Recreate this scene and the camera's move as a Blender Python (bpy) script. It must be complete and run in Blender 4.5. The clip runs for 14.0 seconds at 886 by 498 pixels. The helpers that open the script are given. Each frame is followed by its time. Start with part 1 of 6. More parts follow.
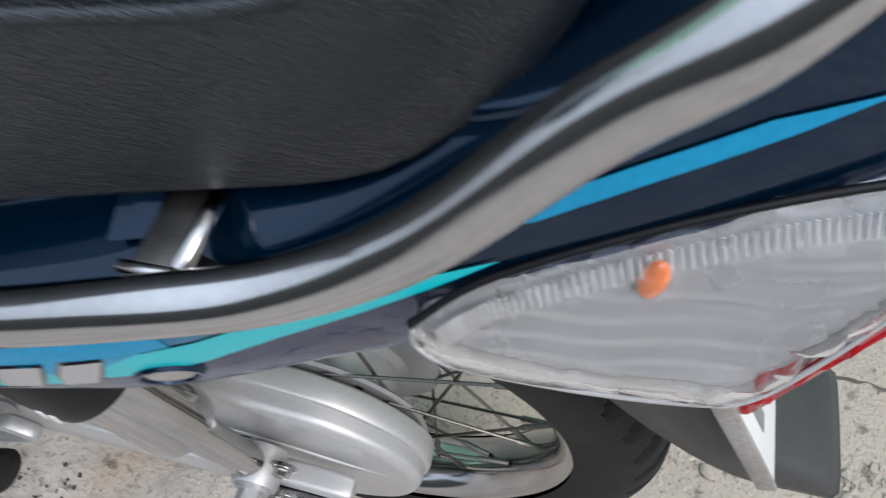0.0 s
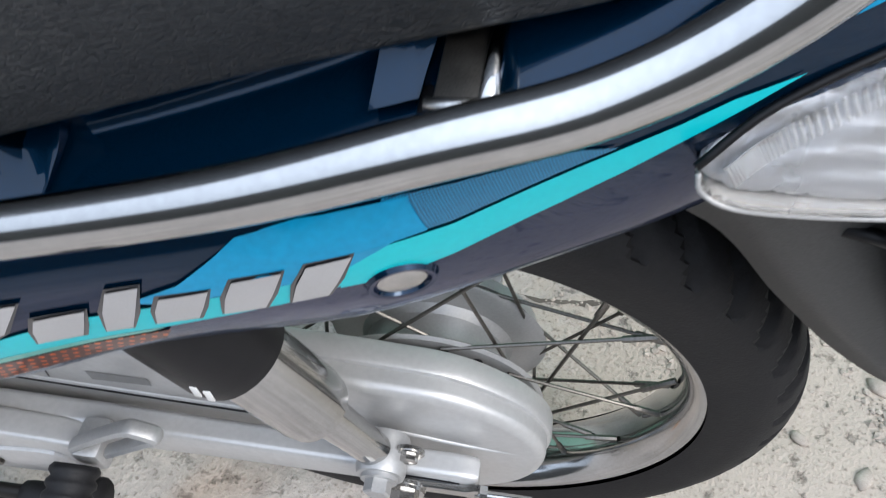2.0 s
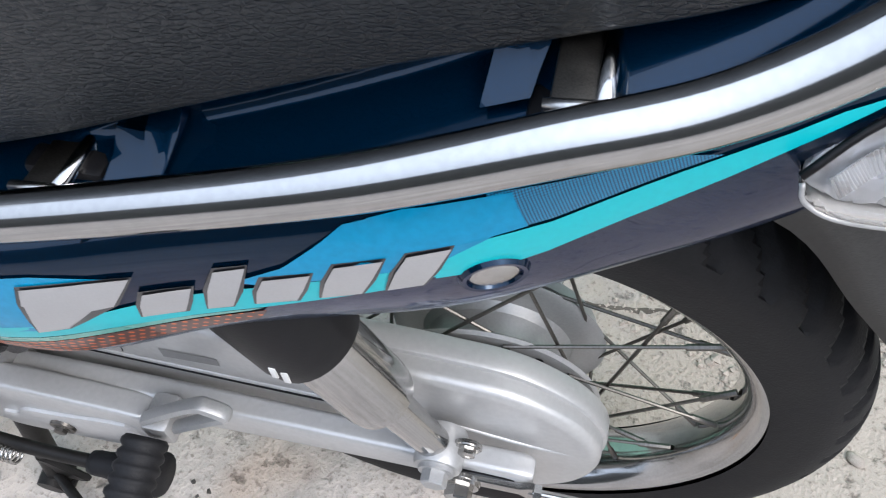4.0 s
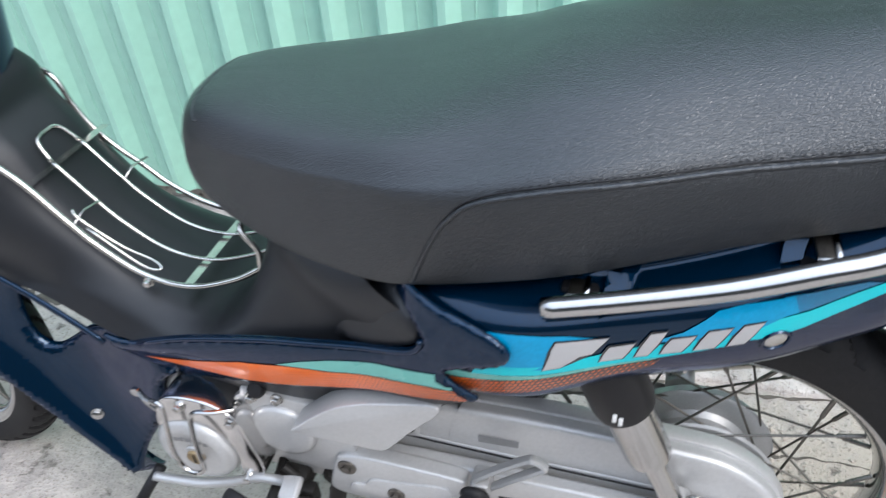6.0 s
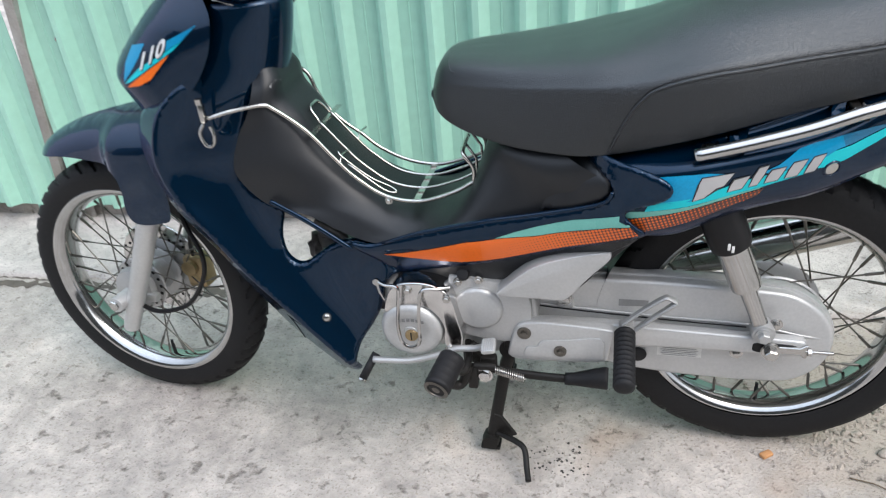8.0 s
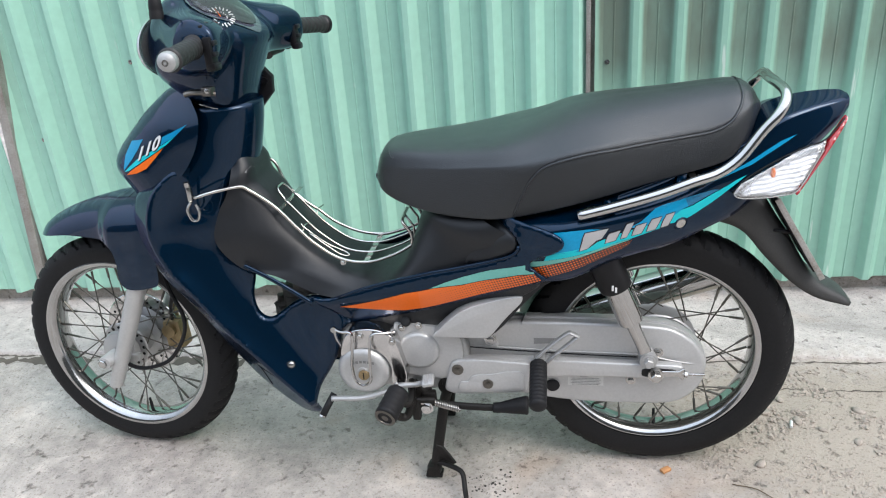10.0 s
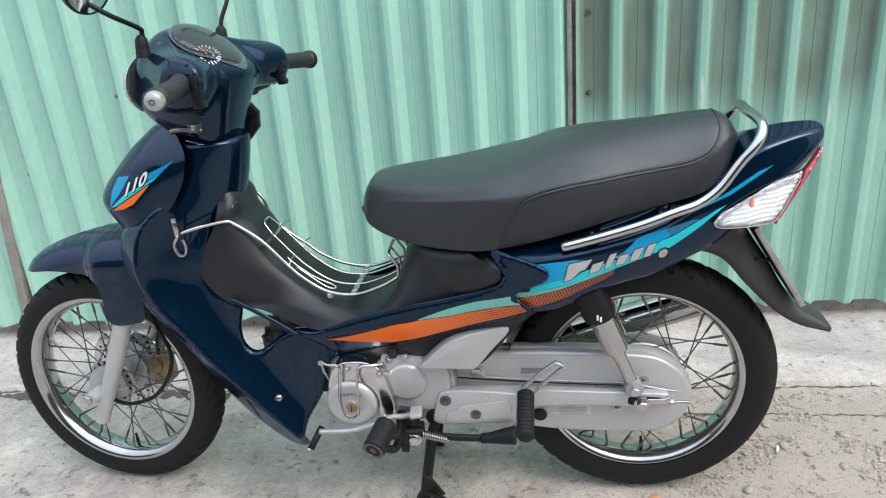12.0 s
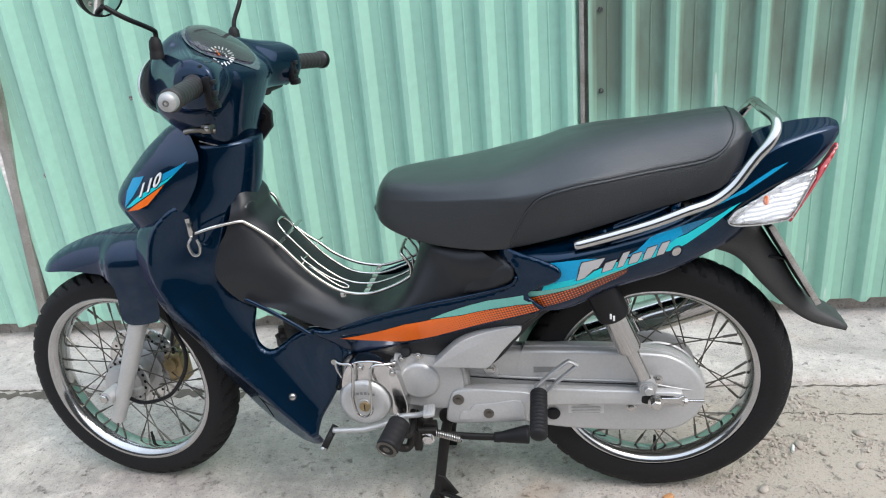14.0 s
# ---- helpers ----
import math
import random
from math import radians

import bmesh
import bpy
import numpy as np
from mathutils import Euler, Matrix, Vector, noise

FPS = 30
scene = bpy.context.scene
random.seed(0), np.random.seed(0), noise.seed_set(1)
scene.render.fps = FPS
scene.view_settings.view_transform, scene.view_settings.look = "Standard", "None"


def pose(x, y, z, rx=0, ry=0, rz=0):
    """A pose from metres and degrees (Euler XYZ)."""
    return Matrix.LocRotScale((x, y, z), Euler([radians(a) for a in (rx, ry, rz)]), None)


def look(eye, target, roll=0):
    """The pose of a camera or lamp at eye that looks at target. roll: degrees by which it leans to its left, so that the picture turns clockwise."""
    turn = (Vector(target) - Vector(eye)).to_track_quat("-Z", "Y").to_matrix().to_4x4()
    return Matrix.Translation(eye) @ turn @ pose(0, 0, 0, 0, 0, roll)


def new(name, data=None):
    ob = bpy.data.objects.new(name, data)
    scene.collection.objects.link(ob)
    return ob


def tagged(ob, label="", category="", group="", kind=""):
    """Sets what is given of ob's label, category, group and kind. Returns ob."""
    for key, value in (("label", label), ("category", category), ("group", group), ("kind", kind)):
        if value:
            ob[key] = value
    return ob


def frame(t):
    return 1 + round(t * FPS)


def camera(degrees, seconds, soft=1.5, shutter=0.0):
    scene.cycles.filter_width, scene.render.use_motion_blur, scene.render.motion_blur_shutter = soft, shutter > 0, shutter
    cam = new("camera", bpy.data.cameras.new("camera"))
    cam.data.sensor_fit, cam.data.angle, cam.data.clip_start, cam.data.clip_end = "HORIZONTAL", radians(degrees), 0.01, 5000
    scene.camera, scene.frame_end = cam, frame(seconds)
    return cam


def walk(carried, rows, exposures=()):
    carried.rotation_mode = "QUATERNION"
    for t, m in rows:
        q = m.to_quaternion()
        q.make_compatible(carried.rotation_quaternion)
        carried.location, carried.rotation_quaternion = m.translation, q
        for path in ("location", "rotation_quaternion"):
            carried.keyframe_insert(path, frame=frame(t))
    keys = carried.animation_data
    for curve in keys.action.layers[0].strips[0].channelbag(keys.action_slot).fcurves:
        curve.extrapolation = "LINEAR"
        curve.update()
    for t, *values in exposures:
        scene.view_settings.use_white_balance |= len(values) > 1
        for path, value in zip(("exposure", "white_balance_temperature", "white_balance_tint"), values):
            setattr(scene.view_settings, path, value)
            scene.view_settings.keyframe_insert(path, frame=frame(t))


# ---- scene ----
from mathutils.bvhtree import BVHTree

cam = camera(61.5, 14.0, soft=1.1, shutter=0.4)
PATH = [
    (0, (0.769, -0.227, 0.931), (0.555, 0.799, -0.773), 2.5),
    (0.5, (0.712, -0.257, 0.966), (0.496, 0.803, -0.716), -1.2),
    (1, (0.687, -0.263, 0.947), (0.469, 0.851, -0.699), -3.7),
    (1.5, (0.689, -0.278, 0.914), (0.497, 0.866, -0.715), -3.1),
    (2, (0.684, -0.287, 0.884), (0.489, 0.842, -0.755), -1.9),
    (2.2, (0.679, -0.291, 0.874), (0.47, 0.834, -0.767), -1.8),
    (4.3, (0.66, -0.299, 0.899), (0.323, 0.803, -0.735), -4.7),
    (4.5, (0.649, -0.304, 0.915), (0.284, 0.786, -0.722), -5.7),
    (5, (0.591, -0.348, 0.979), (0.125, 0.728, -0.641), -9.0),
    (5.5, (0.568, -0.473, 1.074), (0.04, 0.795, -0.38), -8.1),
    (6, (0.521, -0.64, 1.119), (0.021, 0.847, -0.121), -4.5),
    (6.5, (0.435, -0.834, 1.121), (-0.024, 0.695, -0.083), -5.4),
    (7, (0.417, -1.036, 1.123), (0.063, 0.522, -0.079), -5.9),
    (7.5, (0.377, -1.084, 1.121), (0.213, 0.54, -0.034), -3.7),
    (8, (0.338, -1.205, 1.145), (-0.099, 0.452, 0.114), -5.0),
    (8.5, (0.352, -1.389, 1.212), (-0.007, 0.336, 0.264), -5.9),
    (8.7, (0.374, -1.454, 1.189), (0.058, 0.296, 0.275), -4.6),
    (11, (0.428, -1.503, 1.231), (0.114, 0.307, 0.441), -4.5),
    (11.5, (0.43, -1.507, 1.232), (0.136, 0.317, 0.464), -4.6),
    (12, (0.427, -1.502, 1.231), (0.144, 0.328, 0.476), -4.6),
    (12.5, (0.425, -1.499, 1.23), (0.135, 0.333, 0.482), -4.9),
    (13, (0.427, -1.501, 1.231), (0.117, 0.328, 0.484), -5.2),
    (13.5, (0.429, -1.504, 1.231), (0.11, 0.322, 0.481), -5.3),
    (14, (0.428, -1.503, 1.231), (0.111, 0.321, 0.477), -5.2),
]
walk(cam, [(t, look(e, g, r)) for t, e, g, r in PATH], exposures=[(0, -0.25, 6400, 10), (0.5, 0.05, 6300, 12), (1, 0.14, 6250, 10), (2, 0.05, 6300, 10), (5, 0.16, 6250, 12), (6.5, 0.2, 6250, 10), (7.5, 0.02, 6500, 10), (14, -0.02, 6550, 10)])

from mathutils.geometry import tessellate_polygon

# ---- light ----
world = bpy.data.worlds.new("sky")
scene.world = world
world.use_nodes = True
wn = world.node_tree.nodes
sky = wn.new("ShaderNodeTexSky")
sky.sky_type, sky.sun_disc = "NISHITA", False
sky.sun_elevation, sky.sun_rotation = radians(47), radians(121)
sky.air_density, sky.dust_density, sky.ozone_density = 1.0, 6.0, 0.6
cloud = wn.new("ShaderNodeMix")
cloud.data_type = "RGBA"
cloud.inputs[0].default_value = 0.75
cloud.inputs[7].default_value = (7.3, 8.3, 9.9, 1)
world.node_tree.links.new(sky.outputs[0], cloud.inputs[6])
# an overcast sky is darker towards the horizon than overhead
way = wn.new("ShaderNodeTexCoord")
height = wn.new("ShaderNodeSeparateXYZ")
rise = wn.new("ShaderNodeMapRange")
rise.inputs[3].default_value, rise.inputs[4].default_value = 0.60, 2.2
shade = wn.new("ShaderNodeVectorMath")
shade.operation = "SCALE"
world.node_tree.links.new(way.outputs["Generated"], height.inputs[0])
world.node_tree.links.new(height.outputs["Z"], rise.inputs[0])
world.node_tree.links.new(cloud.outputs[2], shade.inputs[0])
world.node_tree.links.new(rise.outputs[0], shade.inputs["Scale"])
world.node_tree.links.new(shade.outputs[0], wn["Background"].inputs[0])
wn["Background"].inputs[1].default_value = 0.15
sun = new("sun", bpy.data.lights.new("sun", "SUN"))
sun.data.energy, sun.data.angle, sun.data.color = 1.5, radians(26), (1.0, 0.97, 0.94)
sun.matrix_world = look((3.6, -2.2, 4.6), (0, 0, 0))


# ---- materials ----
def material(name, color, rough=0.5, metal=0.0, coat=0.0, coat_rough=0.03, var=0.12, scale=6.0, bump=0.0, bump_scale=400.0, second=None, grain=0.0):
    """A surface with colour variation at two scales and fine relief."""
    m = bpy.data.materials.new(name)
    m.use_nodes = True
    t = m.node_tree
    b = t.nodes["Principled BSDF"]
    b.inputs["Roughness"].default_value, b.inputs["Metallic"].default_value = rough, metal
    b.inputs["Coat Weight"].default_value, b.inputs["Coat Roughness"].default_value = coat, coat_rough
    co = t.nodes.new("ShaderNodeTexCoord")

    def noise_at(s, detail=4.0):
        n = t.nodes.new("ShaderNodeTexNoise")
        n.inputs["Scale"].default_value, n.inputs["Detail"].default_value = s, detail
        t.links.new(co.outputs["Object"], n.inputs["Vector"])
        return n

    big, small = noise_at(scale), noise_at(scale * 23, 6.0)
    add = t.nodes.new("ShaderNodeMath")
    add.operation = "MULTIPLY_ADD"
    add.inputs[1].default_value = 0.45
    t.links.new(small.outputs["Fac"], add.inputs[0])
    half = t.nodes.new("ShaderNodeMath")
    half.operation = "MULTIPLY"
    half.inputs[1].default_value = 0.55
    t.links.new(big.outputs["Fac"], half.inputs[0])
    t.links.new(half.outputs[0], add.inputs[2])
    ramp = t.nodes.new("ShaderNodeValToRGB")
    low = second or tuple(c * (1 - var) for c in color)
    high = tuple(min(1, c * (1 + var)) for c in color)
    ramp.color_ramp.elements[0].position, ramp.color_ramp.elements[1].position = 0.33, 0.67
    ramp.color_ramp.elements[0].color, ramp.color_ramp.elements[1].color = (*low, 1), (*high, 1)
    t.links.new(add.outputs[0], ramp.inputs[0])
    t.links.new(ramp.outputs[0], b.inputs["Base Color"])
    rr = t.nodes.new("ShaderNodeMapRange")
    rr.inputs[3].default_value, rr.inputs[4].default_value = max(0.0, rough * 0.75), min(1.0, rough * 1.25)
    t.links.new(big.outputs["Fac"], rr.inputs[0])
    t.links.new(rr.outputs[0], b.inputs["Roughness"])
    if bump:
        bp = t.nodes.new("ShaderNodeBump")
        bp.inputs["Strength"].default_value, bp.inputs["Distance"].default_value = bump, 0.001
        t.links.new(noise_at(bump_scale, 3.0).outputs["Fac"], bp.inputs["Height"])
        t.links.new(bp.outputs[0], b.inputs["Normal"])
    return m


NAVY = material("navy_paint", (0.0003, 0.0128, 0.0335), 0.24, 0.55, 0.62, 0.008, 0.30, 900, 0.0)
NAVY.node_tree.nodes["Principled BSDF"].inputs["Specular IOR Level"].default_value = 0.25
NAVY.node_tree.nodes["Principled BSDF"].inputs["Specular Tint"].default_value = (0.10, 0.38, 0.75, 1)
GREY_PLASTIC = material("dark_grey_plastic", (0.0072, 0.0084, 0.0105), 0.42, bump=0.25, bump_scale=1600, var=0.2)
BLACK = material("black_plastic", (0.006, 0.006, 0.007), 0.42, bump=0.1, bump_scale=900, var=0.25)
RUBBER = material("black_rubber", (0.010, 0.010, 0.011), 0.60, bump=0.25, bump_scale=700, var=0.3, scale=14)
TYRE = material("tyre_rubber", (0.0085, 0.0085, 0.0092), 0.66, bump=0.3, bump_scale=500, var=0.35, scale=9)
CHROME = material("chrome", (0.48, 0.475, 0.465), 0.12, 1.0, var=0.08, scale=12)
RIM_CHROME = material("rim_chrome", (0.46, 0.46, 0.455), 0.13, 1.0, var=0.15, scale=20)
STEEL = material("steel", (0.50, 0.49, 0.47), 0.25, 1.0, var=0.18, scale=30)
ALU = material("cast_aluminium", (0.42, 0.42, 0.415), 0.42, 0.55, var=0.10, scale=18, bump=0.12, bump_scale=900)
SILVER = material("silver_paint", (0.47, 0.47, 0.465), 0.40, 0.40, 0.35, 0.10, var=0.08, scale=9, bump=0.04, bump_scale=1500)
POLISHED = material("polished_aluminium", (0.62, 0.61, 0.60), 0.16, 1.0, var=0.12, scale=25)
SPOKE_STEEL = material("dull_steel", (0.16, 0.15, 0.135), 0.38, 1.0, var=0.3, scale=60)
STAND_BLACK = material("worn_black_steel", (0.014, 0.013, 0.012), 0.5, 0.2, var=0.5, scale=40, bump=0.3, bump_scale=500)
GOLD = material("gold_anodised", (0.36, 0.27, 0.15), 0.4, 0.8, var=0.3, scale=30)
TEAL = material("teal_sticker", (0.002, 0.50, 0.56), 0.35, 0.0, 0.45, 0.03, var=0.06, scale=12)
BLUE = material("blue_sticker", (0.0005, 0.25, 0.46), 0.35, 0.0, 0.45, 0.03, var=0.15, scale=12)
ORANGE = material("orange_sticker", (0.82, 0.145, 0.010), 0.4, 0.0, 0.3, 0.03, var=0.08, scale=12)
PALE_TEAL = material("pale_teal_sticker", (0.15, 0.42, 0.36), 0.28, 0.0, 1.0, 0.03, var=0.1, scale=12)
WHITE = material("white_plastic", (0.72, 0.72, 0.70), 0.4, var=0.06)
SILVER_STICKER = material("silver_sticker", (0.47, 0.47, 0.475), 0.36, 0.5, 0.4, 0.08, var=0.05, scale=40)
BLACK_STICKER = material("black_sticker", (0.008, 0.008, 0.010), 0.3, 0.0, 0.8, 0.05)
RED_LENS = material("red_lens", (0.34, 0.008, 0.012), 0.15, 0.0, 1.0, 0.02)
AMBER = material("amber_plastic", (0.75, 0.19, 0.04), 0.2, 0.0, 1.0, 0.03)
CLAY = material("orange_clay", (0.52, 0.26, 0.11), 0.8, var=0.25, scale=40, bump=0.3, bump_scale=300)
LABEL_GREY = material("label_print", (0.20, 0.20, 0.20), 0.5)
LABEL = material("silver_label", (0.64, 0.64, 0.62), 0.4, 0.2)


def leather():
    m = material("black_leather", (0.0030, 0.0035, 0.0044), 0.44, 0.0, 0.80, 0.30, var=0.14, scale=10)
    t = m.node_tree
    b = t.nodes["Principled BSDF"]
    b.inputs["Specular IOR Level"].default_value = 0.50
    b.inputs["Specular Tint"].default_value = (0.82, 0.92, 1.0, 1)
    co = t.nodes.new("ShaderNodeTexCoord")
    mp = t.nodes.new("ShaderNodeMapping")
    mp.inputs["Rotation"].default_value = (0, 0, radians(-14))
    mp.inputs["Scale"].default_value = (0.42, 1.0, 1.0)
    t.links.new(co.outputs["Object"], mp.inputs["Vector"])
    vo = t.nodes.new("ShaderNodeTexVoronoi")
    vo.feature, vo.inputs["Scale"].default_value = "DISTANCE_TO_EDGE", 560
    wv = t.nodes.new("ShaderNodeTexNoise")
    wv.inputs["Scale"].default_value, wv.inputs["Detail"].default_value, wv.inputs["Distortion"].default_value = 380, 3, 1.6
    for n in (vo, wv):
        t.links.new(mp.outputs[0], n.inputs["Vector"])
    lim = t.nodes.new("ShaderNodeMapRange")
    lim.inputs[2].default_value = 0.16
    t.links.new(vo.outputs["Distance"], lim.inputs[0])
    mix = t.nodes.new("ShaderNodeMath")
    mix.operation = "MULTIPLY_ADD"
    mix.inputs[1].default_value = 0.28
    t.links.new(lim.outputs[0], mix.inputs[0])
    t.links.new(wv.outputs["Fac"], mix.inputs[2])
    bp = t.nodes.new("ShaderNodeBump")
    bp.inputs["Strength"].default_value, bp.inputs["Distance"].default_value = 0.52, 0.0012
    t.links.new(mix.outputs[0], bp.inputs["Height"])
    t.links.new(bp.outputs[0], b.inputs["Normal"])
    t.links.new(bp.outputs[0], b.inputs["Coat Normal"])
    return m


def glass(name, tint=(1, 1, 1), rough=0.02):
    m = bpy.data.materials.new(name)
    m.use_nodes = True
    b = m.node_tree.nodes["Principled BSDF"]
    b.inputs["Base Color"].default_value = (*tint, 1)
    b.inputs["Roughness"].default_value, b.inputs["Transmission Weight"].default_value, b.inputs["IOR"].default_value = rough, 1.0, 1.45
    return m


def halftone(name, dot, under, scale=520, fade=None):
    """Printed dot screen of one colour on another."""
    m = material(name, under, 0.4, 0.0, 0.3, 0.03)
    t = m.node_tree
    b = t.nodes["Principled BSDF"]
    co = t.nodes.new("ShaderNodeTexCoord")
    mp = t.nodes.new("ShaderNodeMapping")
    mp.inputs["Rotation"].default_value = (0, radians(20), 0)
    mp.inputs["Scale"].default_value = (1, 0, 1)
    vo = t.nodes.new("ShaderNodeTexVoronoi")
    vo.inputs["Scale"].default_value, vo.inputs["Randomness"].default_value = scale, 0.0
    t.links.new(co.outputs["Object"], mp.inputs["Vector"])
    t.links.new(mp.outputs[0], vo.inputs["Vector"])
    gt = t.nodes.new("ShaderNodeMath")
    gt.operation, gt.inputs[1].default_value = "LESS_THAN", 0.40
    t.links.new(vo.outputs["Distance"], gt.inputs[0])
    if fade:  # the dots run together towards the front
        sep = t.nodes.new("ShaderNodeSeparateXYZ")
        run = t.nodes.new("ShaderNodeMapRange")
        run.inputs[1].default_value, run.inputs[2].default_value, run.inputs[3].default_value, run.inputs[4].default_value = fade
        t.links.new(co.outputs["Object"], sep.inputs[0])
        t.links.new(sep.outputs["X"], run.inputs[0])
        t.links.new(run.outputs[0], gt.inputs[1])
    mx = t.nodes.new("ShaderNodeMix")
    mx.data_type = "RGBA"
    mx.inputs[6].default_value, mx.inputs[7].default_value = (*under, 1), (*dot, 1)
    t.links.new(gt.outputs[0], mx.inputs[0])
    t.links.new(mx.outputs[2], b.inputs["Base Color"])
    return m


for print_ in (TEAL, BLUE, ORANGE, PALE_TEAL):
    print_.node_tree.nodes["Principled BSDF"].inputs["Specular IOR Level"].default_value = 0.25
    print_.node_tree.nodes["Principled BSDF"].inputs["Coat Weight"].default_value = 0.18
for dull in (GREY_PLASTIC, BLACK, RUBBER, TYRE, STAND_BLACK):
    dull.node_tree.nodes["Principled BSDF"].inputs["Specular IOR Level"].default_value = 0.28
GREY_PLASTIC.node_tree.nodes["Principled BSDF"].inputs["Specular IOR Level"].default_value = 0.5
LEATHER = leather()
REFLECTOR = material("lamp_reflector", (0.50, 0.505, 0.515), 0.28, 0.60, var=0.06, scale=30)
LAMP_RIM = material("frosted_lens_rim", (0.34, 0.335, 0.325), 0.22, 0.0, 0.8, 0.05, var=0.10, scale=30)
CLEAR = glass("clear_lens")
DIAL_GLASS = glass("dial_glass", (0.9, 0.93, 0.95))
BLUE_DOTS = halftone("blue_dot_screen", (0.001, 0.21, 0.40), (0.001, 0.04, 0.09), 950)
ORANGE_DOTS = halftone("orange_dot_screen", (0.82, 0.145, 0.010), (0.075, 0.017, 0.010), 175, (0.10, 0.50, 0.74, 0.20))


# ---- shapes ----
def spline(points, n=8, closed=False):
    """A smooth line through points, n steps from each to the next."""
    p = [Vector(q) for q in points]
    out, k = [], len(p)
    for i in range(k if closed else k - 1):
        a, b = p[i], p[(i + 1) % k]
        before = p[i - 1] if closed or i else a + (a - b)
        after = p[(i + 2) % k] if closed or i + 2 < k else b + (b - a)
        for j in range(n):
            u = j / n
            out.append(0.5 * (2 * a + (b - before) * u + (2 * before - 5 * a + 4 * b - after) * u * u + (3 * a - before - 3 * b + after) * u ** 3))
    if not closed:
        out.append(p[-1].copy())
    return out


def skin(rows, ring=False, caps=False):
    """A bmesh over rows of points of equal number."""
    bm = bmesh.new()
    v = [[bm.verts.new(q) for q in r] for r in rows]
    m = len(rows[0])
    for i in range(len(rows) - 1):
        for j in range(m if ring else m - 1):
            bm.faces.new((v[i][j], v[i][(j + 1) % m], v[i + 1][(j + 1) % m], v[i + 1][j]))
    if caps:
        bm.faces.new(v[0][::-1])
        bm.faces.new(v[-1])
    return bm


def tube(path, r, seg=10, flat=1.0, caps=True, side=(0, 1, 0)):
    """A round or flattened bar along a path; r is one radius or one for each point, flat the width along side."""
    p = [Vector(q) for q in path]
    rows, s = [], Vector(side)
    for i, q in enumerate(p):
        d = (p[min(i + 1, len(p) - 1)] - p[max(i - 1, 0)]).normalized()
        lead = Vector(side) if flat != 1.0 else s
        s = lead - d * d.dot(lead)
        if s.length < 0.2:
            s = d.orthogonal()
        s.normalize()
        u = d.cross(s)
        k = r[i] if isinstance(r, (list, tuple)) else r
        rows.append([q + s * (k * flat * math.cos(a)) + u * (k * math.sin(a)) for a in [j * math.tau / seg for j in range(seg)]])
    return skin(rows, True, caps)


def lathe(profile, center, axis=(0, 1, 0), seg=32, closed=False):
    """Turns (radius, along) about an axis through center."""
    z = Vector(axis).normalized()
    x = z.orthogonal().normalized()
    y = z.cross(x)
    rows = [[Vector(center) + z * h + (x * math.cos(a) + y * math.sin(a)) * r for a in [j * math.tau / seg for j in range(seg)]] for r, h in profile]
    if closed:
        rows.append(rows[0])
    bm = skin(rows, True)
    bmesh.ops.remove_doubles(bm, verts=bm.verts, dist=1e-5)
    return bm


def prism(outline, y0, y1, bevel=0.003, seg=2):
    """An outline in x and z, made solid from y0 to y1, with rounded rims."""
    bm = bmesh.new()
    f = bm.faces.new([bm.verts.new((q[0], y0, q[1])) for q in outline])
    r = bmesh.ops.extrude_face_region(bm, geom=[f])
    bmesh.ops.translate(bm, verts=[g for g in r["geom"] if isinstance(g, bmesh.types.BMVert)], vec=(0, y1 - y0, 0))
    bmesh.ops.recalc_face_normals(bm, faces=bm.faces)
    if bevel:
        rim = [e for e in bm.edges if abs(e.verts[0].co.y - e.verts[1].co.y) < 1e-6]
        bmesh.ops.bevel(bm, geom=rim, offset=bevel, segments=seg, profile=0.5, affect="EDGES", clamp_overlap=True)
    return bm


def box(center, size, bevel=0.003, turn=None):
    bm = bmesh.new()
    bmesh.ops.create_cube(bm, size=1.0)
    bmesh.ops.scale(bm, vec=size, verts=bm.verts)
    if bevel:
        bmesh.ops.bevel(bm, geom=bm.edges[:], offset=bevel, segments=2, profile=0.5, affect="EDGES")
    m = Matrix.Translation(center) @ (turn or Matrix())
    bmesh.ops.transform(bm, matrix=m, verts=bm.verts)
    return bm


def join(*bms):
    out = bmesh.new()
    for b in bms:
        me = bpy.data.meshes.new("piece")
        b.to_mesh(me)
        b.free()
        out.from_mesh(me)
        bpy.data.meshes.remove(me)
    return out


def mirrored(bm):
    """The same shape on the other side of the machine."""
    out = bm.copy()
    bmesh.ops.scale(out, vec=(1, -1, 1), verts=out.verts)
    bmesh.ops.reverse_faces(out, faces=out.faces)
    return out


def part(name, bm, mat, parent, label="", sharp=38, move=None):
    """Links a bmesh as one mesh object under a thing or a part."""
    if move:
        bmesh.ops.transform(bm, matrix=move, verts=bm.verts)
    for f in bm.faces:
        f.smooth = True
    for e in bm.edges:
        if len(e.link_faces) == 2 and e.calc_face_angle(0) > radians(sharp):
            e.smooth = False
    me = bpy.data.meshes.new(name)
    bm.to_mesh(me)
    bm.free()
    me.materials.append(mat)
    ob = new(name, me)
    ob.parent = parent
    return tagged(ob, label) if label else ob


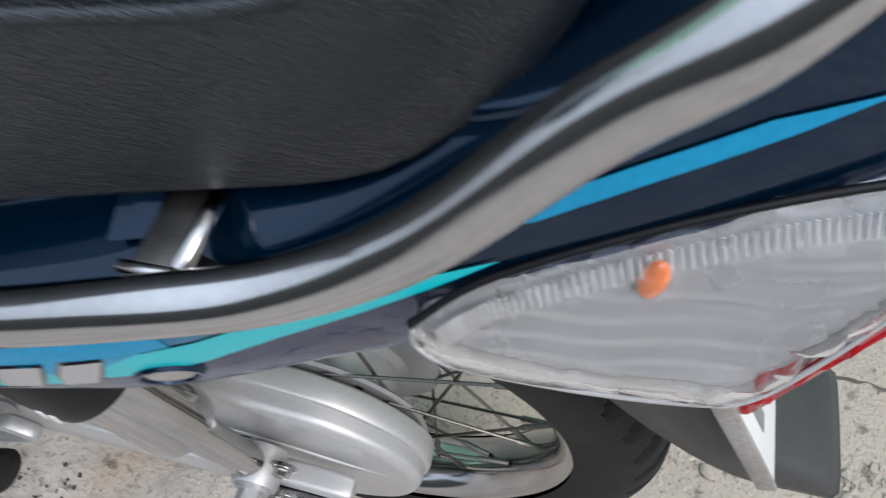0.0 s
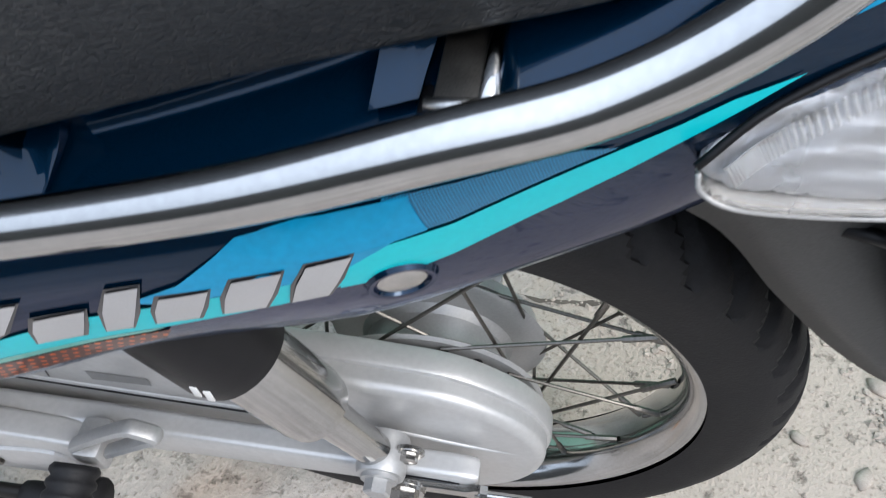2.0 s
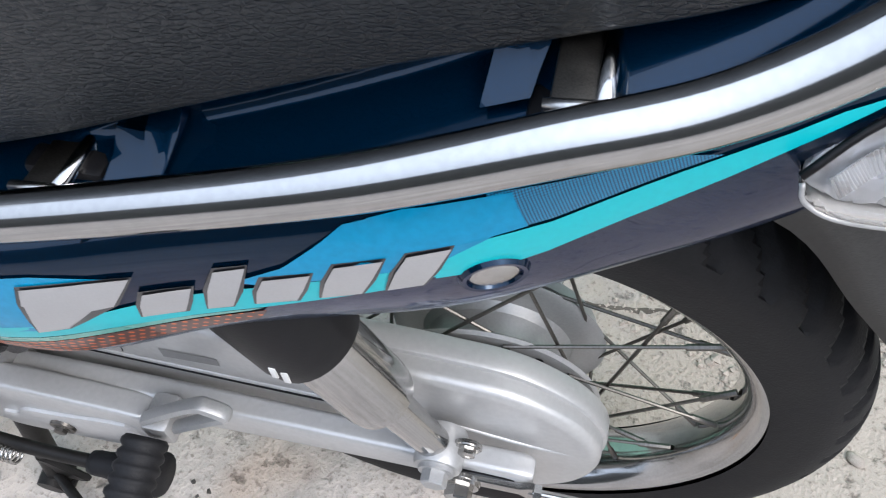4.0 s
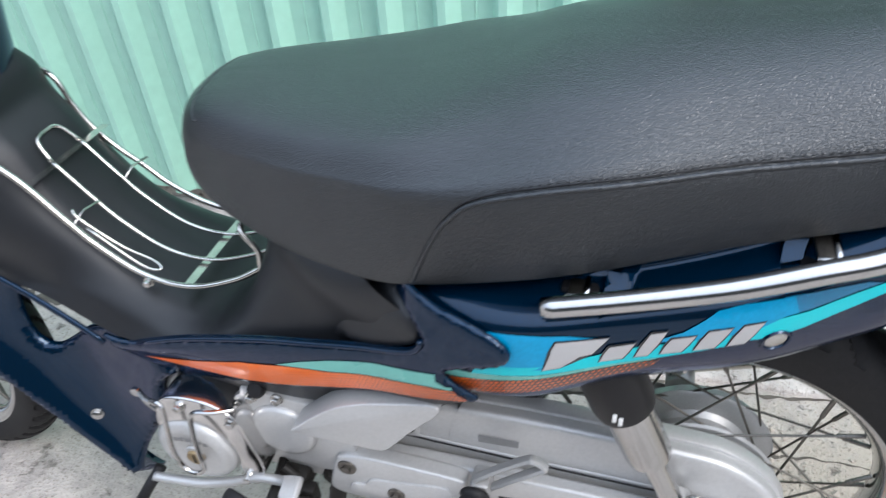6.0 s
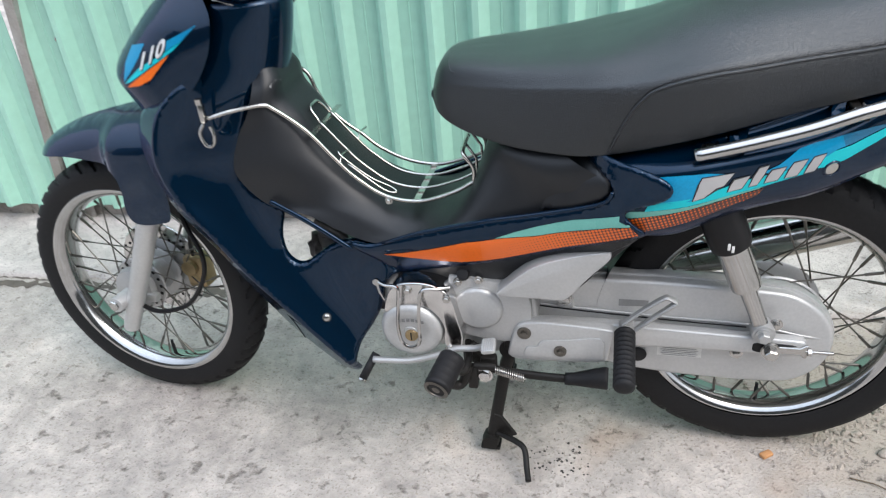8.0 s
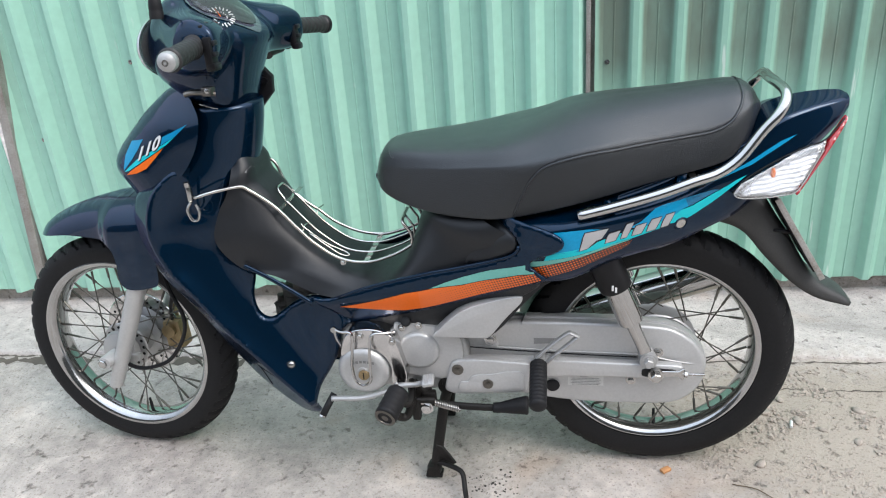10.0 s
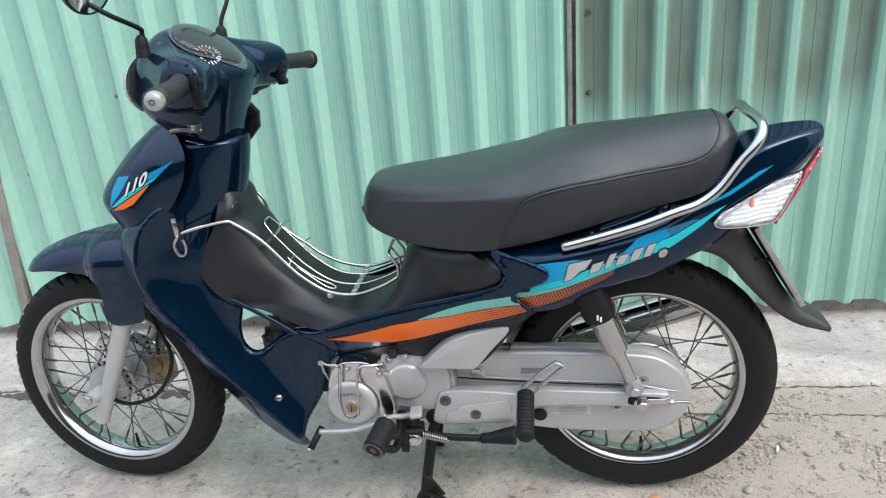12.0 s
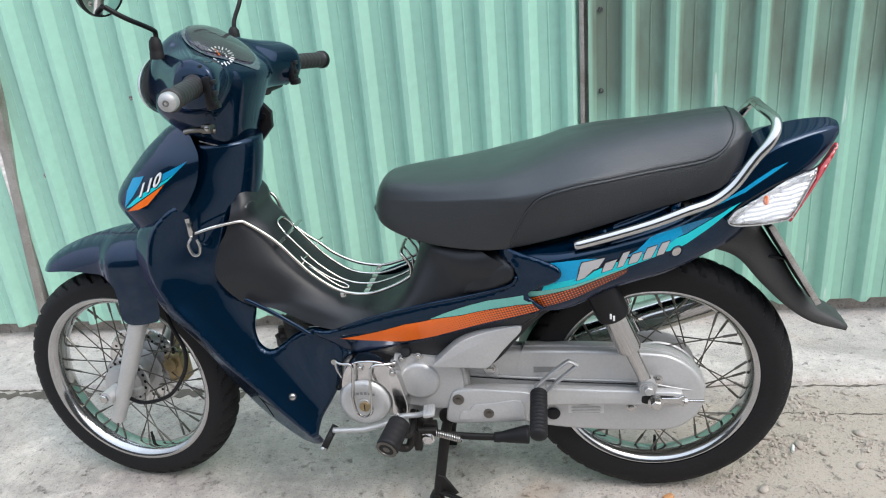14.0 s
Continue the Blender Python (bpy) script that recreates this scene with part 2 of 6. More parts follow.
def cut_grid(bm, step, axes=(0, 2)):
    """Cuts flat faces into a fine grid, so that they can follow a curved form."""
    for ax in axes:
        lo, hi = min(v.co[ax] for v in bm.verts), max(v.co[ax] for v in bm.verts)
        n = Vector([float(i == ax) for i in range(3)])
        k = math.ceil((lo + 1e-4) / step)
        while k * step < hi - 1e-4:
            bmesh.ops.bisect_plane(bm, geom=bm.verts[:] + bm.edges[:] + bm.faces[:], dist=1e-6, plane_co=n * (k * step), plane_no=n)
            k += 1


def to_line(x, z, line):
    """Distance from (x, z) to a line of points, and how far along the nearest place is."""
    best, at = 9.0, 0.0
    for i in range(len(line) - 1):
        ax, az, bx, bz = line[i][0], line[i][1], line[i + 1][0], line[i + 1][1]
        dx, dz = bx - ax, bz - az
        u = max(0.0, min(1.0, ((x - ax) * dx + (z - az) * dz) / (dx * dx + dz * dz + 1e-12)))
        d = math.hypot(x - ax - u * dx, z - az - u * dz)
        if d < best:
            best, at = d, i + u
    return best, at


def panel(outline, depth_at, rim=0.012, fall=0.010, step=0.010, thick=0.003):
    """A moulded sheet: an outline in x and z, bulged to y = depth_at(x, z), its rim rolled inwards, with thickness."""
    bm = bmesh.new()
    f = bm.faces.new([bm.verts.new((q[0], 0, q[1])) for q in outline])
    for k in range(3):
        bmesh.ops.inset_region(bm, faces=[f], thickness=rim / 3, use_even_offset=True)
    bmesh.ops.triangulate(bm, faces=[f])
    cut_grid(bm, step)
    line = [(q[0], q[1]) for q in outline] + [(outline[0][0], outline[0][1])]
    for v in bm.verts:
        d = to_line(v.co.x, v.co.z, line)[0]
        k = max(0.0, 1 - d / rim)
        v.co.y = depth_at(v.co.x, v.co.z) + fall * (1 - math.sqrt(max(0.0, 1 - k * k)))
    bmesh.ops.recalc_face_normals(bm, faces=bm.faces)
    if sum(f.normal.y for f in bm.faces) > 0:
        bmesh.ops.reverse_faces(bm, faces=bm.faces)
    if thick:
        r = bmesh.ops.extrude_face_region(bm, geom=bm.faces[:])
        moved = [g for g in r["geom"] if isinstance(g, bmesh.types.BMVert)]
        bmesh.ops.translate(bm, verts=moved, vec=(0, thick, 0))
        bmesh.ops.recalc_face_normals(bm, faces=bm.faces)
    return bm


def tree_of(*obs):
    bm = bmesh.new()
    for o in obs:
        bm.from_mesh(o.data)
    t = BVHTree.FromBMesh(bm)
    bm.free()
    return t


def sticker(outlines, tree, lift=0.0008, step=0.010, thick=0.0):
    """Flat outlines in x and z laid on a form from its near side."""
    bm = bmesh.new()
    for o in outlines:
        f = bm.faces.new([bm.verts.new((q[0], 0, q[1])) for q in o])
        bmesh.ops.triangulate(bm, faces=[f])
    return lay(bm, tree, lift, step, thick)


def lay(bm, tree, lift=0.0008, step=0.010, thick=0.0):
    cut_grid(bm, step)
    gone = []
    for v in bm.verts:
        hit = tree.ray_cast(Vector((v.co.x, -1.0, v.co.z)), Vector((0, 1, 0)))
        if hit[0] is None:
            gone.append(v)
        else:
            n = hit[1] if hit[1].y < 0 else -hit[1]
            v.co = hit[0] + n * lift
    bmesh.ops.delete(bm, geom=gone, context="VERTS")
    bmesh.ops.recalc_face_normals(bm, faces=bm.faces)
    if sum(f.normal.y for f in bm.faces) > 0:
        bmesh.ops.reverse_faces(bm, faces=bm.faces)
    if thick:
        r = bmesh.ops.extrude_face_region(bm, geom=bm.faces[:])
        bmesh.ops.translate(bm, verts=[g for g in r["geom"] if isinstance(g, bmesh.types.BMVert)], vec=(0, -thick, 0))
        bmesh.ops.recalc_face_normals(bm, faces=bm.faces)
    return bm


def bolt(center, r, h, axis=(0, -1, 0), seg=6):
    """A hexagon head on a washer."""
    wash = lathe([(0, 0), (r * 1.35, 0), (r * 1.35, h * 0.25), (0, h * 0.25)], center, axis, 20)
    head = lathe([(0, h * 0.25), (r, h * 0.25), (r, h * 0.9), (r * 0.85, h), (0, h)], center, axis, seg)
    return join(wash, head)


# ---- the place ----
def concrete(name, light, dark, rough=0.85):
    m = material(name, light, rough, var=0.12, scale=2.2, second=dark)
    t = m.node_tree
    b = t.nodes["Principled BSDF"]
    ramp = next(n for n in t.nodes if n.type == "VALTORGB")
    co = t.nodes.new("ShaderNodeTexCoord")
    spots = t.nodes.new("ShaderNodeTexNoise")
    spots.inputs["Scale"].default_value, spots.inputs["Detail"].default_value, spots.inputs["Roughness"].default_value = 34, 8, 0.62
    cut = t.nodes.new("ShaderNodeMapRange")
    cut.inputs[1].default_value, cut.inputs[2].default_value = 0.60, 0.70
    mix = t.nodes.new("ShaderNodeMix")
    mix.data_type, mix.blend_type = "RGBA", "MULTIPLY"
    mix.inputs[7].default_value = (0.52, 0.50, 0.49, 1)
    fine = t.nodes.new("ShaderNodeTexNoise")
    fine.inputs["Scale"].default_value, fine.inputs["Detail"].default_value = 170, 6
    for n in (spots, fine):
        t.links.new(co.outputs["Object"], n.inputs["Vector"])
    warm = t.nodes.new("ShaderNodeTexNoise")
    warm.inputs["Scale"].default_value = 4.1
    wcut = t.nodes.new("ShaderNodeMapRange")
    wcut.inputs[1].default_value, wcut.inputs[2].default_value, wcut.inputs[4].default_value = 0.62, 0.78, 0.55
    wmix = t.nodes.new("ShaderNodeMix")
    wmix.data_type = "RGBA"
    wmix.inputs[7].default_value = (0.46, 0.33, 0.24, 1)
    t.links.new(co.outputs["Object"], warm.inputs["Vector"])
    t.links.new(warm.outputs["Fac"], wcut.inputs[0])
    t.links.new(wcut.outputs[0], wmix.inputs[0])
    blot = t.nodes.new("ShaderNodeTexNoise")
    blot.inputs["Scale"].default_value, blot.inputs["Detail"].default_value, blot.inputs["Roughness"].default_value, blot.inputs["Distortion"].default_value = 5.5, 9, 0.68, 0.6
    t.links.new(co.outputs["Object"], blot.inputs["Vector"])
    bcut = t.nodes.new("ShaderNodeMapRange")
    bcut.inputs[1].default_value, bcut.inputs[2].default_value = 0.36, 0.66
    t.links.new(blot.outputs["Fac"], bcut.inputs[0])
    bmix = t.nodes.new("ShaderNodeMix")
    bmix.data_type, bmix.blend_type = "RGBA", "MULTIPLY"
    bmix.inputs[0].default_value = 1.0
    btone = t.nodes.new("ShaderNodeMix")
    btone.data_type = "RGBA"
    btone.inputs[6].default_value, btone.inputs[7].default_value = (0.78, 0.775, 0.77, 1), (1.26, 1.25, 1.24, 1)
    t.links.new(bcut.outputs[0], btone.inputs[0])
    t.links.new(ramp.outputs[0], bmix.inputs[6])
    t.links.new(btone.outputs[2], bmix.inputs[7])
    t.links.new(bmix.outputs[2], wmix.inputs[6])
    t.links.new(spots.outputs["Fac"], cut.inputs[0])
    t.links.new(cut.outputs[0], mix.inputs[0])
    geo = t.nodes.new("ShaderNodeMapping")
    geo.inputs["Location"].default_value, geo.inputs["Scale"].default_value = (-1.10 / 0.52, -0.10 / 0.34, 0), (1 / 0.52, 1 / 0.34, 0)
    t.links.new(co.outputs["Object"], geo.inputs["Vector"])
    dist = t.nodes.new("ShaderNodeVectorMath")
    dist.operation = "LENGTH"
    t.links.new(geo.outputs[0], dist.inputs[0])
    ragged = t.nodes.new("ShaderNodeMath")
    ragged.operation = "MULTIPLY_ADD"
    ragged.inputs[1].default_value = 1.5
    t.links.new(spots.outputs["Fac"], ragged.inputs[0])
    t.links.new(dist.outputs["Value"], ragged.inputs[2])
    soil = t.nodes.new("ShaderNodeMapRange")
    soil.inputs[1].default_value, soil.inputs[2].default_value, soil.inputs[3].default_value, soil.inputs[4].default_value = 1.35, 1.95, 0.9, 0.0
    t.links.new(ragged.outputs[0], soil.inputs[0])
    smix = t.nodes.new("ShaderNodeMix")
    smix.data_type = "RGBA"
    smix.inputs[7].default_value = (0.40, 0.345, 0.285, 1)
    t.links.new(soil.outputs[0], smix.inputs[0])
    t.links.new(wmix.outputs[2], smix.inputs[6])
    t.links.new(smix.outputs[2], mix.inputs[6])
    speck = t.nodes.new("ShaderNodeMapRange")
    speck.inputs[1].default_value, speck.inputs[2].default_value = 0.56, 0.72
    t.links.new(fine.outputs["Fac"], speck.inputs[0])
    dots = t.nodes.new("ShaderNodeMix")
    dots.data_type, dots.blend_type = "RGBA", "MULTIPLY"
    dots.inputs[7].default_value = (0.55, 0.53, 0.51, 1)
    t.links.new(speck.outputs[0], dots.inputs[0])
    t.links.new(mix.outputs[2], dots.inputs[6])
    t.links.new(dots.outputs[2], b.inputs["Base Color"])
    hs = t.nodes.new("ShaderNodeMath")
    hs.operation = "MULTIPLY_ADD"
    hs.inputs[1].default_value = -0.8
    t.links.new(cut.outputs[0], hs.inputs[0])
    t.links.new(fine.outputs["Fac"], hs.inputs[2])
    bp = t.nodes.new("ShaderNodeBump")
    bp.inputs["Strength"].default_value, bp.inputs["Distance"].default_value = 0.8, 0.005
    t.links.new(hs.outputs[0], bp.inputs["Height"])
    t.links.new(bp.outputs[0], b.inputs["Normal"])
    return m


ROUGH_CONCRETE = concrete("rough_concrete", (0.46, 0.415, 0.375), (0.31, 0.285, 0.262))
SMOOTH_CONCRETE = concrete("smooth_concrete", (0.51, 0.475, 0.445), (0.42, 0.39, 0.365))


def wall_y(x):
    """The fence stands a little askew to the machine."""
    return 0.771 + 0.040 * x


def hump(x, y):
    """Uneven ground: gentle waves, and the heap of dirt by the rear wheel."""
    z = -0.010 + 0.0035 * noise.noise(Vector((x * 2.1, y * 2.1, 0))) + 0.0016 * noise.noise(Vector((x * 13, y * 13, 3)))
    d = math.hypot((x - 1.06) / 0.42, (y - 0.13) / 0.26)
    return z + max(0.0, 1 - d) * (0.010 + 0.008 * noise.noise(Vector((x * 22, y * 22, 7))))


def ground():
    bm = bmesh.new()
    xs = [-60, -20, -7, -3.5] + [-2.4 + 0.03 * i for i in range(164)] + [3.5, 7, 20, 60]
    ys = [-60, -20, -7, -3.0] + [-1.7 + 0.03 * i for i in range(86)] + [1.5, 3, 9, 30, 60]
    v = [[bm.verts.new((x, y, hump(x, y) if -3 < x < 3 and -2 < y < 1 else -0.010)) for y in ys] for x in xs]
    for i in range(len(xs) - 1):
        for j in range(len(ys) - 1):
            bm.faces.new((v[i][j], v[i + 1][j], v[i + 1][j + 1], v[i][j + 1]))
    return part("ground", bm, ROUGH_CONCRETE, None)


ground_sheet = tagged(ground(), kind="structure")

# raised apron along the foot of the fence, its front edge broken
bm = bmesh.new()
edge_rows = []
for i in range(241):
    x = -3.6 + 0.03 * i
    y = 0.400 + 0.020 * x + 0.020 * noise.noise(Vector((x * 3.1, 0, 0))) + 0.010 * noise.noise(Vector((x * 15, 4, 0)))
    top = 0.000 + 0.004 * noise.noise(Vector((x * 6, 1, 0)))
    edge_rows.append([(x, y, -0.03), (x, y + 0.004, top - 0.004), (x, y + 0.014, top)] + [(x, y + 0.014 + (1.15 - y) * k / 12, top + 0.004 * k / 12 + 0.002 * noise.noise(Vector((x * 4, k, 0)))) for k in range(1, 13)])
tagged(part("pavement", skin(edge_rows), SMOOTH_CONCRETE, None, sharp=60), kind="structure")



def crack(x0, x1, line, width, seed):
    """A dark, broken, wandering joint in the concrete."""
    rows_c = []
    for i in range(int((x1 - x0) / 0.006)):
        x = x0 + 0.006 * i
        w = width * max(0.0, 0.55 + 1.1 * noise.noise(Vector((x * 7, seed, 0))) + 0.8 * noise.noise(Vector((x * 41, seed, 2))))
        y = line(x) + 0.020 * noise.noise(Vector((x * 6, seed, 5))) + 0.008 * noise.noise(Vector((x * 45, seed, 6)))
        z = hump(x, y) + 0.0008
        rows_c.append([(x, y - w, z), (x, y, z + 0.0004), (x, y + w, z)])
    return skin(rows_c)


CRACK = material("crack_dirt", (0.10, 0.085, 0.07), 0.95, var=0.4, scale=30)
for k, (x0, x1, f, w) in enumerate(((-2.4, 2.4, lambda x: 0.390 + 0.020 * x, 0.006), (0.55, 2.4, lambda x: 0.262 + 0.01 * x, 0.0035), (-2.4, -0.55, lambda x: 0.366 + 0.020 * x, 0.028))):
    part("crack", crack(x0, x1, f, w, 3.0 * k + 1), CRACK, ground_sheet)


def spread(name, mat, count, place, size, label, category, seed):
    """Loose grit, strewn over the ground."""
    rng = random.Random(seed)
    out_v, out_f = [], []
    for i in range(count):
        x, y, z = place(rng)
        s = size(rng)
        turn = Euler((rng.uniform(0, 6), rng.uniform(0, 6), rng.uniform(0, 6))).to_matrix()
        base = len(out_v)
        for q in ((1, 0, 0), (-1, 0, 0), (0, 1, 0), (0, -1, 0), (0, 0, 1), (0, 0, -1), (0.7, 0.7, 0.3), (-0.6, 0.5, -0.6)):
            w = turn @ Vector([c * rng.uniform(0.6, 1.15) for c in q])
            out_v.append((x + w.x * s, y + w.y * s, z + max(-0.3, w.z * 0.6) * s))
        for f in ((0, 6, 4), (6, 2, 4), (2, 1, 4), (1, 3, 4), (3, 0, 4), (6, 0, 5), (2, 6, 5), (1, 7, 5), (7, 2, 5), (1, 2, 7), (3, 1, 5), (0, 3, 5)):
            out_f.append([base + k for k in f])
    me = bpy.data.meshes.new(name)
    me.from_pydata(out_v, [], out_f)
    me.materials.append(mat)
    return tagged(new(name, me), label, category, kind="stuff")


def heap(r):
    for _ in range(9):
        a, d = r.uniform(0, math.tau), r.random() ** 0.7
        x, y = 1.08 + 0.44 * d * math.cos(a), 0.12 + 0.27 * d * math.sin(a)
        if noise.noise(Vector((x * 7, y * 11, 2))) + 0.5 * noise.noise(Vector((x * 21, y * 30, 5))) > 0.08:
            break
    return x, y, hump(x, y) + 0.001


def wide(r):
    x, y = r.uniform(-1.6, 1.7), r.uniform(-0.9, 0.62)
    return x, y, hump(x, y) + (0.012 if y > 0.4 else 0.0)


def drops(r):
    x, y = r.gauss(0.26, 0.035), r.gauss(-0.13, 0.022)
    return x, y, hump(x, y)


STONE = material("pale_stone", (0.38, 0.33, 0.28), 0.85, var=0.35, scale=60, bump=0.3)
DARK_GRIT = material("dark_grit", (0.05, 0.045, 0.04), 0.8, var=0.3, scale=60)
spread("gravel", STONE, 3000, heap, lambda r: 0.0013 + 0.0085 * r.random() ** 5, "loose pale gravel and crumbs on sandy dirt", "gravel", 4)
spread("grit", STONE, 700, wide, lambda r: 0.0012 + 0.0022 * r.random() ** 3, "fine pale grit scattered over the concrete", "grit", 5)
spread("dark_crumbs", DARK_GRIT, 60, drops, lambda r: 0.0015 + 0.003 * r.random(), "dark oily crumbs on the concrete under the engine", "crumbs", 6)


def pebble(x, y, s, mat, label, seed, stretch=1.4, name="stone"):
    bm = bmesh.new()
    bmesh.ops.create_icosphere(bm, subdivisions=2, radius=1.0)
    for v in bm.verts:
        k = 1 + 0.28 * noise.noise(v.co * 1.3 + Vector((seed, 0, 0)))
        v.co = Vector((v.co.x * stretch, v.co.y * 0.9, v.co.z * 0.55)) * k * s
    ob = part(name, bm, mat, None, sharp=50)
    ob.matrix_world = pose(x, y, hump(x, y) + 0.3 * s, 0, 0, seed * 47)
    return tagged(ob, label, name, "loose stones by the rear wheel")


for k, (x, y, s) in enumerate([(0.878, -0.03, 0.011), (1.0, 0.13, 0.012), (1.05, 0.10, 0.009), (0.93, 0.16, 0.010), (1.12, 0.06, 0.011), (0.98, 0.22, 0.009), (1.16, 0.18, 0.013), (0.84, 0.02, 0.006), (1.22, 0.11, 0.008), (0.90, 0.10, 0.007)]):
    pebble(x, y, s, STONE, "small rounded grey-beige stone lying in sandy dirt", k + 1)
chip = part("brick_chip", box((0, 0, 0), (0.026, 0.015, 0.008), 0.003), CLAY, None)
chip.matrix_world = pose(0.658, -0.062, hump(0.658, -0.062) + 0.004, 4, 3, 38)
tagged(chip, "small orange chip of fired clay on the concrete", "brick chip")
stub = part("cigarette_end", lathe([(0, 0), (0.0035, 0), (0.0038, 0.024), (0, 0.024)], (0, 0, 0), (1, 0, 0), 12), WHITE, None)
stub.matrix_world = pose(0.977, 0.10, hump(0.977, 0.10) + 0.006, 0, 0, 75)
tagged(stub, "pale cigarette end lying on sandy dirt", "cigarette end")
twig = part("twig", tube(spline([(0, 0, 0), (0.05, 0.012, 0.003), (0.10, 0.006, 0.001), (0.16, 0.02, 0.002)], 5), 0.0013, 5), material("dry_twig", (0.16, 0.12, 0.08), 0.8, var=0.3), None)
twig.matrix_world = pose(0.80, -0.10, hump(0.8, -0.1) + 0.003, 0, 0, -32)
tagged(twig, "thin dry twig lying on the concrete", "twig")


# ---- corrugated fence ----
def sheet_metal(name, light, worn):
    m = material(name, light, 0.36, 0.0, 0.25, 0.2, var=0.07, scale=1.6)
    t = m.node_tree
    b = t.nodes["Principled BSDF"]
    ramp = next(n for n in t.nodes if n.type == "VALTORGB")
    co = t.nodes.new("ShaderNodeTexCoord")
    mp = t.nodes.new("ShaderNodeMapping")
    mp.inputs["Scale"].default_value = (1.0, 1.0, worn[5])
    t.links.new(co.outputs["Object"], mp.inputs["Vector"])
    a = t.nodes.new("ShaderNodeTexNoise")
    a.inputs["Scale"].default_value, a.inputs["Detail"].default_value = 3.2, 7
    s = t.nodes.new("ShaderNodeTexNoise")
    s.inputs["Scale"].default_value, s.inputs["Detail"].default_value = 38, 4
    t.links.new(mp.outputs[0], a.inputs["Vector"])
    t.links.new(mp.outputs[0], s.inputs["Vector"])
    r1 = t.nodes.new("ShaderNodeMapRange")
    r1.inputs[1].default_value, r1.inputs[2].default_value, r1.inputs[4].default_value = worn[0], worn[1], worn[2]
    t.links.new(a.outputs["Fac"], r1.inputs[0])
    mx = t.nodes.new("ShaderNodeMix")
    mx.data_type = "RGBA"
    mx.inputs[7].default_value = (*worn[3], 1)
    t.links.new(r1.outputs[0], mx.inputs[0])
    t.links.new(ramp.outputs[0], mx.inputs[6])
    r2 = t.nodes.new("ShaderNodeMapRange")
    r2.inputs[1].default_value, r2.inputs[2].default_value, r2.inputs[4].default_value = 0.70, 0.74, worn[4]
    t.links.new(s.outputs["Fac"], r2.inputs[0])
    mx2 = t.nodes.new("ShaderNodeMix")
    mx2.data_type = "RGBA"
    mx2.inputs[7].default_value = (0.62, 0.72, 0.66, 1)
    t.links.new(r2.outputs[0], mx2.inputs[0])
    t.links.new(mx.outputs[2], mx2.inputs[6])
    t.links.new(mx2.outputs[2], b.inputs["Base Color"])
    return m


FENCE = sheet_metal("green_sheet", (0.355, 0.630, 0.510), (0.60, 0.80, 0.35, (0.34, 0.57, 0.46), 0.25, 0.3))
FENCE_OLD = sheet_metal("worn_green_sheet", (0.29, 0.53, 0.42), (0.56, 0.74, 0.5, (0.20, 0.33, 0.26), 0.7, 0.09))


def grime(m):
    """A film of brown-grey dirt across the upper sheet, thin on the rubbed ribs and in drips."""
    t = m.node_tree
    b = t.nodes["Principled BSDF"]
    under = b.inputs["Base Color"].links[0].from_socket
    co = t.nodes.new("ShaderNodeTexCoord")
    sep = t.nodes.new("ShaderNodeSeparateXYZ")
    t.links.new(co.outputs["Object"], sep.inputs[0])
    mp = t.nodes.new("ShaderNodeMapping")
    mp.inputs["Scale"].default_value = (2.6, 0.0, 0.8)
    t.links.new(co.outputs["Object"], mp.inputs["Vector"])
    n = t.nodes.new("ShaderNodeTexNoise")
    n.inputs["Scale"].default_value, n.inputs["Detail"].default_value, n.inputs["Roughness"].default_value = 2.2, 7, 0.62
    t.links.new(mp.outputs[0], n.inputs["Vector"])

    def step(value, a, b, lo=0.0, hi=1.0):
        r = t.nodes.new("ShaderNodeMapRange")
        r.interpolation_type = "SMOOTHSTEP"
        for k, v in zip((1, 2, 3, 4), (a, b, lo, hi)):
            r.inputs[k].default_value = v
        t.links.new(value, r.inputs[0])
        return r.outputs[0]

    def times(p, q):
        k = t.nodes.new("ShaderNodeMath")
        k.operation = "MULTIPLY"
        t.links.new(p, k.inputs[0])
        t.links.new(q, k.inputs[1])
        return k.outputs[0]

    band = times(step(sep.outputs["Z"], 0.62, 0.82), step(sep.outputs["Z"], 1.00, 1.30, 1.0, 0.25))
    flat = step(sep.outputs["Y"], -0.020, -0.004, 0.12, 1.0)
    fac = times(times(band, flat), step(n.outputs["Fac"], 0.28, 0.62, 0.45, 0.85))
    mx = t.nodes.new("ShaderNodeMix")
    mx.data_type = "RGBA"
    mx.inputs[7].default_value = (0.135, 0.150, 0.118, 1)
    t.links.new(fac, mx.inputs[0])
    t.links.new(under, mx.inputs[6])
    t.links.new(mx.outputs[2], b.inputs["Base Color"])


grime(FENCE_OLD)
GALV = material("galvanised_steel", (0.40, 0.39, 0.375), 0.45, 0.4, var=0.25, scale=14, second=(0.24, 0.21, 0.18))


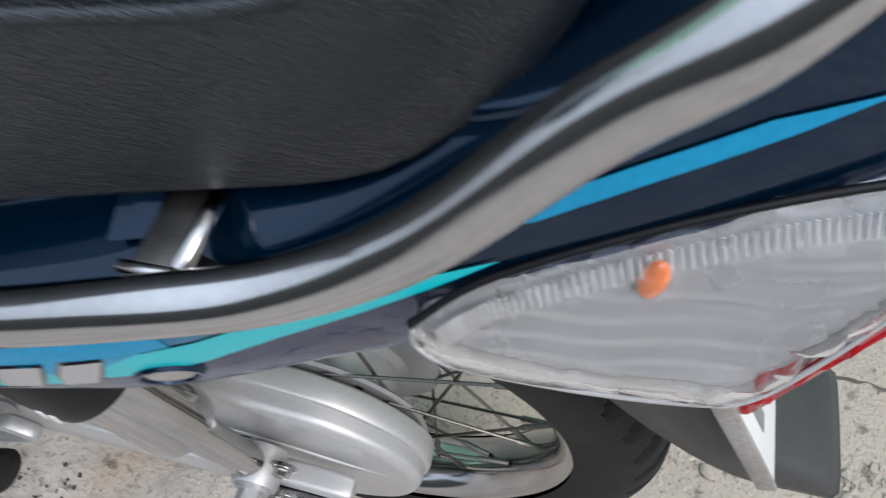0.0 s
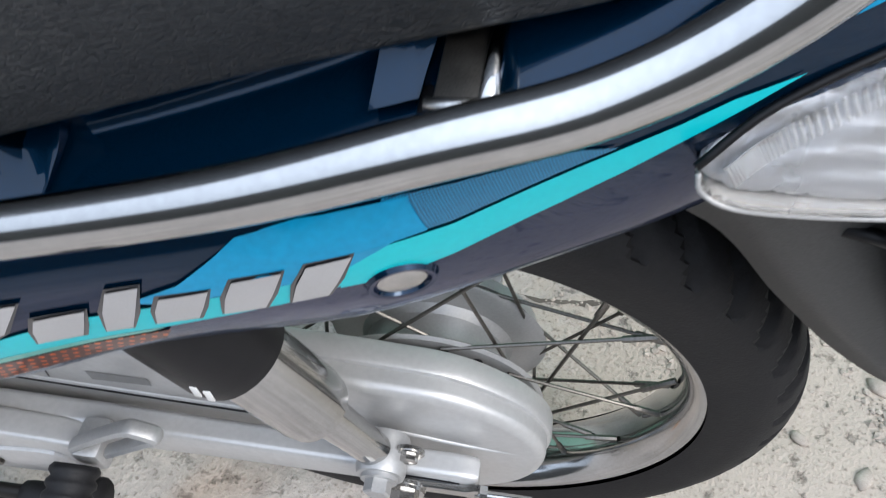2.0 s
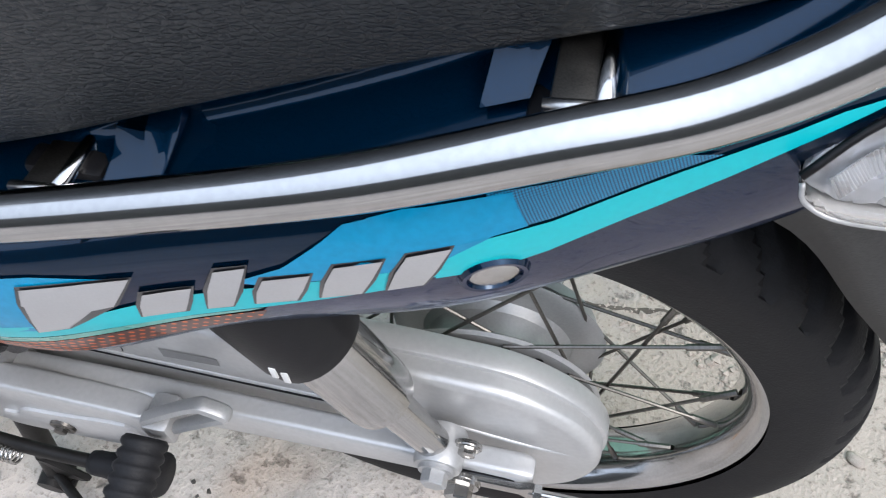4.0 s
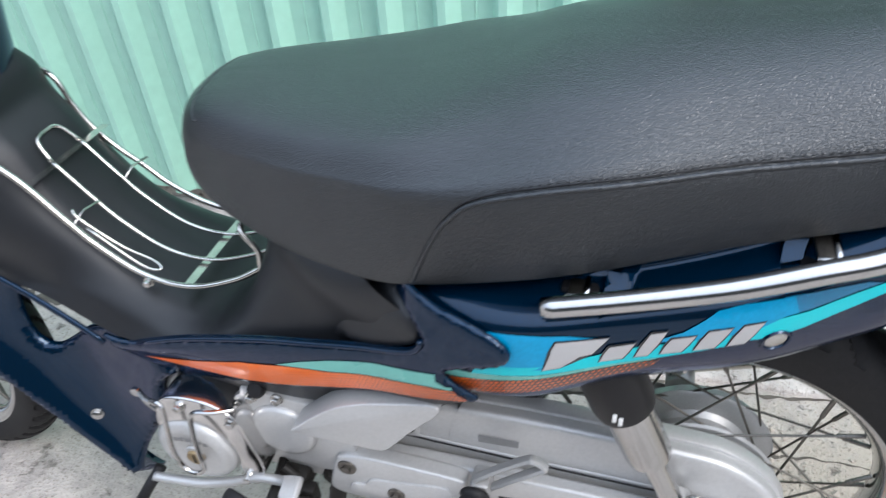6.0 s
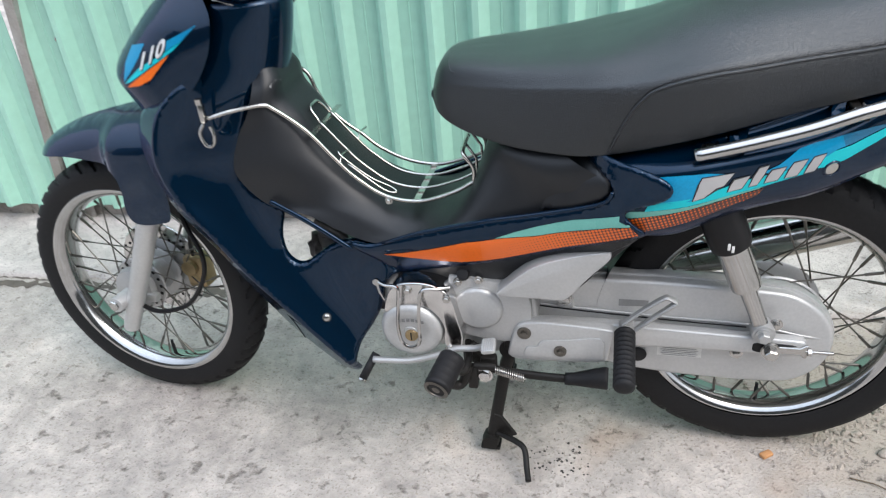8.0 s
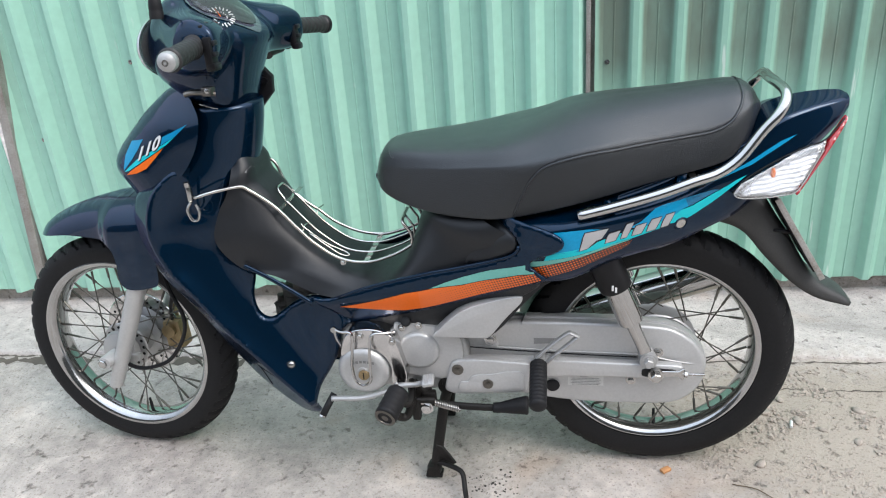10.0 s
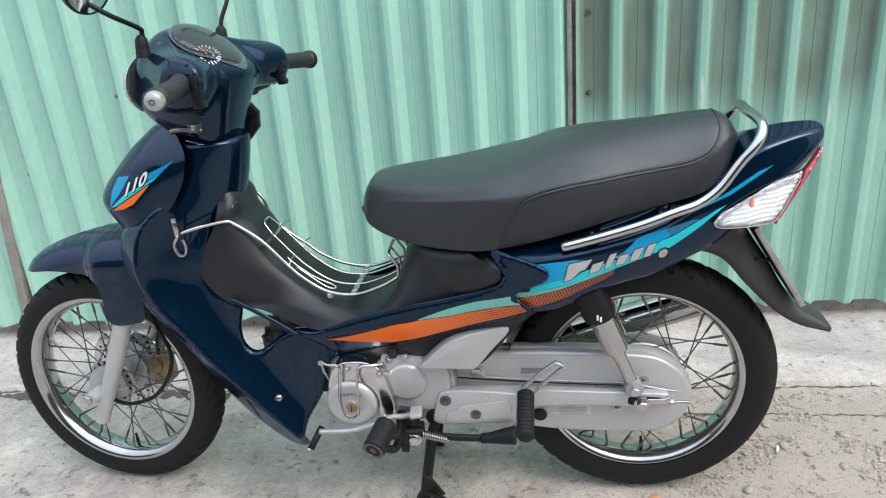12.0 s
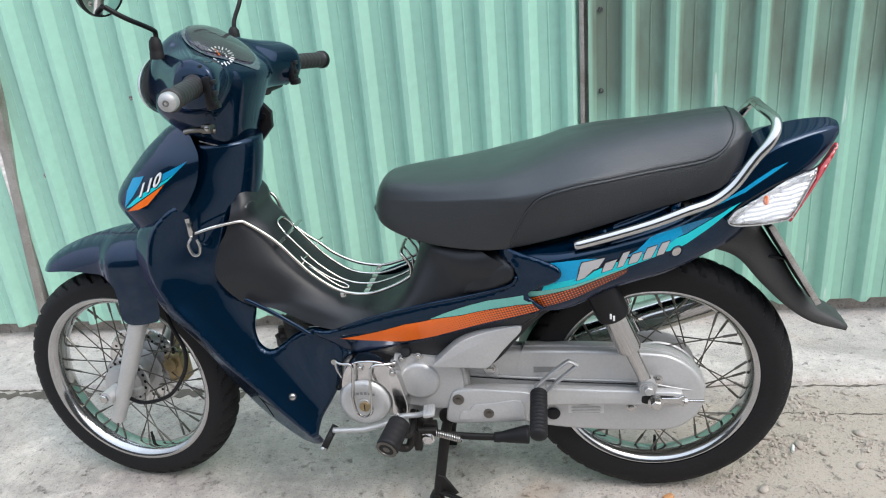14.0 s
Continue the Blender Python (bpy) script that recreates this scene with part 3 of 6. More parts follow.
def corrugated(x0, x1, z0, z1, pitch=0.124, depth=0.028, shift=0.0, dent=0.0):
    """A trapezoid-ribbed metal sheet; y runs out from the fence line."""
    xs = []
    k = math.floor((x0 - shift) / pitch) - 1
    while shift + k * pitch < x1 + pitch:
        b = shift + k * pitch
        for u, d in ((0.0, 0), (0.003, 0.10), (0.015, 0.92), (0.018, 1), (0.034, 1), (0.037, 0.92), (0.056, 0.10), (0.060, 0), (0.088, 0), (0.0895, 0.07), (0.092, 0.07), (0.0935, 0), (0.118, 0)):
            xs.append((b + u, d * depth))
        k += 1
    xs = [q for q in xs if x0 <= q[0] <= x1]
    rows = []
    for j in range(33):
        z = z0 + (z1 - z0) * j / 32
        rows.append([(x, -d + dent * noise.noise(Vector((x * 2.3, z * 1.4, 1))) + 0.25 * dent * noise.noise(Vector((x * 9, z * 6, 4))), z + (0.004 * noise.noise(Vector((x * 5, 0, 0))) if j == 0 else 0)) for x, d in xs])
    bm = skin(rows)
    r = bmesh.ops.extrude_face_region(bm, geom=bm.faces[:])
    bmesh.ops.translate(bm, verts=[g for g in r["geom"] if isinstance(g, bmesh.types.BMVert)], vec=(0, 0.0012, 0))
    bmesh.ops.recalc_face_normals(bm, faces=bm.faces)
    return bm


wall = new("wall_north")
tagged(wall, kind="structure")
for x0, x1, shift, dent, mat, fore in ((-4.2, -1.455, 0.03, 0.004, FENCE, 0), (-1.420, -0.515, -0.060, 0.005, FENCE, 0), (-0.520, 0.494, -0.060, 0.005, FENCE, -0.0018), (0.502, 4.2, -0.014, 0.006, FENCE_OLD, 0)):
    sheet = part("panel", corrugated(x0, x1, 0.060, 2.30, shift=shift, dent=dent), mat, wall, sharp=24)
    sheet.matrix_local = Matrix.Translation((0, 0.771 + fore, 0)) @ Matrix.Rotation(math.atan(0.040), 4, "Z")
for x, w, lean in ((0.498, 0.013, 0.0), (-1.425, 0.034, 5.0)):
    turn = Matrix.Rotation(radians(lean), 4, "Y")
    part("post", join(box((0, 0, 0), (w, 0.006, 2.30), 0.001), box((w / 2 - 0.003, 0.018, 0), (0.005, 0.036, 2.30), 0.001)), GALV, wall, move=Matrix.Translation((x, wall_y(x) - (0.020 if x > 0 else 0.03), 0.35)) @ turn @ Matrix.Translation((0, 0, 0.80)))
    part("gap_strip", box((x, wall_y(x) + 0.02, 1.15), (0.06, 0.004, 2.30), 0.001), GALV, wall)
for x, z in ((0.554, 0.785), (0.556, 0.60), (0.553, 1.02), (-1.30, 0.62), (-1.47, 0.72), (-1.44, 0.98), (-0.93, 0.86)):
    part("screw", join(lathe([(0, 0), (0.0075, 0), (0.0075, 0.001), (0, 0.001)], (x, wall_y(x) - 0.001, z), (0, -1, 0), 14), lathe([(0, 0.001), (0.004, 0.001), (0.004, 0.004), (0, 0.005)], (x, wall_y(x) - 0.001, z), (0, -1, 0), 6)), STEEL, wall)
# low footing added behind the sheets to keep the gap beneath them dark
part("added_footing", box((0, 0, 0), (9.0, 0.10, 0.34), 0.01), ROUGH_CONCRETE, wall, move=Matrix.Translation((0, 0.86, 0.10)) @ Matrix.Rotation(math.atan(0.040), 4, "Z"))

# plain unseen wall added behind the camera to darken the horizon in reflections
UNSEEN_WALL = material("unseen_wall", (0.08, 0.078, 0.072), 0.9, var=0.15, scale=0.8)
for n, c, s in (("unseen_wall_south", (0, -5.2, 1.6), (18, 0.2, 3.2)),):
    tagged(part(n, box(c, s, 0.01), UNSEEN_WALL, None), kind="structure")


# ---- the motorcycle ----
bike = tagged(new("motorcycle"), "dark navy underbone motorcycle with black seat on its centre stand", "motorcycle")
AXIS = Vector((math.sin(radians(26.5)), 0, math.cos(radians(26.5))))
PIVOT = Vector((-0.596, 0, 0.281))
STEER = Matrix.Translation(PIVOT) @ Matrix.Rotation(radians(-6.5), 4, AXIS) @ Matrix.Translation(-PIVOT)


def smooth_outline(points, n=5):
    return [(q.x, q.y) for q in spline([(a, b, 0) for a, b in points], n, True)]


def ease(x, a, b):
    u = max(0.0, min(1.0, (x - a) / (b - a)))
    return u * u * (3 - 2 * u)


def table(x, pairs):
    """Reads a smooth value between given places."""
    if x <= pairs[0][0]:
        return pairs[0][1]
    if x >= pairs[-1][0]:
        return pairs[-1][1]
    i = max(k for k in range(len(pairs) - 1) if pairs[k][0] <= x)
    slope = [(q[1] - p[1]) / (q[0] - p[0]) for p, q in zip(pairs, pairs[1:])]

    def tangent(k):
        if k == 0 or k == len(pairs) - 1:
            return slope[min(k, len(slope) - 1)]
        u, v = slope[k - 1], slope[k]
        return 0.0 if u * v <= 0 else 2 * u * v / (u + v)

    (x0, y0), (x1, y1) = pairs[i], pairs[i + 1]
    h = x1 - x0
    t = (x - x0) / h
    return (2 * t ** 3 - 3 * t * t + 1) * y0 + (t ** 3 - 2 * t * t + t) * h * tangent(i) + (3 * t * t - 2 * t ** 3) * y1 + (t ** 3 - t * t) * h * tangent(i + 1)


# ---- wheels ----
def tyre_mesh(radius, width, tread):
    inner, bm = 0.224, bmesh.new()
    rows, steps = [], 460
    for i in range(steps):
        a = i * math.tau / steps
        row = []
        for j in range(29):
            u = -1 + 2 * j / 28
            b = u * radians(118)
            mid = inner + (radius - inner) * 0.44
            r = mid + (radius - mid) * math.cos(b) if abs(b) < math.pi / 2 else mid + (mid - inner) * math.cos(b) / abs(math.cos(radians(118))) * 0.98
            h = width * 0.5 * math.sin(b) * (1.0 if abs(b) < math.pi / 2 else 0.99)
            if tread and abs(b) < radians(66):
                ph = (a * 42 / math.tau + abs(b) * 0.9 + (0.5 if b > 0 else 0)) % 1
                if ph < 0.27 and abs(b) > 0.10:
                    r -= 0.0066
                    h *= 0.985
                if abs(abs(b) - 0.08) < 0.05:
                    r -= 0.003
            elif abs(abs(b) - radians(80)) < 0.06:
                r -= 0.001
            row.append((r * math.cos(a), h, r * math.sin(a)))
        rows.append(row)
    rows.append(rows[0])
    bm = skin(rows)
    bmesh.ops.remove_doubles(bm, verts=bm.verts, dist=1e-6)
    bmesh.ops.reverse_faces(bm, faces=bm.faces)
    return bm


def wheel(name, center, radius, width, hub_r, hub_w, move, label, drum=False):
    at = move @ Matrix.Translation(center)
    rim_line = [(0.2295, -0.030), (0.2285, -0.0335), (0.226, -0.0345), (0.2215, -0.0335), (0.2155, -0.0300), (0.2105, -0.0235), (0.2065, -0.015), (0.2045, -0.006), (0.2045, 0.006), (0.2065, 0.015), (0.2105, 0.0235), (0.2155, 0.0300), (0.2215, 0.0335), (0.226, 0.0345), (0.2285, 0.0335), (0.2295, 0.030), (0.222, 0.028), (0.2185, 0.020), (0.2145, 0.0), (0.2185, -0.020), (0.222, -0.028)]
    rim = part(name, lathe(rim_line, (0, 0, 0), (0, 1, 0), 96, True), RIM_CHROME, bike, label, move=at)
    part("tyre", tyre_mesh(radius, width, True), TYRE, rim, "black treaded rubber tyre", sharp=45, move=at)
    flange = hub_r
    line = [(0.012, -hub_w - 0.012), (0.030, -hub_w - 0.010), (flange * 0.55, -hub_w - 0.004), (flange * 0.62, -hub_w), (flange, -hub_w), (flange + 0.003, -hub_w + 0.0025), (flange, -hub_w + 0.005), (flange * 0.72, -hub_w + 0.007), (flange * 0.66, -hub_w + 0.014), (flange * 0.66, hub_w - 0.014), (flange * 0.72, hub_w - 0.007), (flange, hub_w - 0.005), (flange + 0.003, hub_w - 0.0025), (flange, hub_w), (flange * 0.62, hub_w), (0.03, hub_w + 0.008), (0.012, hub_w + 0.010)]
    if drum:
        line = [(0.02, -hub_w - 0.034), (0.064, -hub_w - 0.034), (0.069, -hub_w - 0.030), (0.070, -hub_w - 0.016), (0.066, -hub_w - 0.013), (0.066, -hub_w - 0.005), (0.072, -hub_w)] + line[4:]
    part("hub", lathe(line, (0, 0, 0), (0, 1, 0), 56), ALU, rim, "cast aluminium hub", move=at)
    holes = join(*[lathe([(0, 0), (0.0042, 0), (0.0042, 0.0006), (0, 0.0006)], (flange * 0.86 * math.cos(k * math.tau / 18), -hub_w - 0.0004, flange * 0.86 * math.sin(k * math.tau / 18)), (0, -1, 0), 10) for k in range(18)])
    tagged(part("spoke_holes", holes, BLACK, rim, move=at), kind="stuff")
    rod = lathe([(0, 0), (0.0016, 0), (0.0016, 0.80), (0.0029, 0.81), (0.0029, 0.985), (0, 0.985)], (0, 0, 0), (0, 0, 1), 7)
    mesh = None
    for i in range(36):
        side = -1 if i % 2 else 1
        lean = 1 if (i // 2) % 2 else -1
        a_r = i * math.tau / 36
        a_h = a_r + lean * radians(52)
        p = Vector((flange * 0.93 * math.cos(a_h), side * (hub_w - 0.002 + (0.004 if lean > 0 else 0)), flange * 0.93 * math.sin(a_h)))
        q = Vector((0.2055 * math.cos(a_r), side * 0.006, 0.2055 * math.sin(a_r)))
        d = q - p
        m = at @ Matrix.Translation(p) @ d.to_track_quat("Z", "Y").to_matrix().to_4x4() @ Matrix.Diagonal((1, 1, d.length, 1))
        if mesh is None:
            first = part("spoke", rod, SPOKE_STEEL, rim)
            mesh = first.data
            ob = first
        else:
            ob = new("spoke", mesh)
            ob.parent = rim
        ob.matrix_local = m
    part("valve", lathe([(0, 0), (0.004, 0), (0.004, 0.022), (0.0032, 0.024), (0.0032, 0.034), (0, 0.034)], (0.01, 0, -0.2045), (-0.05, 0, 1), 10), RUBBER, rim, move=at)
    return rim


WR, WF = (0.623, 0, 0.291), (-0.662, 0, 0.281)
wheel("rear_wheel", WR, 0.2985, 0.084, 0.094, 0.028, Matrix(), "chrome spoked rear wheel", True)
front = wheel("front_wheel", WF, 0.2895, 0.074, 0.060, 0.030, STEER, "chrome spoked front wheel")
fat = STEER @ Matrix.Translation(WF)
disc = lathe([(0.066, 0.050), (0.108, 0.050), (0.110, 0.052), (0.110, 0.0535), (0.108, 0.0545), (0.066, 0.0545)], (0, 0, 0), (0, 1, 0), 64, True)
part("brake_disc", disc, POLISHED, front, "drilled steel brake disc", move=fat)
dh = [lathe([(0, 0), (0.0035, 0), (0.0035, 0.0006), (0, 0.0006)], ((0.077 + 0.009 * (k % 4)) * math.cos(k * math.tau / 44), 0.0498, (0.077 + 0.009 * (k % 4)) * math.sin(k * math.tau / 44)), (0, -1, 0), 8) for k in range(44)]
tagged(part("disc_holes", join(*dh), BLACK, front, move=fat), kind="stuff")
part("disc_carrier", lathe([(0.02, 0.036), (0.045, 0.036), (0.066, 0.046), (0.072, 0.049), (0.072, 0.056), (0.045, 0.052), (0.02, 0.05)], (0, 0, 0), (0, 1, 0), 40), ALU, front, move=fat)
part("speedometer_drive", join(lathe([(0.014, 0), (0.048, 0), (0.05, -0.004), (0.046, -0.016), (0.03, -0.022), (0.014, -0.024)], (0, -0.040, 0), (0, 1, 0), 36), box((0.035, -0.055, -0.012), (0.05, 0.02, 0.02), 0.005)), ALU, front, "cast aluminium speedometer drive", move=fat)
cal = join(box((0.098, 0.050, 0.0), (0.050, 0.044, 0.078), 0.008), lathe([(0, 0), (0.017, 0), (0.018, 0.012), (0, 0.014)], (0.096, 0.028, 0.015), (0, -1, 0), 20), box((0.07, 0.06, -0.03), (0.03, 0.012, 0.05), 0.004), box((0.09, 0.066, 0.05), (0.02, 0.014, 0.04), 0.004))
part("brake_caliper", cal, GOLD, bike, "gold-brown brake caliper", move=fat @ Matrix.Rotation(radians(-4), 4, "Y"))
part("brake_hose", tube(spline([(0.10, 0.035, 0.05), (0.13, 0.0, 0.10), (0.17, -0.03, 0.17), (0.19, -0.03, 0.26)], 6), 0.0045, 8), BLACK, bike, move=fat)

# fork
for s in (-1, 1):
    leg = spline([(-0.664, s * 0.090, 0.203), (-0.657, s * 0.090, 0.222), (-0.60, s * 0.090, 0.345), (-0.54, s * 0.090, 0.478), (-0.50, s * 0.090, 0.565)], 5)
    n = len(leg)
    rad = [0.010 + 0.007 * min(1, i / 3) + 0.0045 * ease(i / n, 0.1, 0.75) for i in range(n)]
    fork = part("fork_leg", tube(leg, rad, 20), SILVER, bike, "grey painted fork leg", move=STEER)
    part("axle_boss", join(lathe([(0, -0.030), (0.016, -0.030), (0.017, -0.026), (0.017, 0.016), (0, 0.016)], (-0.658, s * 0.09, 0.281), (0, -s, 0), 20), box((-0.645, s * 0.09, 0.275), (0.03, 0.030, 0.03), 0.007)), SILVER, fork, move=STEER)
    part("axle_nut", bolt((-0.661, s * 0.106, 0.281), 0.0115, 0.020, (0, s, 0)), STEEL, fork, "greyed steel axle nut", move=STEER)
part("front_axle", lathe([(0, -0.10), (0.007, -0.10), (0.007, 0.10), (0, 0.10)], (-0.661, 0, 0.281), (0, 1, 0), 12), STEEL, bike, move=STEER)
part("speedometer_cable", tube(spline([(-0.628, -0.085, 0.268), (-0.59, -0.088, 0.258), (-0.55, -0.085, 0.262), (-0.50, -0.08, 0.285), (-0.455, -0.078, 0.345), (-0.445, -0.075, 0.40), (-0.47, -0.07, 0.46), (-0.49, -0.06, 0.52)], 6), 0.0050, 8), BLACK, bike, move=STEER)
part("fork_link", tube([(-0.49, 0, 0.56), (-0.32, 0, 0.90)], 0.028, 16), BLACK, bike, move=STEER)

# front fender: bulged out from its crest
CREST = [(q.x, q.y) for q in spline([(-0.848, 0.570, 0), (-0.822, 0.600, 0), (-0.780, 0.626, 0), (-0.722, 0.650, 0), (-0.655, 0.670, 0), (-0.584, 0.686, 0), (-0.49, 0.696, 0)], 6)]
fo = CREST + [(q.x, q.y) for q in spline([(-0.47, 0.64, 0), (-0.458, 0.56, 0), (-0.462, 0.500, 0), (-0.490, 0.487, 0), (-0.528, 0.480, 0), (-0.555, 0.484, 0), (-0.566, 0.505, 0), (-0.564, 0.545, 0), (-0.572, 0.576, 0), (-0.600, 0.589, 0), (-0.66, 0.590, 0), (-0.73, 0.588, 0), (-0.80, 0.578, 0)], 4)]


def fender_y(x, z):
    w = table(x, [(-0.85, 0.036), (-0.80, 0.056), (-0.70, 0.070), (-0.62, 0.085), (-0.57, 0.112), (-0.5, 0.116)])
    k = max(0.0, 1 - to_line(x, z, CREST)[0] / 0.075)
    return -w * math.sqrt(max(0.0, 1 - k * k))


half = panel(fo, fender_y, 0.008, 0.0, 0.010, 0.0)
part("front_fender", join(half, mirrored(half.copy())), NAVY, bike, "glossy navy blue front fender", move=STEER)

# ---- leg shield ----
RIDGE = [(q.x, q.y) for q in spline([(-0.40, 0.76, 0), (-0.437, 0.69, 0), (-0.443, 0.624, 0), (-0.421, 0.555, 0), (-0.38, 0.498, 0), (-0.319, 0.41, 0), (-0.259, 0.339, 0), (-0.205, 0.275, 0), (-0.15, 0.215, 0)], 5)]
SHIELD = smooth_outline([(-0.285, 0.80), (-0.355, 0.785), (-0.43, 0.735), (-0.495, 0.705), (-0.509, 0.634), (-0.493, 0.564), (-0.456, 0.491), (-0.39, 0.416), (-0.352, 0.320), (-0.316, 0.242), (-0.268, 0.190), (-0.222, 0.162), (-0.174, 0.150), (-0.147, 0.160), (-0.140, 0.205), (-0.128, 0.248), (-0.100, 0.292), (-0.080, 0.330), (-0.068, 0.380), (-0.050, 0.402), (-0.040, 0.414), (-0.079, 0.465), (-0.119, 0.470), (-0.143, 0.463), (-0.172, 0.449), (-0.203, 0.427), (-0.225, 0.415), (-0.243, 0.420), (-0.257, 0.440), (-0.261, 0.475), (-0.253, 0.528), (-0.296, 0.563), (-0.315, 0.606), (-0.300, 0.665), (-0.277, 0.770)], 4)


def shield_y(x, z):
    d, at = to_line(x, z, RIDGE)
    i = min(int(at), len(RIDGE) - 2)
    tx, tz = RIDGE[i + 1][0] - RIDGE[i][0], RIDGE[i + 1][1] - RIDGE[i][1]
    rear_side = tx * (z - RIDGE[i][1]) - tz * (x - RIDGE[i][0]) > 0
    top = -0.150 + 0.03 * ease(z, 0.62, 0.80)
    if not rear_side:
        return top + 0.85 * max(0.0, d - 0.003)
    return top + 0.058 * (1 - math.exp(-(d / 0.060))) - 0.022 * ease(x, -0.20, -0.06)


FAR_SHIELD = smooth_outline([(-0.285, 0.80), (-0.355, 0.785), (-0.43, 0.735), (-0.495, 0.705), (-0.509, 0.634), (-0.493, 0.564), (-0.456, 0.491), (-0.40, 0.425), (-0.35, 0.415), (-0.29, 0.455), (-0.296, 0.563), (-0.315, 0.606), (-0.300, 0.665), (-0.277, 0.770)], 4)
FAR_FOOT = smooth_outline([(-0.262, 0.250), (-0.207, 0.190), (-0.172, 0.174), (-0.145, 0.176), (-0.134, 0.206), (-0.121, 0.256), (-0.085, 0.330), (-0.20, 0.300)], 4)
half = panel(SHIELD, shield_y, 0.010, 0.008, 0.007, 0.004)
other = mirrored(join(panel(FAR_SHIELD, shield_y, 0.010, 0.008, 0.012, 0.004), panel(FAR_FOOT, shield_y, 0.010, 0.008, 0.012, 0.004)))
left_shield = part("leg_shield", half, NAVY, bike, "glossy navy blue plastic leg shield", sharp=78)
part("leg_shield", other, NAVY, bike, "glossy navy blue plastic leg shield", sharp=78)
edge = [(-0.509, 0.634), (-0.493, 0.564), (-0.456, 0.491), (-0.39, 0.416), (-0.335, 0.347), (-0.283, 0.269), (-0.23, 0.21)]
part("inner_guard", skin([[(x + 0.035 + 0.02 * math.cos(u * math.pi), 0.105 * u * 1.0, z + 0.01) for u in [j / 6 - 1 for j in range(13)]] for x, z in edge[:3]]), BLACK, bike, "matt black inner fender")
part("shield_bar", tube(spline([(-0.262, -0.116, 0.550), (-0.244, -0.116, 0.540), (-0.205, -0.117, 0.518), (-0.160, -0.119, 0.489), (-0.118, -0.123, 0.462)], 4), 0.0052, 10, 0.7), NAVY, left_shield)
at = tree_of(left_shield).ray_cast(Vector((-0.190, -1, 0.306)), Vector((0, 1, 0)))
part("shield_screw", bolt(at[0], 0.0066, 0.006, at[1] if at[1].y < 0 else -at[1]), STEEL, left_shield)
part("shield_clip", tube(spline([(-0.30, -0.118, 0.335), (-0.265, -0.123, 0.29), (-0.245, -0.125, 0.25)], 4), 0.0012, 6), BLACK, left_shield)

# ---- front cowl with the badge ----
NOSE = [(q.x, q.y) for q in spline([(-0.372, 0.932, 0), (-0.415, 0.915, 0), (-0.462, 0.880, 0), (-0.520, 0.825, 0), (-0.555, 0.782, 0), (-0.556, 0.745, 0), (-0.530, 0.700, 0)], 6)]
co_out = NOSE + [(q.x, q.y) for q in spline([(-0.475, 0.708, 0), (-0.422, 0.723, 0), (-0.382, 0.742, 0), (-0.348, 0.775, 0), (-0.318, 0.823, 0), (-0.308, 0.870, 0), (-0.330, 0.905, 0)], 4)]


def cowl_y(x, z):
    k = max(0.0, 1 - to_line(x, z, NOSE)[0] / 0.115)
    return -0.106 * math.sqrt(max(0.0, 1 - k * k)) * (0.75 + 0.25 * ease(z, 0.93, 0.85))


half = panel(co_out, cowl_y, 0.006, 0.0, 0.009, 0.0)
nose = part("front_cowl", join(half, mirrored(half.copy())), NAVY, bike, "rounded navy blue front cowl")
neck = [[(cx + rx * math.cos(a), ry * math.sin(a), z) for a in [j * math.tau / 32 for j in range(32)]] for cx, rx, ry, z in
        [(q[0], q[1], q[2], q[3]) for q in [tuple(v) for v in (lambda rows: [[table(t, [(r[0], r[i]) for r in rows]) for i in range(1, 5)] for t in [k / 20 for k in range(21)]])(
            [(0.0, -0.385, 0.110, 0.105, 0.655), (0.3, -0.352, 0.108, 0.098, 0.735), (0.6, -0.318, 0.096, 0.086, 0.805), (0.85, -0.298, 0.088, 0.080, 0.862), (1.0, -0.292, 0.084, 0.077, 0.886)])]]]
part("neck_cover", skin(neck, True, True), NAVY, bike, "navy blue steering neck cover")

# ---- dark centre cover ----
stations = [((-0.248, 0.786), (-0.272, 0.763), 0.064, 0.036), ((-0.232, 0.755), (-0.272, 0.738), 0.084, 0.044), ((-0.229, 0.722), (-0.284, 0.702), 0.095, 0.050), ((-0.202, 0.690), (-0.306, 0.665), 0.100, 0.052), ((-0.168, 0.628), (-0.318, 0.604), 0.114, 0.060), ((-0.116, 0.570), (-0.272, 0.540), 0.108, 0.066), ((-0.056, 0.530), (-0.195, 0.522), 0.112, 0.070), ((0.004, 0.512), (-0.095, 0.482), 0.122, 0.074), ((0.050, 0.516), (0.0, 0.480), 0.132, 0.074), ((0.088, 0.550), (0.085, 0.505), 0.136, 0.068), ((0.112, 0.606), (0.165, 0.532), 0.138, 0.060), ((0.128, 0.648), (0.255, 0.560), 0.142, 0.062), ((0.150, 0.668), (0.320, 0.592), 0.160, 0.072), ((0.235, 0.676), (0.346, 0.628), 0.170, 0.092)]
keys = []
for (tx, tz), (bx, bz), w, flat in stations:
    ring = [(0.0, 0.0), (-flat * 0.6, 0.004), (-flat, 0.03), (-flat - (w - flat) * 0.45, 0.16), (-flat - (w - flat) * 0.78, 0.42), (-w + 0.004, 0.74), (-w, 1.0)]
    keys.append([v for y, u in ring for v in (tx + (bx - tx) * u, y, tz + (bz - tz) * u)])
cols = [spline([tuple(k[3 * c:3 * c + 3]) for k in keys], 6) for c in range(7)]
rows = []
for i in range(len(cols[0])):
    line = spline([cols[c][i] for c in range(7)], 5)
    rows.append(line)
half = skin(rows)
bmesh.ops.reverse_faces(half, faces=half.faces)
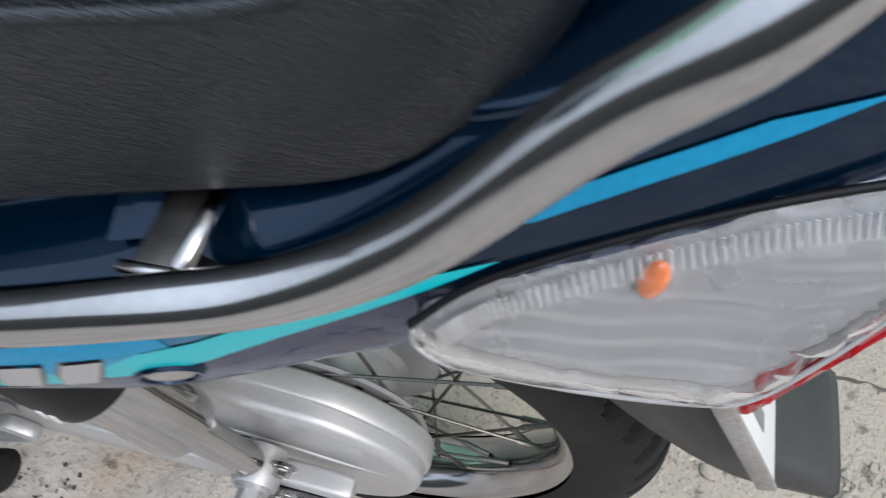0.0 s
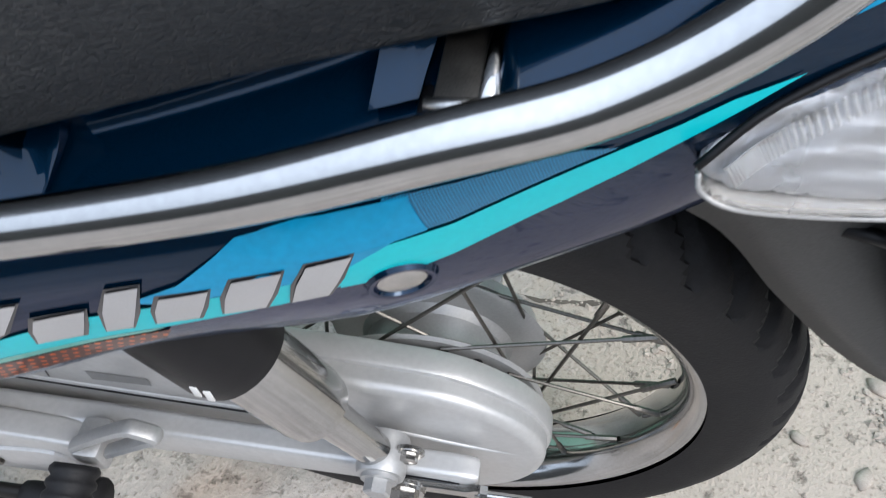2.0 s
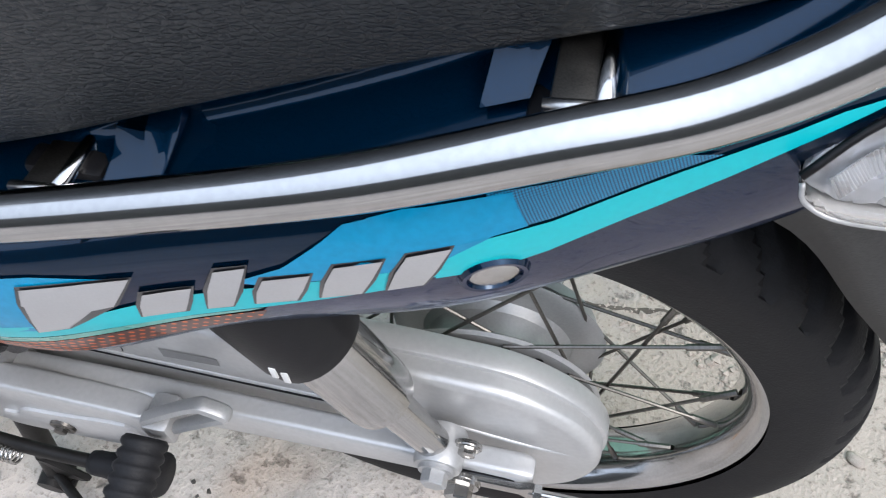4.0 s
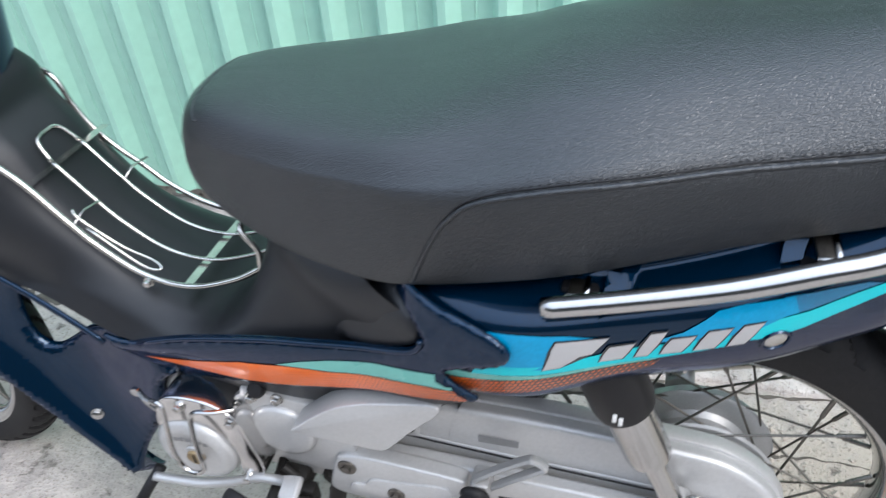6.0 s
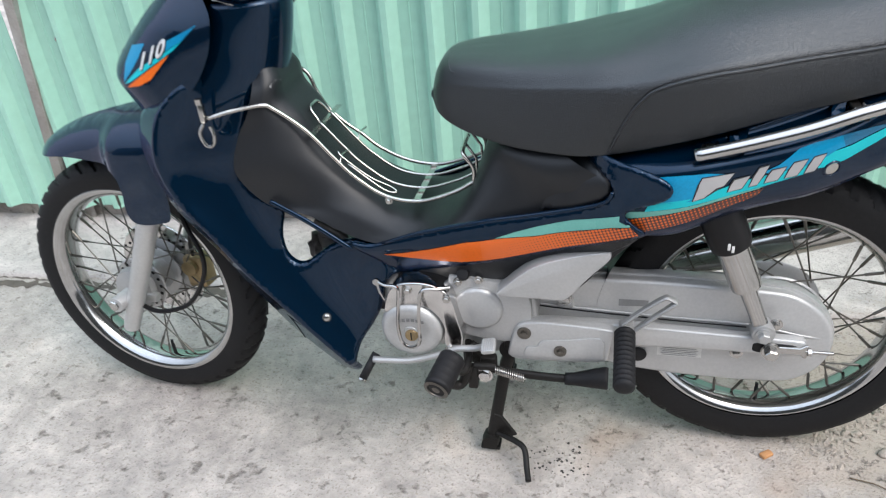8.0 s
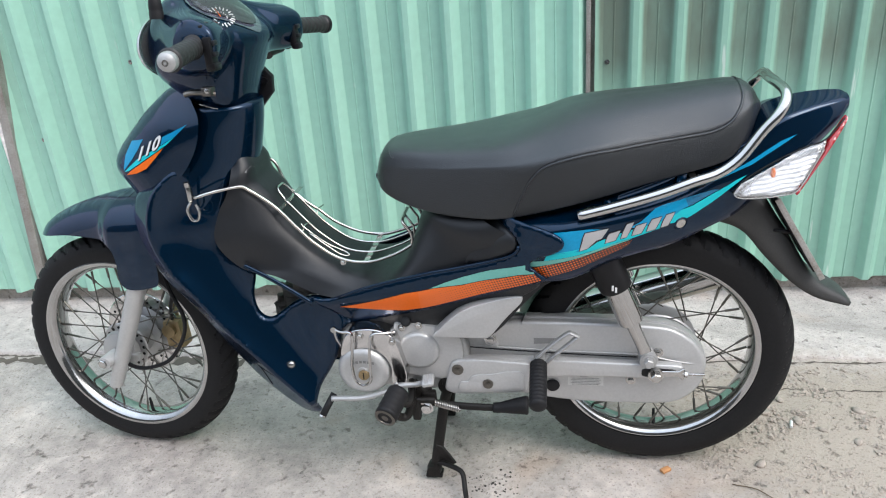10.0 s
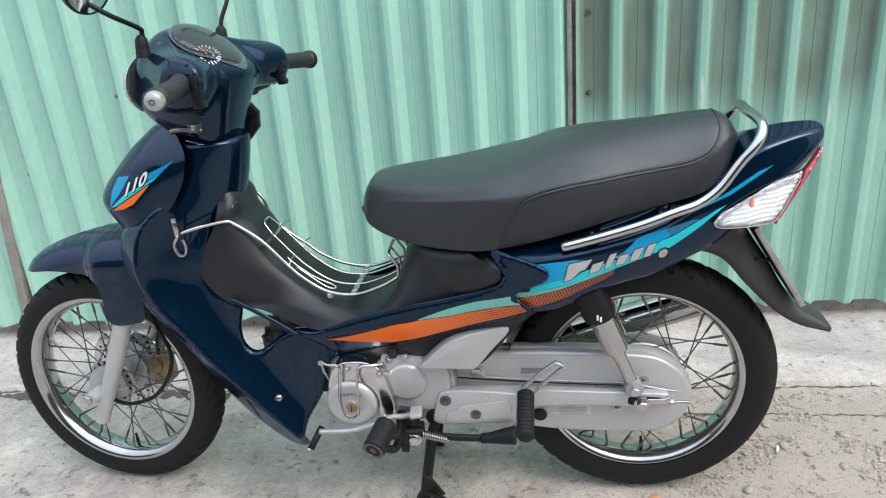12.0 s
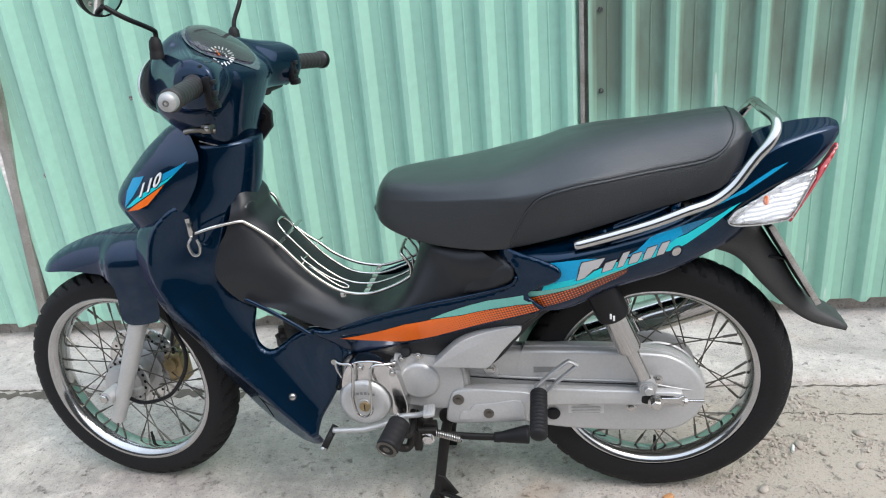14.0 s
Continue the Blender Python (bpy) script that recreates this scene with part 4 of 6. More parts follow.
centre = part("centre_cover", join(half, mirrored(half.copy())), GREY_PLASTIC, bike, "matt dark grey plastic centre cover", sharp=60)

# ---- navy side panels with stripes ----
side_top = [(-0.119, 0.472), (-0.075, 0.476), (0.019, 0.511), (0.131, 0.544), (0.20, 0.561), (0.255, 0.576), (0.290, 0.588), (0.325, 0.604), (0.337, 0.620), (0.333, 0.637), (0.315, 0.652), (0.288, 0.665), (0.266, 0.672), (0.256, 0.680), (0.268, 0.688), (0.295, 0.684), (0.325, 0.675), (0.368, 0.665), (0.391, 0.657), (0.413, 0.647), (0.424, 0.635), (0.421, 0.622)]
side_low = [(0.405, 0.610), (0.374, 0.597), (0.358, 0.584), (0.374, 0.566), (0.390, 0.551), (0.376, 0.540), (0.336, 0.526), (0.276, 0.501), (0.215, 0.479), (0.16, 0.460), (0.112, 0.445), (0.072, 0.434), (0.025, 0.420), (-0.022, 0.407), (-0.055, 0.405), (-0.070, 0.432)]
SIDE = smooth_outline(side_top + side_low, 4)


def ridge(x):
    return table(x, [(-0.12, 0.455), (-0.03, 0.481), (0.098, 0.5225), (0.2205, 0.5560), (0.338, 0.5915)])


def side_y(x, z):
    mid = table(x, [(-0.12, 0.485), (0.1, 0.51), (0.3, 0.565), (0.42, 0.60)])
    return -table(x, [(-0.12, 0.128), (0.05, 0.142), (0.25, 0.163), (0.34, 0.184), (0.42, 0.196)]) + 0.040 * max(0.0, (mid - z - 0.01) / 0.1) ** 1.3 + 0.035 * ease(-x, -0.37, -0.26) * ease(z, 0.625, 0.67) + 0.25 * (1 - ease(x, 0.26, 0.33)) * max(0.0, z - ridge(x))


half = panel(SIDE, side_y, 0.005, 0.0035, 0.007, 0.004)
other = mirrored(half)
left_side = part("side_panel", half, NAVY, bike, "navy side panel with orange and teal stripes", sharp=78)
right_side = part("side_panel", other, NAVY, bike, "navy blue plastic side panel", sharp=78)
bead = [Vector((x, side_y(x, z - 0.002) + 0.0012, z - 0.001)) for x, z in SIDE[5:34]]
part("edge_bead", tube(bead, 0.0032, 10), NAVY, left_side)
part("edge_bead", tube([Vector((q.x, -q.y, q.z)) for q in bead], 0.0032, 10), NAVY, right_side)
LOWER = smooth_outline([(-0.050, 0.415), (0.0, 0.440), (0.08, 0.458), (0.16, 0.480), (0.28, 0.522), (0.365, 0.545), (0.376, 0.530), (0.346, 0.502), (0.318, 0.478), (0.278, 0.445), (0.20, 0.412), (0.12, 0.395), (0.03, 0.388), (-0.045, 0.398)], 4)
lower = panel(LOWER, lambda x, z: side_y(x, z) + 0.005 - 0.010 * max(0.0, (0.45 - z) / 0.1), 0.005, 0.0035, 0.008, 0.003)
part("lower_cover", mirrored(lower), GREY_PLASTIC, bike, sharp=60)
part("lower_cover", lower, GREY_PLASTIC, bike, "dark grey plastic cover below the stripe", sharp=60)
COVER_TIP = smooth_outline([(0.165, 0.556), (0.252, 0.573), (0.292, 0.586), (0.324, 0.605), (0.3345, 0.620), (0.331, 0.636), (0.313, 0.651), (0.286, 0.664), (0.258, 0.675), (0.205, 0.678), (0.170, 0.63)], 4)
tip = panel(COVER_TIP, lambda x, z: side_y(x, z) + 0.005 + 0.034 * (1 - ease(x, 0.16, 0.27)), 0.006, 0.004, 0.008, 0.003)
part("cover_tip", mirrored(tip), GREY_PLASTIC, bike, sharp=60)
part("cover_tip", tip, GREY_PLASTIC, bike, sharp=60)
for y0, y1 in ((-0.113, -0.104), (0.104, 0.113)):
    part("under_panel", prism(smooth_outline([(0.225, 0.440), (0.258, 0.384), (0.285, 0.394), (0.335, 0.452), (0.385, 0.503), (0.430, 0.528), (0.40, 0.560), (0.33, 0.530)], 4), y0, y1, 0.002, 1), GREY_PLASTIC, bike)

# ---- tail cowl ----
tail_rows = [
    (0.25, ((-0.080, 0.480), (-0.105, 0.500), (-0.116, 0.530), (-0.118, 0.565), (-0.115, 0.600), (-0.108, 0.622), (-0.09, 0.635), (0, 0.640))),
    (0.335, ((-0.118, 0.518), (-0.152, 0.534), (-0.169, 0.575), (-0.171, 0.615), (-0.160, 0.646), (-0.142, 0.662), (-0.110, 0.666), (0, 0.667))),
    (0.43, ((-0.118, 0.522), (-0.160, 0.543), (-0.1835, 0.598), (-0.187, 0.640), (-0.181, 0.664), (-0.150, 0.675), (-0.120, 0.679), (0, 0.682))),
    (0.52, ((-0.108, 0.560), (-0.144, 0.575), (-0.165, 0.614), (-0.170, 0.655), (-0.162, 0.677), (-0.128, 0.690), (-0.108, 0.706), (0, 0.710))),
    (0.62, ((-0.126, 0.597), (-0.138, 0.611), (-0.149, 0.645), (-0.153, 0.682), (-0.142, 0.703), (-0.108, 0.719), (-0.090, 0.740), (0, 0.745))),
    (0.70, ((-0.110, 0.630), (-0.116, 0.643), (-0.122, 0.675), (-0.126, 0.712), (-0.118, 0.735), (-0.092, 0.752), (-0.076, 0.774), (0, 0.780))),
    (0.76, ((-0.088, 0.655), (-0.099, 0.670), (-0.108, 0.700), (-0.1085, 0.730), (-0.100, 0.775), (-0.0965, 0.786), (-0.086, 0.794), (0, 0.812))),
    (0.82, ((-0.052, 0.697), (-0.074, 0.710), (-0.090, 0.738), (-0.0895, 0.765), (-0.080, 0.815), (-0.0765, 0.825), (-0.066, 0.831), (0, 0.849))),
    (0.88, ((-0.038, 0.745), (-0.054, 0.755), (-0.067, 0.777), (-0.0665, 0.797), (-0.058, 0.833), (-0.0545, 0.842), (-0.045, 0.847), (0, 0.862))),
    (0.932, ((-0.024, 0.800), (-0.034, 0.806), (-0.041, 0.820), (-0.0405, 0.830), (-0.036, 0.845), (-0.033, 0.850), (-0.026, 0.854), (0, 0.864))),
    (0.952, ((-0.012, 0.826), (-0.018, 0.829), (-0.022, 0.834), (-0.023, 0.841), (-0.021, 0.848), (-0.016, 0.853), (-0.008, 0.856), (0, 0.857)))]
cols = [spline([(x, *ring[c]) for x, ring in tail_rows], 6) for c in range(8)]
rows = [spline([cols[c][i] for c in range(8)], 5) for i in range(len(cols[0]))]
half = skin(rows)
bmesh.ops.reverse_faces(half, faces=half.faces)
tail_half = part("tail_cowl", join(half, mirrored(half.copy())), NAVY, bike, "navy tail cowl with blue and teal stripes", sharp=50)
part("rear_inner_fender", skin([[(0.62 + 0.305 * math.cos(a), y, 0.29 + 0.305 * math.sin(a)) for y in (-0.075, -0.05, 0, 0.05, 0.075)] for a in [radians(80 + 4 * k) for k in range(24)]]), BLACK, bike, "matt black inner fender")
part("frame_tube", join(tube([(0.18, -0.06, 0.36), (0.30, -0.07, 0.55), (0.5, -0.07, 0.62)], 0.016, 10), tube([(0.18, 0.06, 0.36), (0.30, 0.07, 0.55), (0.5, 0.07, 0.62)], 0.016, 10), tube([(-0.30, 0, 0.72), (-0.12, 0, 0.50), (0.12, 0, 0.44), (0.2, 0, 0.36)], 0.02, 10)), BLACK, bike)
TAIL, SIDE_TREE = tree_of(tail_half), tree_of(left_side)

# raised ribs in the recess between seat and rail
for x0, x1, h in ((0.497, 0.520, 0.0), (0.634, 0.650, 0.0)):
    part("cowl_rib", sticker([[(x0, 0.676 + (x0 - 0.5) * 0.32), (x1, 0.676 + (x1 - 0.5) * 0.32), (x1 + 0.012, 0.712 + (x1 - 0.5) * 0.34), (x0 + 0.006, 0.712 + (x0 - 0.5) * 0.34)]], TAIL, 0.001, 0.008, 0.010), NAVY, tail_half)

# stickers
on_tail = [
    ("blue_flash", BLUE, [[(0.392, 0.606), (0.398, 0.630), (0.396, 0.650), (0.436, 0.655), (0.470, 0.657), (0.498, 0.654), (0.486, 0.640), (0.472, 0.622), (0.455, 0.613)]]),
    ("teal_underline", TEAL, [[(0.386, 0.592), (0.447, 0.6035), (0.500, 0.6165), (0.553, 0.631), (0.606, 0.648), (0.623, 0.657), (0.629, 0.668), (0.58, 0.656), (0.52, 0.641), (0.455, 0.618), (0.392, 0.607)]]),
    ("teal_stripe", TEAL, [[(0.622, 0.655), (0.642, 0.657), (0.662, 0.665), (0.681, 0.676), (0.698, 0.686), (0.715, 0.698), (0.730, 0.710), (0.745, 0.721), (0.762, 0.734), (0.743, 0.7265), (0.729, 0.7187), (0.713, 0.7107), (0.697, 0.703), (0.680, 0.695), (0.662, 0.6865), (0.643, 0.6815), (0.629, 0.677)]]),
    ("dotted_blue_flash", BLUE_DOTS, [[(0.640, 0.683), (0.662, 0.6885), (0.680, 0.6968), (0.697, 0.7048), (0.712, 0.7115), (0.700, 0.7125), (0.679, 0.709), (0.640, 0.701)]]),
    ("blue_middle", BLUE, [[(0.546, 0.6535), (0.567, 0.6645), (0.580, 0.676), (0.592, 0.687), (0.613, 0.694), (0.648, 0.702), (0.654, 0.6865), (0.643, 0.683), (0.629, 0.6785), (0.622, 0.667), (0.58, 0.657), (0.56, 0.652)]]),
    ("tail_streak", BLUE, [[(0.698, 0.7265), (0.720, 0.734), (0.742, 0.742), (0.770, 0.752), (0.800, 0.770), (0.830, 0.787), (0.851, 0.800), (0.822, 0.791), (0.795, 0.776), (0.765, 0.758), (0.738, 0.745), (0.716, 0.737)]]),
    ("pale_stripe", PALE_TEAL, [[(0.345, 0.5725), (0.393, 0.5825), (0.448, 0.5965), (0.502, 0.6125), (0.545, 0.626), (0.552, 0.630), (0.502, 0.6165), (0.448, 0.603), (0.393, 0.593), (0.355, 0.588)]]),
    ("dotted_orange", ORANGE_DOTS, [[(0.360, 0.541), (0.392, 0.551), (0.447, 0.570), (0.502, 0.592), (0.545, 0.614), (0.552, 0.626), (0.502, 0.6115), (0.448, 0.5955), (0.393, 0.5815), (0.345, 0.571)]])]
for n, m, o in on_tail:
    part(n, sticker(o, TAIL, 0.0013 if n == "blue_middle" else 0.0009, 0.010), m, tail_half)
on_side = [
    ("orange_stripe", ORANGE, [[(-0.056, 0.457), (0.0, 0.4535), (0.055, 0.4515), (0.088, 0.4525), (0.128, 0.461), (0.128, 0.5075), (0.096, 0.5007), (0.064, 0.490), (0.031, 0.479), (-0.015, 0.466)]]),
    ("dotted_stripe", ORANGE_DOTS, [[(0.125, 0.4603), (0.16, 0.470), (0.215, 0.489), (0.276, 0.511), (0.3355, 0.534), (0.372, 0.546), (0.380, 0.551), (0.368, 0.5655), (0.336, 0.561), (0.278, 0.5445), (0.219, 0.527), (0.16, 0.516), (0.125, 0.507)]]),
    ("pale_stripe", PALE_TEAL, [[(0.150, 0.515), (0.219, 0.528), (0.278, 0.5455), (0.336, 0.562), (0.367, 0.5665), (0.357, 0.586), (0.337, 0.581), (0.280, 0.566), (0.2207, 0.5455), (0.185, 0.531)]])]
for n, m, o in on_side:
    part(n, sticker(o, SIDE_TREE, 0.0013 if n == "dotted_stripe" else 0.0009, 0.010), m, left_side)

# the maker's mark on the tail: six plain slanted silver plates edged in black
def mark_part(flat):
    mid = sum(flat, Vector((0, 0))) / len(flat)
    big = [c + (c - mid).normalized() * 0.0019 for c in flat]
    part("mark_edge", sticker([[(c.x, c.y) for c in big]], TAIL, 0.0014, 0.012), BLACK_STICKER, tail_half)
    part("mark", sticker([[(c.x, c.y) for c in flat]], TAIL, 0.0020, 0.012), SILVER_STICKER, tail_half)


mark_part([Vector(q) for q in ((0.453, 0.6137), (0.468, 0.618), (0.476, 0.631), (0.494, 0.636), (0.507, 0.655), (0.463, 0.650), (0.468, 0.641), (0.459, 0.639), (0.463, 0.629))])
for x0, x1, h in ((0.501, 0.520, 0.019), (0.530, 0.541, 0.029), (0.551, 0.568, 0.020), (0.578, 0.594, 0.024), (0.604, 0.6175, 0.025)):
    p, q, up = Vector((x0, 0.6137 + (x0 - 0.4523) * 0.2335)), Vector((x1, 0.6137 + (x1 - 0.4523) * 0.2335)), Vector((0.38 * h, h))
    mark_part([p, q, q + up * 0.45 + Vector((0.0010, 0)), q + up + Vector((0.002, 0.001)), p + up, p + up * 0.55 - Vector((0.001, 0))])

# side bolt in its round seat
sb = TAIL.ray_cast(Vector((0.643, -1, 0.651)), Vector((0, 1, 0)))
part("bolt_seat", lathe([(0.0, 0.0006), (0.0105, 0.0006), (0.0112, 0.0022), (0.0130, 0.0024), (0.0150, -0.001)], sb[0], sb[1], 28), NAVY, tail_half)
part("side_bolt", lathe([(0, 0.0024), (0.0075, 0.0020), (0.0096, 0.0012), (0.0098, -0.001)], sb[0], sb[1], 28), STEEL, tail_half, "grey domed bolt")

# rear lamp: reflector, amber bulb, clear lens, red edge
lens_line = smooth_outline([(0.738, 0.704), (0.746, 0.713), (0.758, 0.722), (0.795, 0.743), (0.837, 0.762), (0.874, 0.775), (0.899, 0.784), (0.906, 0.784), (0.900, 0.771), (0.881, 0.744), (0.864, 0.720), (0.849, 0.704), (0.833, 0.699), (0.797, 0.695), (0.756, 0.694), (0.741, 0.698)], 3)


def lens_y(x, z):
    return -0.551 + 0.0235 * x + 0.573 * z


inner_line = [(0.822 + (x - 0.822) * 0.985, 0.731 + (z - 0.731) * 0.965) for x, z in lens_line]
lamp = part("indicator", panel(inner_line, lambda x, z: lens_y(x, z) + 0.011 + 0.00040 * math.sin(math.tau * (z - 0.18 * x + 0.0009 * math.sin(x * 120)) / 0.0074), 0.004, 0.002, 0.0021, 0.002), REFLECTOR, bike, "clear ribbed rear indicator lens", sharp=70)
part("lens", panel(lens_line, lens_y, 0.010, 0.010, 0.008, 0.0018), CLEAR, lamp, sharp=78).visible_shadow = False
low = [(0.738, 0.704), (0.741, 0.698), (0.756, 0.694), (0.797, 0.695), (0.833, 0.699), (0.849, 0.704), (0.864, 0.720), (0.881, 0.744), (0.900, 0.771)]
top_edge = spline([(0.744, 0.708, 0), (0.758, 0.720, 0), (0.795, 0.741, 0), (0.837, 0.760, 0), (0.874, 0.773, 0), (0.898, 0.782, 0)], 16)
teeth = []  # fine moulded ribs along the upper edge
for p, q in zip(top_edge, top_edge[1:]):
    c, d = (p + q) / 2, (q - p).normalized()
    e0, e1 = (c.x + 0.0025 * d.y, c.y - 0.0025 * d.x), (c.x + 0.0085 * d.y, c.y - 0.0085 * d.x)
    teeth.append(tube([(e0[0], lens_y(*e0) + 0.0060, e0[1]), (e1[0], lens_y(*e1) + 0.0050, e1[1])], 0.0007, 5))
tagged(part("lens_teeth", join(*teeth), LAMP_RIM, lamp), kind="stuff")
part("lens_rim", tube([(x, lens_y(x, z) + 0.0065, z) for x, z in [(q.x, q.y) for q in spline([(*v, 0) for v in low], 5)]], 0.0010, 8), LAMP_RIM, lamp, "pale frosted lens border", sharp=70)
part("lamp_base", skin([[(x, lens_y(x, z) + 0.009, z), (x, lens_y(x, z) + 0.03, z - 0.001), (x - 0.004, -0.055 + 0.02 * ease(x, 0.84, 0.92), z - 0.004)] for x, z in [(q.x, q.y) for q in spline([(*v, 0) for v in low], 4)]]), LAMP_RIM, lamp)
part("lamp_trim", tube([(x, lens_y(x, z) + 0.006, z) for x, z in [(q.x, q.y) for q in spline([(0.737, 0.706, 0), (0.757, 0.7245, 0), (0.795, 0.7455, 0), (0.837, 0.7645, 0), (0.874, 0.778, 0), (0.905, 0.789, 0), (0.938, 0.822, 0)], 5)]], 0.0016, 6), BLACK, lamp)
bulb = bmesh.new()
bmesh.ops.create_uvsphere(bulb, u_segments=16, v_segments=10, radius=1.0)
part("bulb", bulb, AMBER, lamp, "amber bulb", move=Matrix.Translation((0.809, lens_y(0.809, 0.734) + 0.0085, 0.734)) @ Matrix.Diagonal((0.0048, 0.0036, 0.0105, 1)))
part("tail_light", panel(smooth_outline([(0.940, 0.823), (0.943, 0.818), (0.922, 0.786), (0.893, 0.749), (0.862, 0.711), (0.851, 0.698), (0.848, 0.702), (0.862, 0.717), (0.885, 0.744), (0.904, 0.772), (0.909, 0.786), (0.924, 0.804)], 3), lambda x, z: lens_y(x, z) + 0.006, 0.003, 0.002, 0.008, 0.010), RED_LENS, bike, "dark red tail light edge", sharp=78)

# rear mudguard and number plate
mud = spline([(0.70, 0.0, 0.630), (0.770, 0.0, 0.604), (0.822, 0.0, 0.545), (0.875, 0.0, 0.490), (0.930, 0.0, 0.450), (1.002, 0.0, 0.424)], 6)
mw = [0.062, 0.062, 0.060, 0.058, 0.056, 0.047]
rows_m = []
for i, q in enumerate(mud):
    w = table(i / (len(mud) - 1), [(k / 5, mw[k]) for k in range(6)])
    t = table(i / (len(mud) - 1), [(0.0, 0.080), (0.45, 0.062), (0.72, 0.034), (0.92, 0.020), (1.0, 0.010)])
    up_v = Vector((0.55, 0, 0.83))
    ring = [(-w, 0.0), (-w, 0.35), (-w * 0.93, 0.85), (-w * 0.7, 1.0), (0, 1.04), (w * 0.7, 1.0), (w * 0.93, 0.85), (w, 0.35), (w, 0.0), (0, 0.12)]
    rows_m.append([q + Vector((0, y, 0)) + up_v * (t * k) for y, k in ring])
# black plastic, its colour raised overall for the sky sheen on top
MUDGUARD = material("greyed_black_plastic", (0.036, 0.036, 0.035), 0.46, var=0.3, scale=18, bump=0.15, bump_scale=700)
part("rear_mudguard", skin(rows_m, True, True), MUDGUARD, bike, "matt black rear mudguard", sharp=40)
pm = Matrix.Translation((0.884, 0, 0.588)) @ Matrix.Rotation(radians(-31), 4, "Y")
plate = part("number_plate", box((0, 0, 0), (0.003, 0.148, 0.195), 0.0012), WHITE, bike, "white number plate on the mudguard", move=pm)
for z in (0.04, -0.035):
    for k in range(5):
        part("plate_print", box((0.0018, -0.054 + 0.027 * k, z), (0.0008, 0.011, 0.050), 0), LABEL_GREY, plate, move=pm)
for y in (-0.0765, 0.0765):
    part("plate_frame", box((-0.003, y, 0), (0.011, 0.004, 0.20), 0.001), GALV, plate, "bare metal edge of the plate", move=pm)
part("plate_holder", box((-0.008, 0, 0.0), (0.006, 0.13, 0.17), 0.002), BLACK, bike, move=pm)
part("plate_stay", tube([(0.835, -0.055, 0.600), (0.868, -0.060, 0.596)], 0.004, 8), BLACK, bike, "black plate stay")

# ---- grab rail ----
rp = [(0.450, -0.178, 0.6825), (0.52, -0.171, 0.698), (0.598, -0.163, 0.7178), (0.66, -0.1535, 0.7375), (0.705, -0.1425, 0.7500), (0.742, -0.1335, 0.7755), (0.776, -0.1240, 0.8185), (0.800, -0.1205, 0.847), (0.815, -0.108, 0.869), (0.819, -0.085, 0.883), (0.815, -0.045, 0.889), (0.812, 0.0, 0.890)]
path = spline(rp, 7)
path = path + [Vector((q.x, -q.y, q.z)) for q in reversed(path[:-1])]
rail = part("grab_rail", tube(path, 0.0096, 24), CHROME, bike, "bright chrome grab rail", sharp=60)
for s in (-1, 1):
    for x, y, z, ledge, mat in ((0.476, 0.168, 0.6845, 0.6795, SPOKE_STEEL), (0.664, 0.149, 0.7390, 0.7195, SPOKE_STEEL)):
        slope = Matrix.Translation((x, s * (y - 0.032), z - 0.002)) @ Matrix.Rotation(radians(2 * s), 4, "X")
        bracket = part("rail_bracket", box((0, 0, 0), (0.015, 0.060, 0.0045), 0.0012, slope), mat, rail, "flat dark steel bracket with a bright rolled edge", sharp=25)
        part("rolled_edge", tube([slope @ Vector((0.0080, -0.030, 0.002)), slope @ Vector((0.0080, 0.030, 0.002))], 0.0030, 10), CHROME, bracket)
        part("weld", tube([(x - 0.009, s * (y - 0.007), z + 0.002), (x + 0.009, s * (y - 0.007), z + 0.003)], [0.0022, 0.0026], 8), STEEL, bracket)
        # black box stands in for the shade in the cowl's pocket
        part("bracket_pocket_shade", box((x + 0.002, s * (y - 0.042), ledge), (0.034, 0.046, 0.008), 0.003), BLACK, bike)

# ---- seat ----
def seat_ring(x):
    zb = table(x, [(0.036, 0.722), (0.05, 0.702), (0.08, 0.688), (0.13, 0.676), (0.19, 0.669), (0.26, 0.668), (0.33, 0.674), (0.42, 0.692), (0.48, 0.705), (0.54, 0.718), (0.60, 0.731), (0.66, 0.743), (0.72, 0.759), (0.76, 0.790), (0.788, 0.838)])
    zt = table(x, [(0.036, 0.735), (0.044, 0.765), (0.060, 0.786), (0.09, 0.793), (0.20, 0.801), (0.30, 0.815), (0.37, 0.833), (0.442, 0.858), (0.511, 0.869), (0.612, 0.878), (0.71, 0.888), (0.745, 0.890), (0.765, 0.886), (0.780, 0.874), (0.788, 0.858)])
    w = table(x, [(0.036, 0.045), (0.05, 0.068), (0.09, 0.095), (0.16, 0.124), (0.24, 0.150), (0.32, 0.165), (0.42, 0.163), (0.48, 0.156), (0.54, 0.142), (0.60, 0.128), (0.66, 0.117), (0.72, 0.107), (0.76, 0.088), (0.788, 0.045)])
    zp = table(x, [(0.036, 0.722), (0.06, 0.745), (0.20, 0.758), (0.34, 0.772), (0.40, 0.784), (0.46, 0.796), (0.52, 0.802), (0.58, 0.806), (0.64, 0.811), (0.70, 0.820), (0.74, 0.840), (0.775, 0.856), (0.788, 0.852)])
    tw = table(x, [(0.036, 0.72), (0.10, 0.80), (0.30, 0.78), (0.45, 0.78), (0.70, 0.80), (0.788, 0.7)])
    wp = w * table(x, [(0.036, 0.95), (0.25, 0.96), (0.40, 1.05), (0.48, 1.05), (0.60, 1.01), (0.788, 0.98)])
    return zb, zt, zp, w, wp, tw


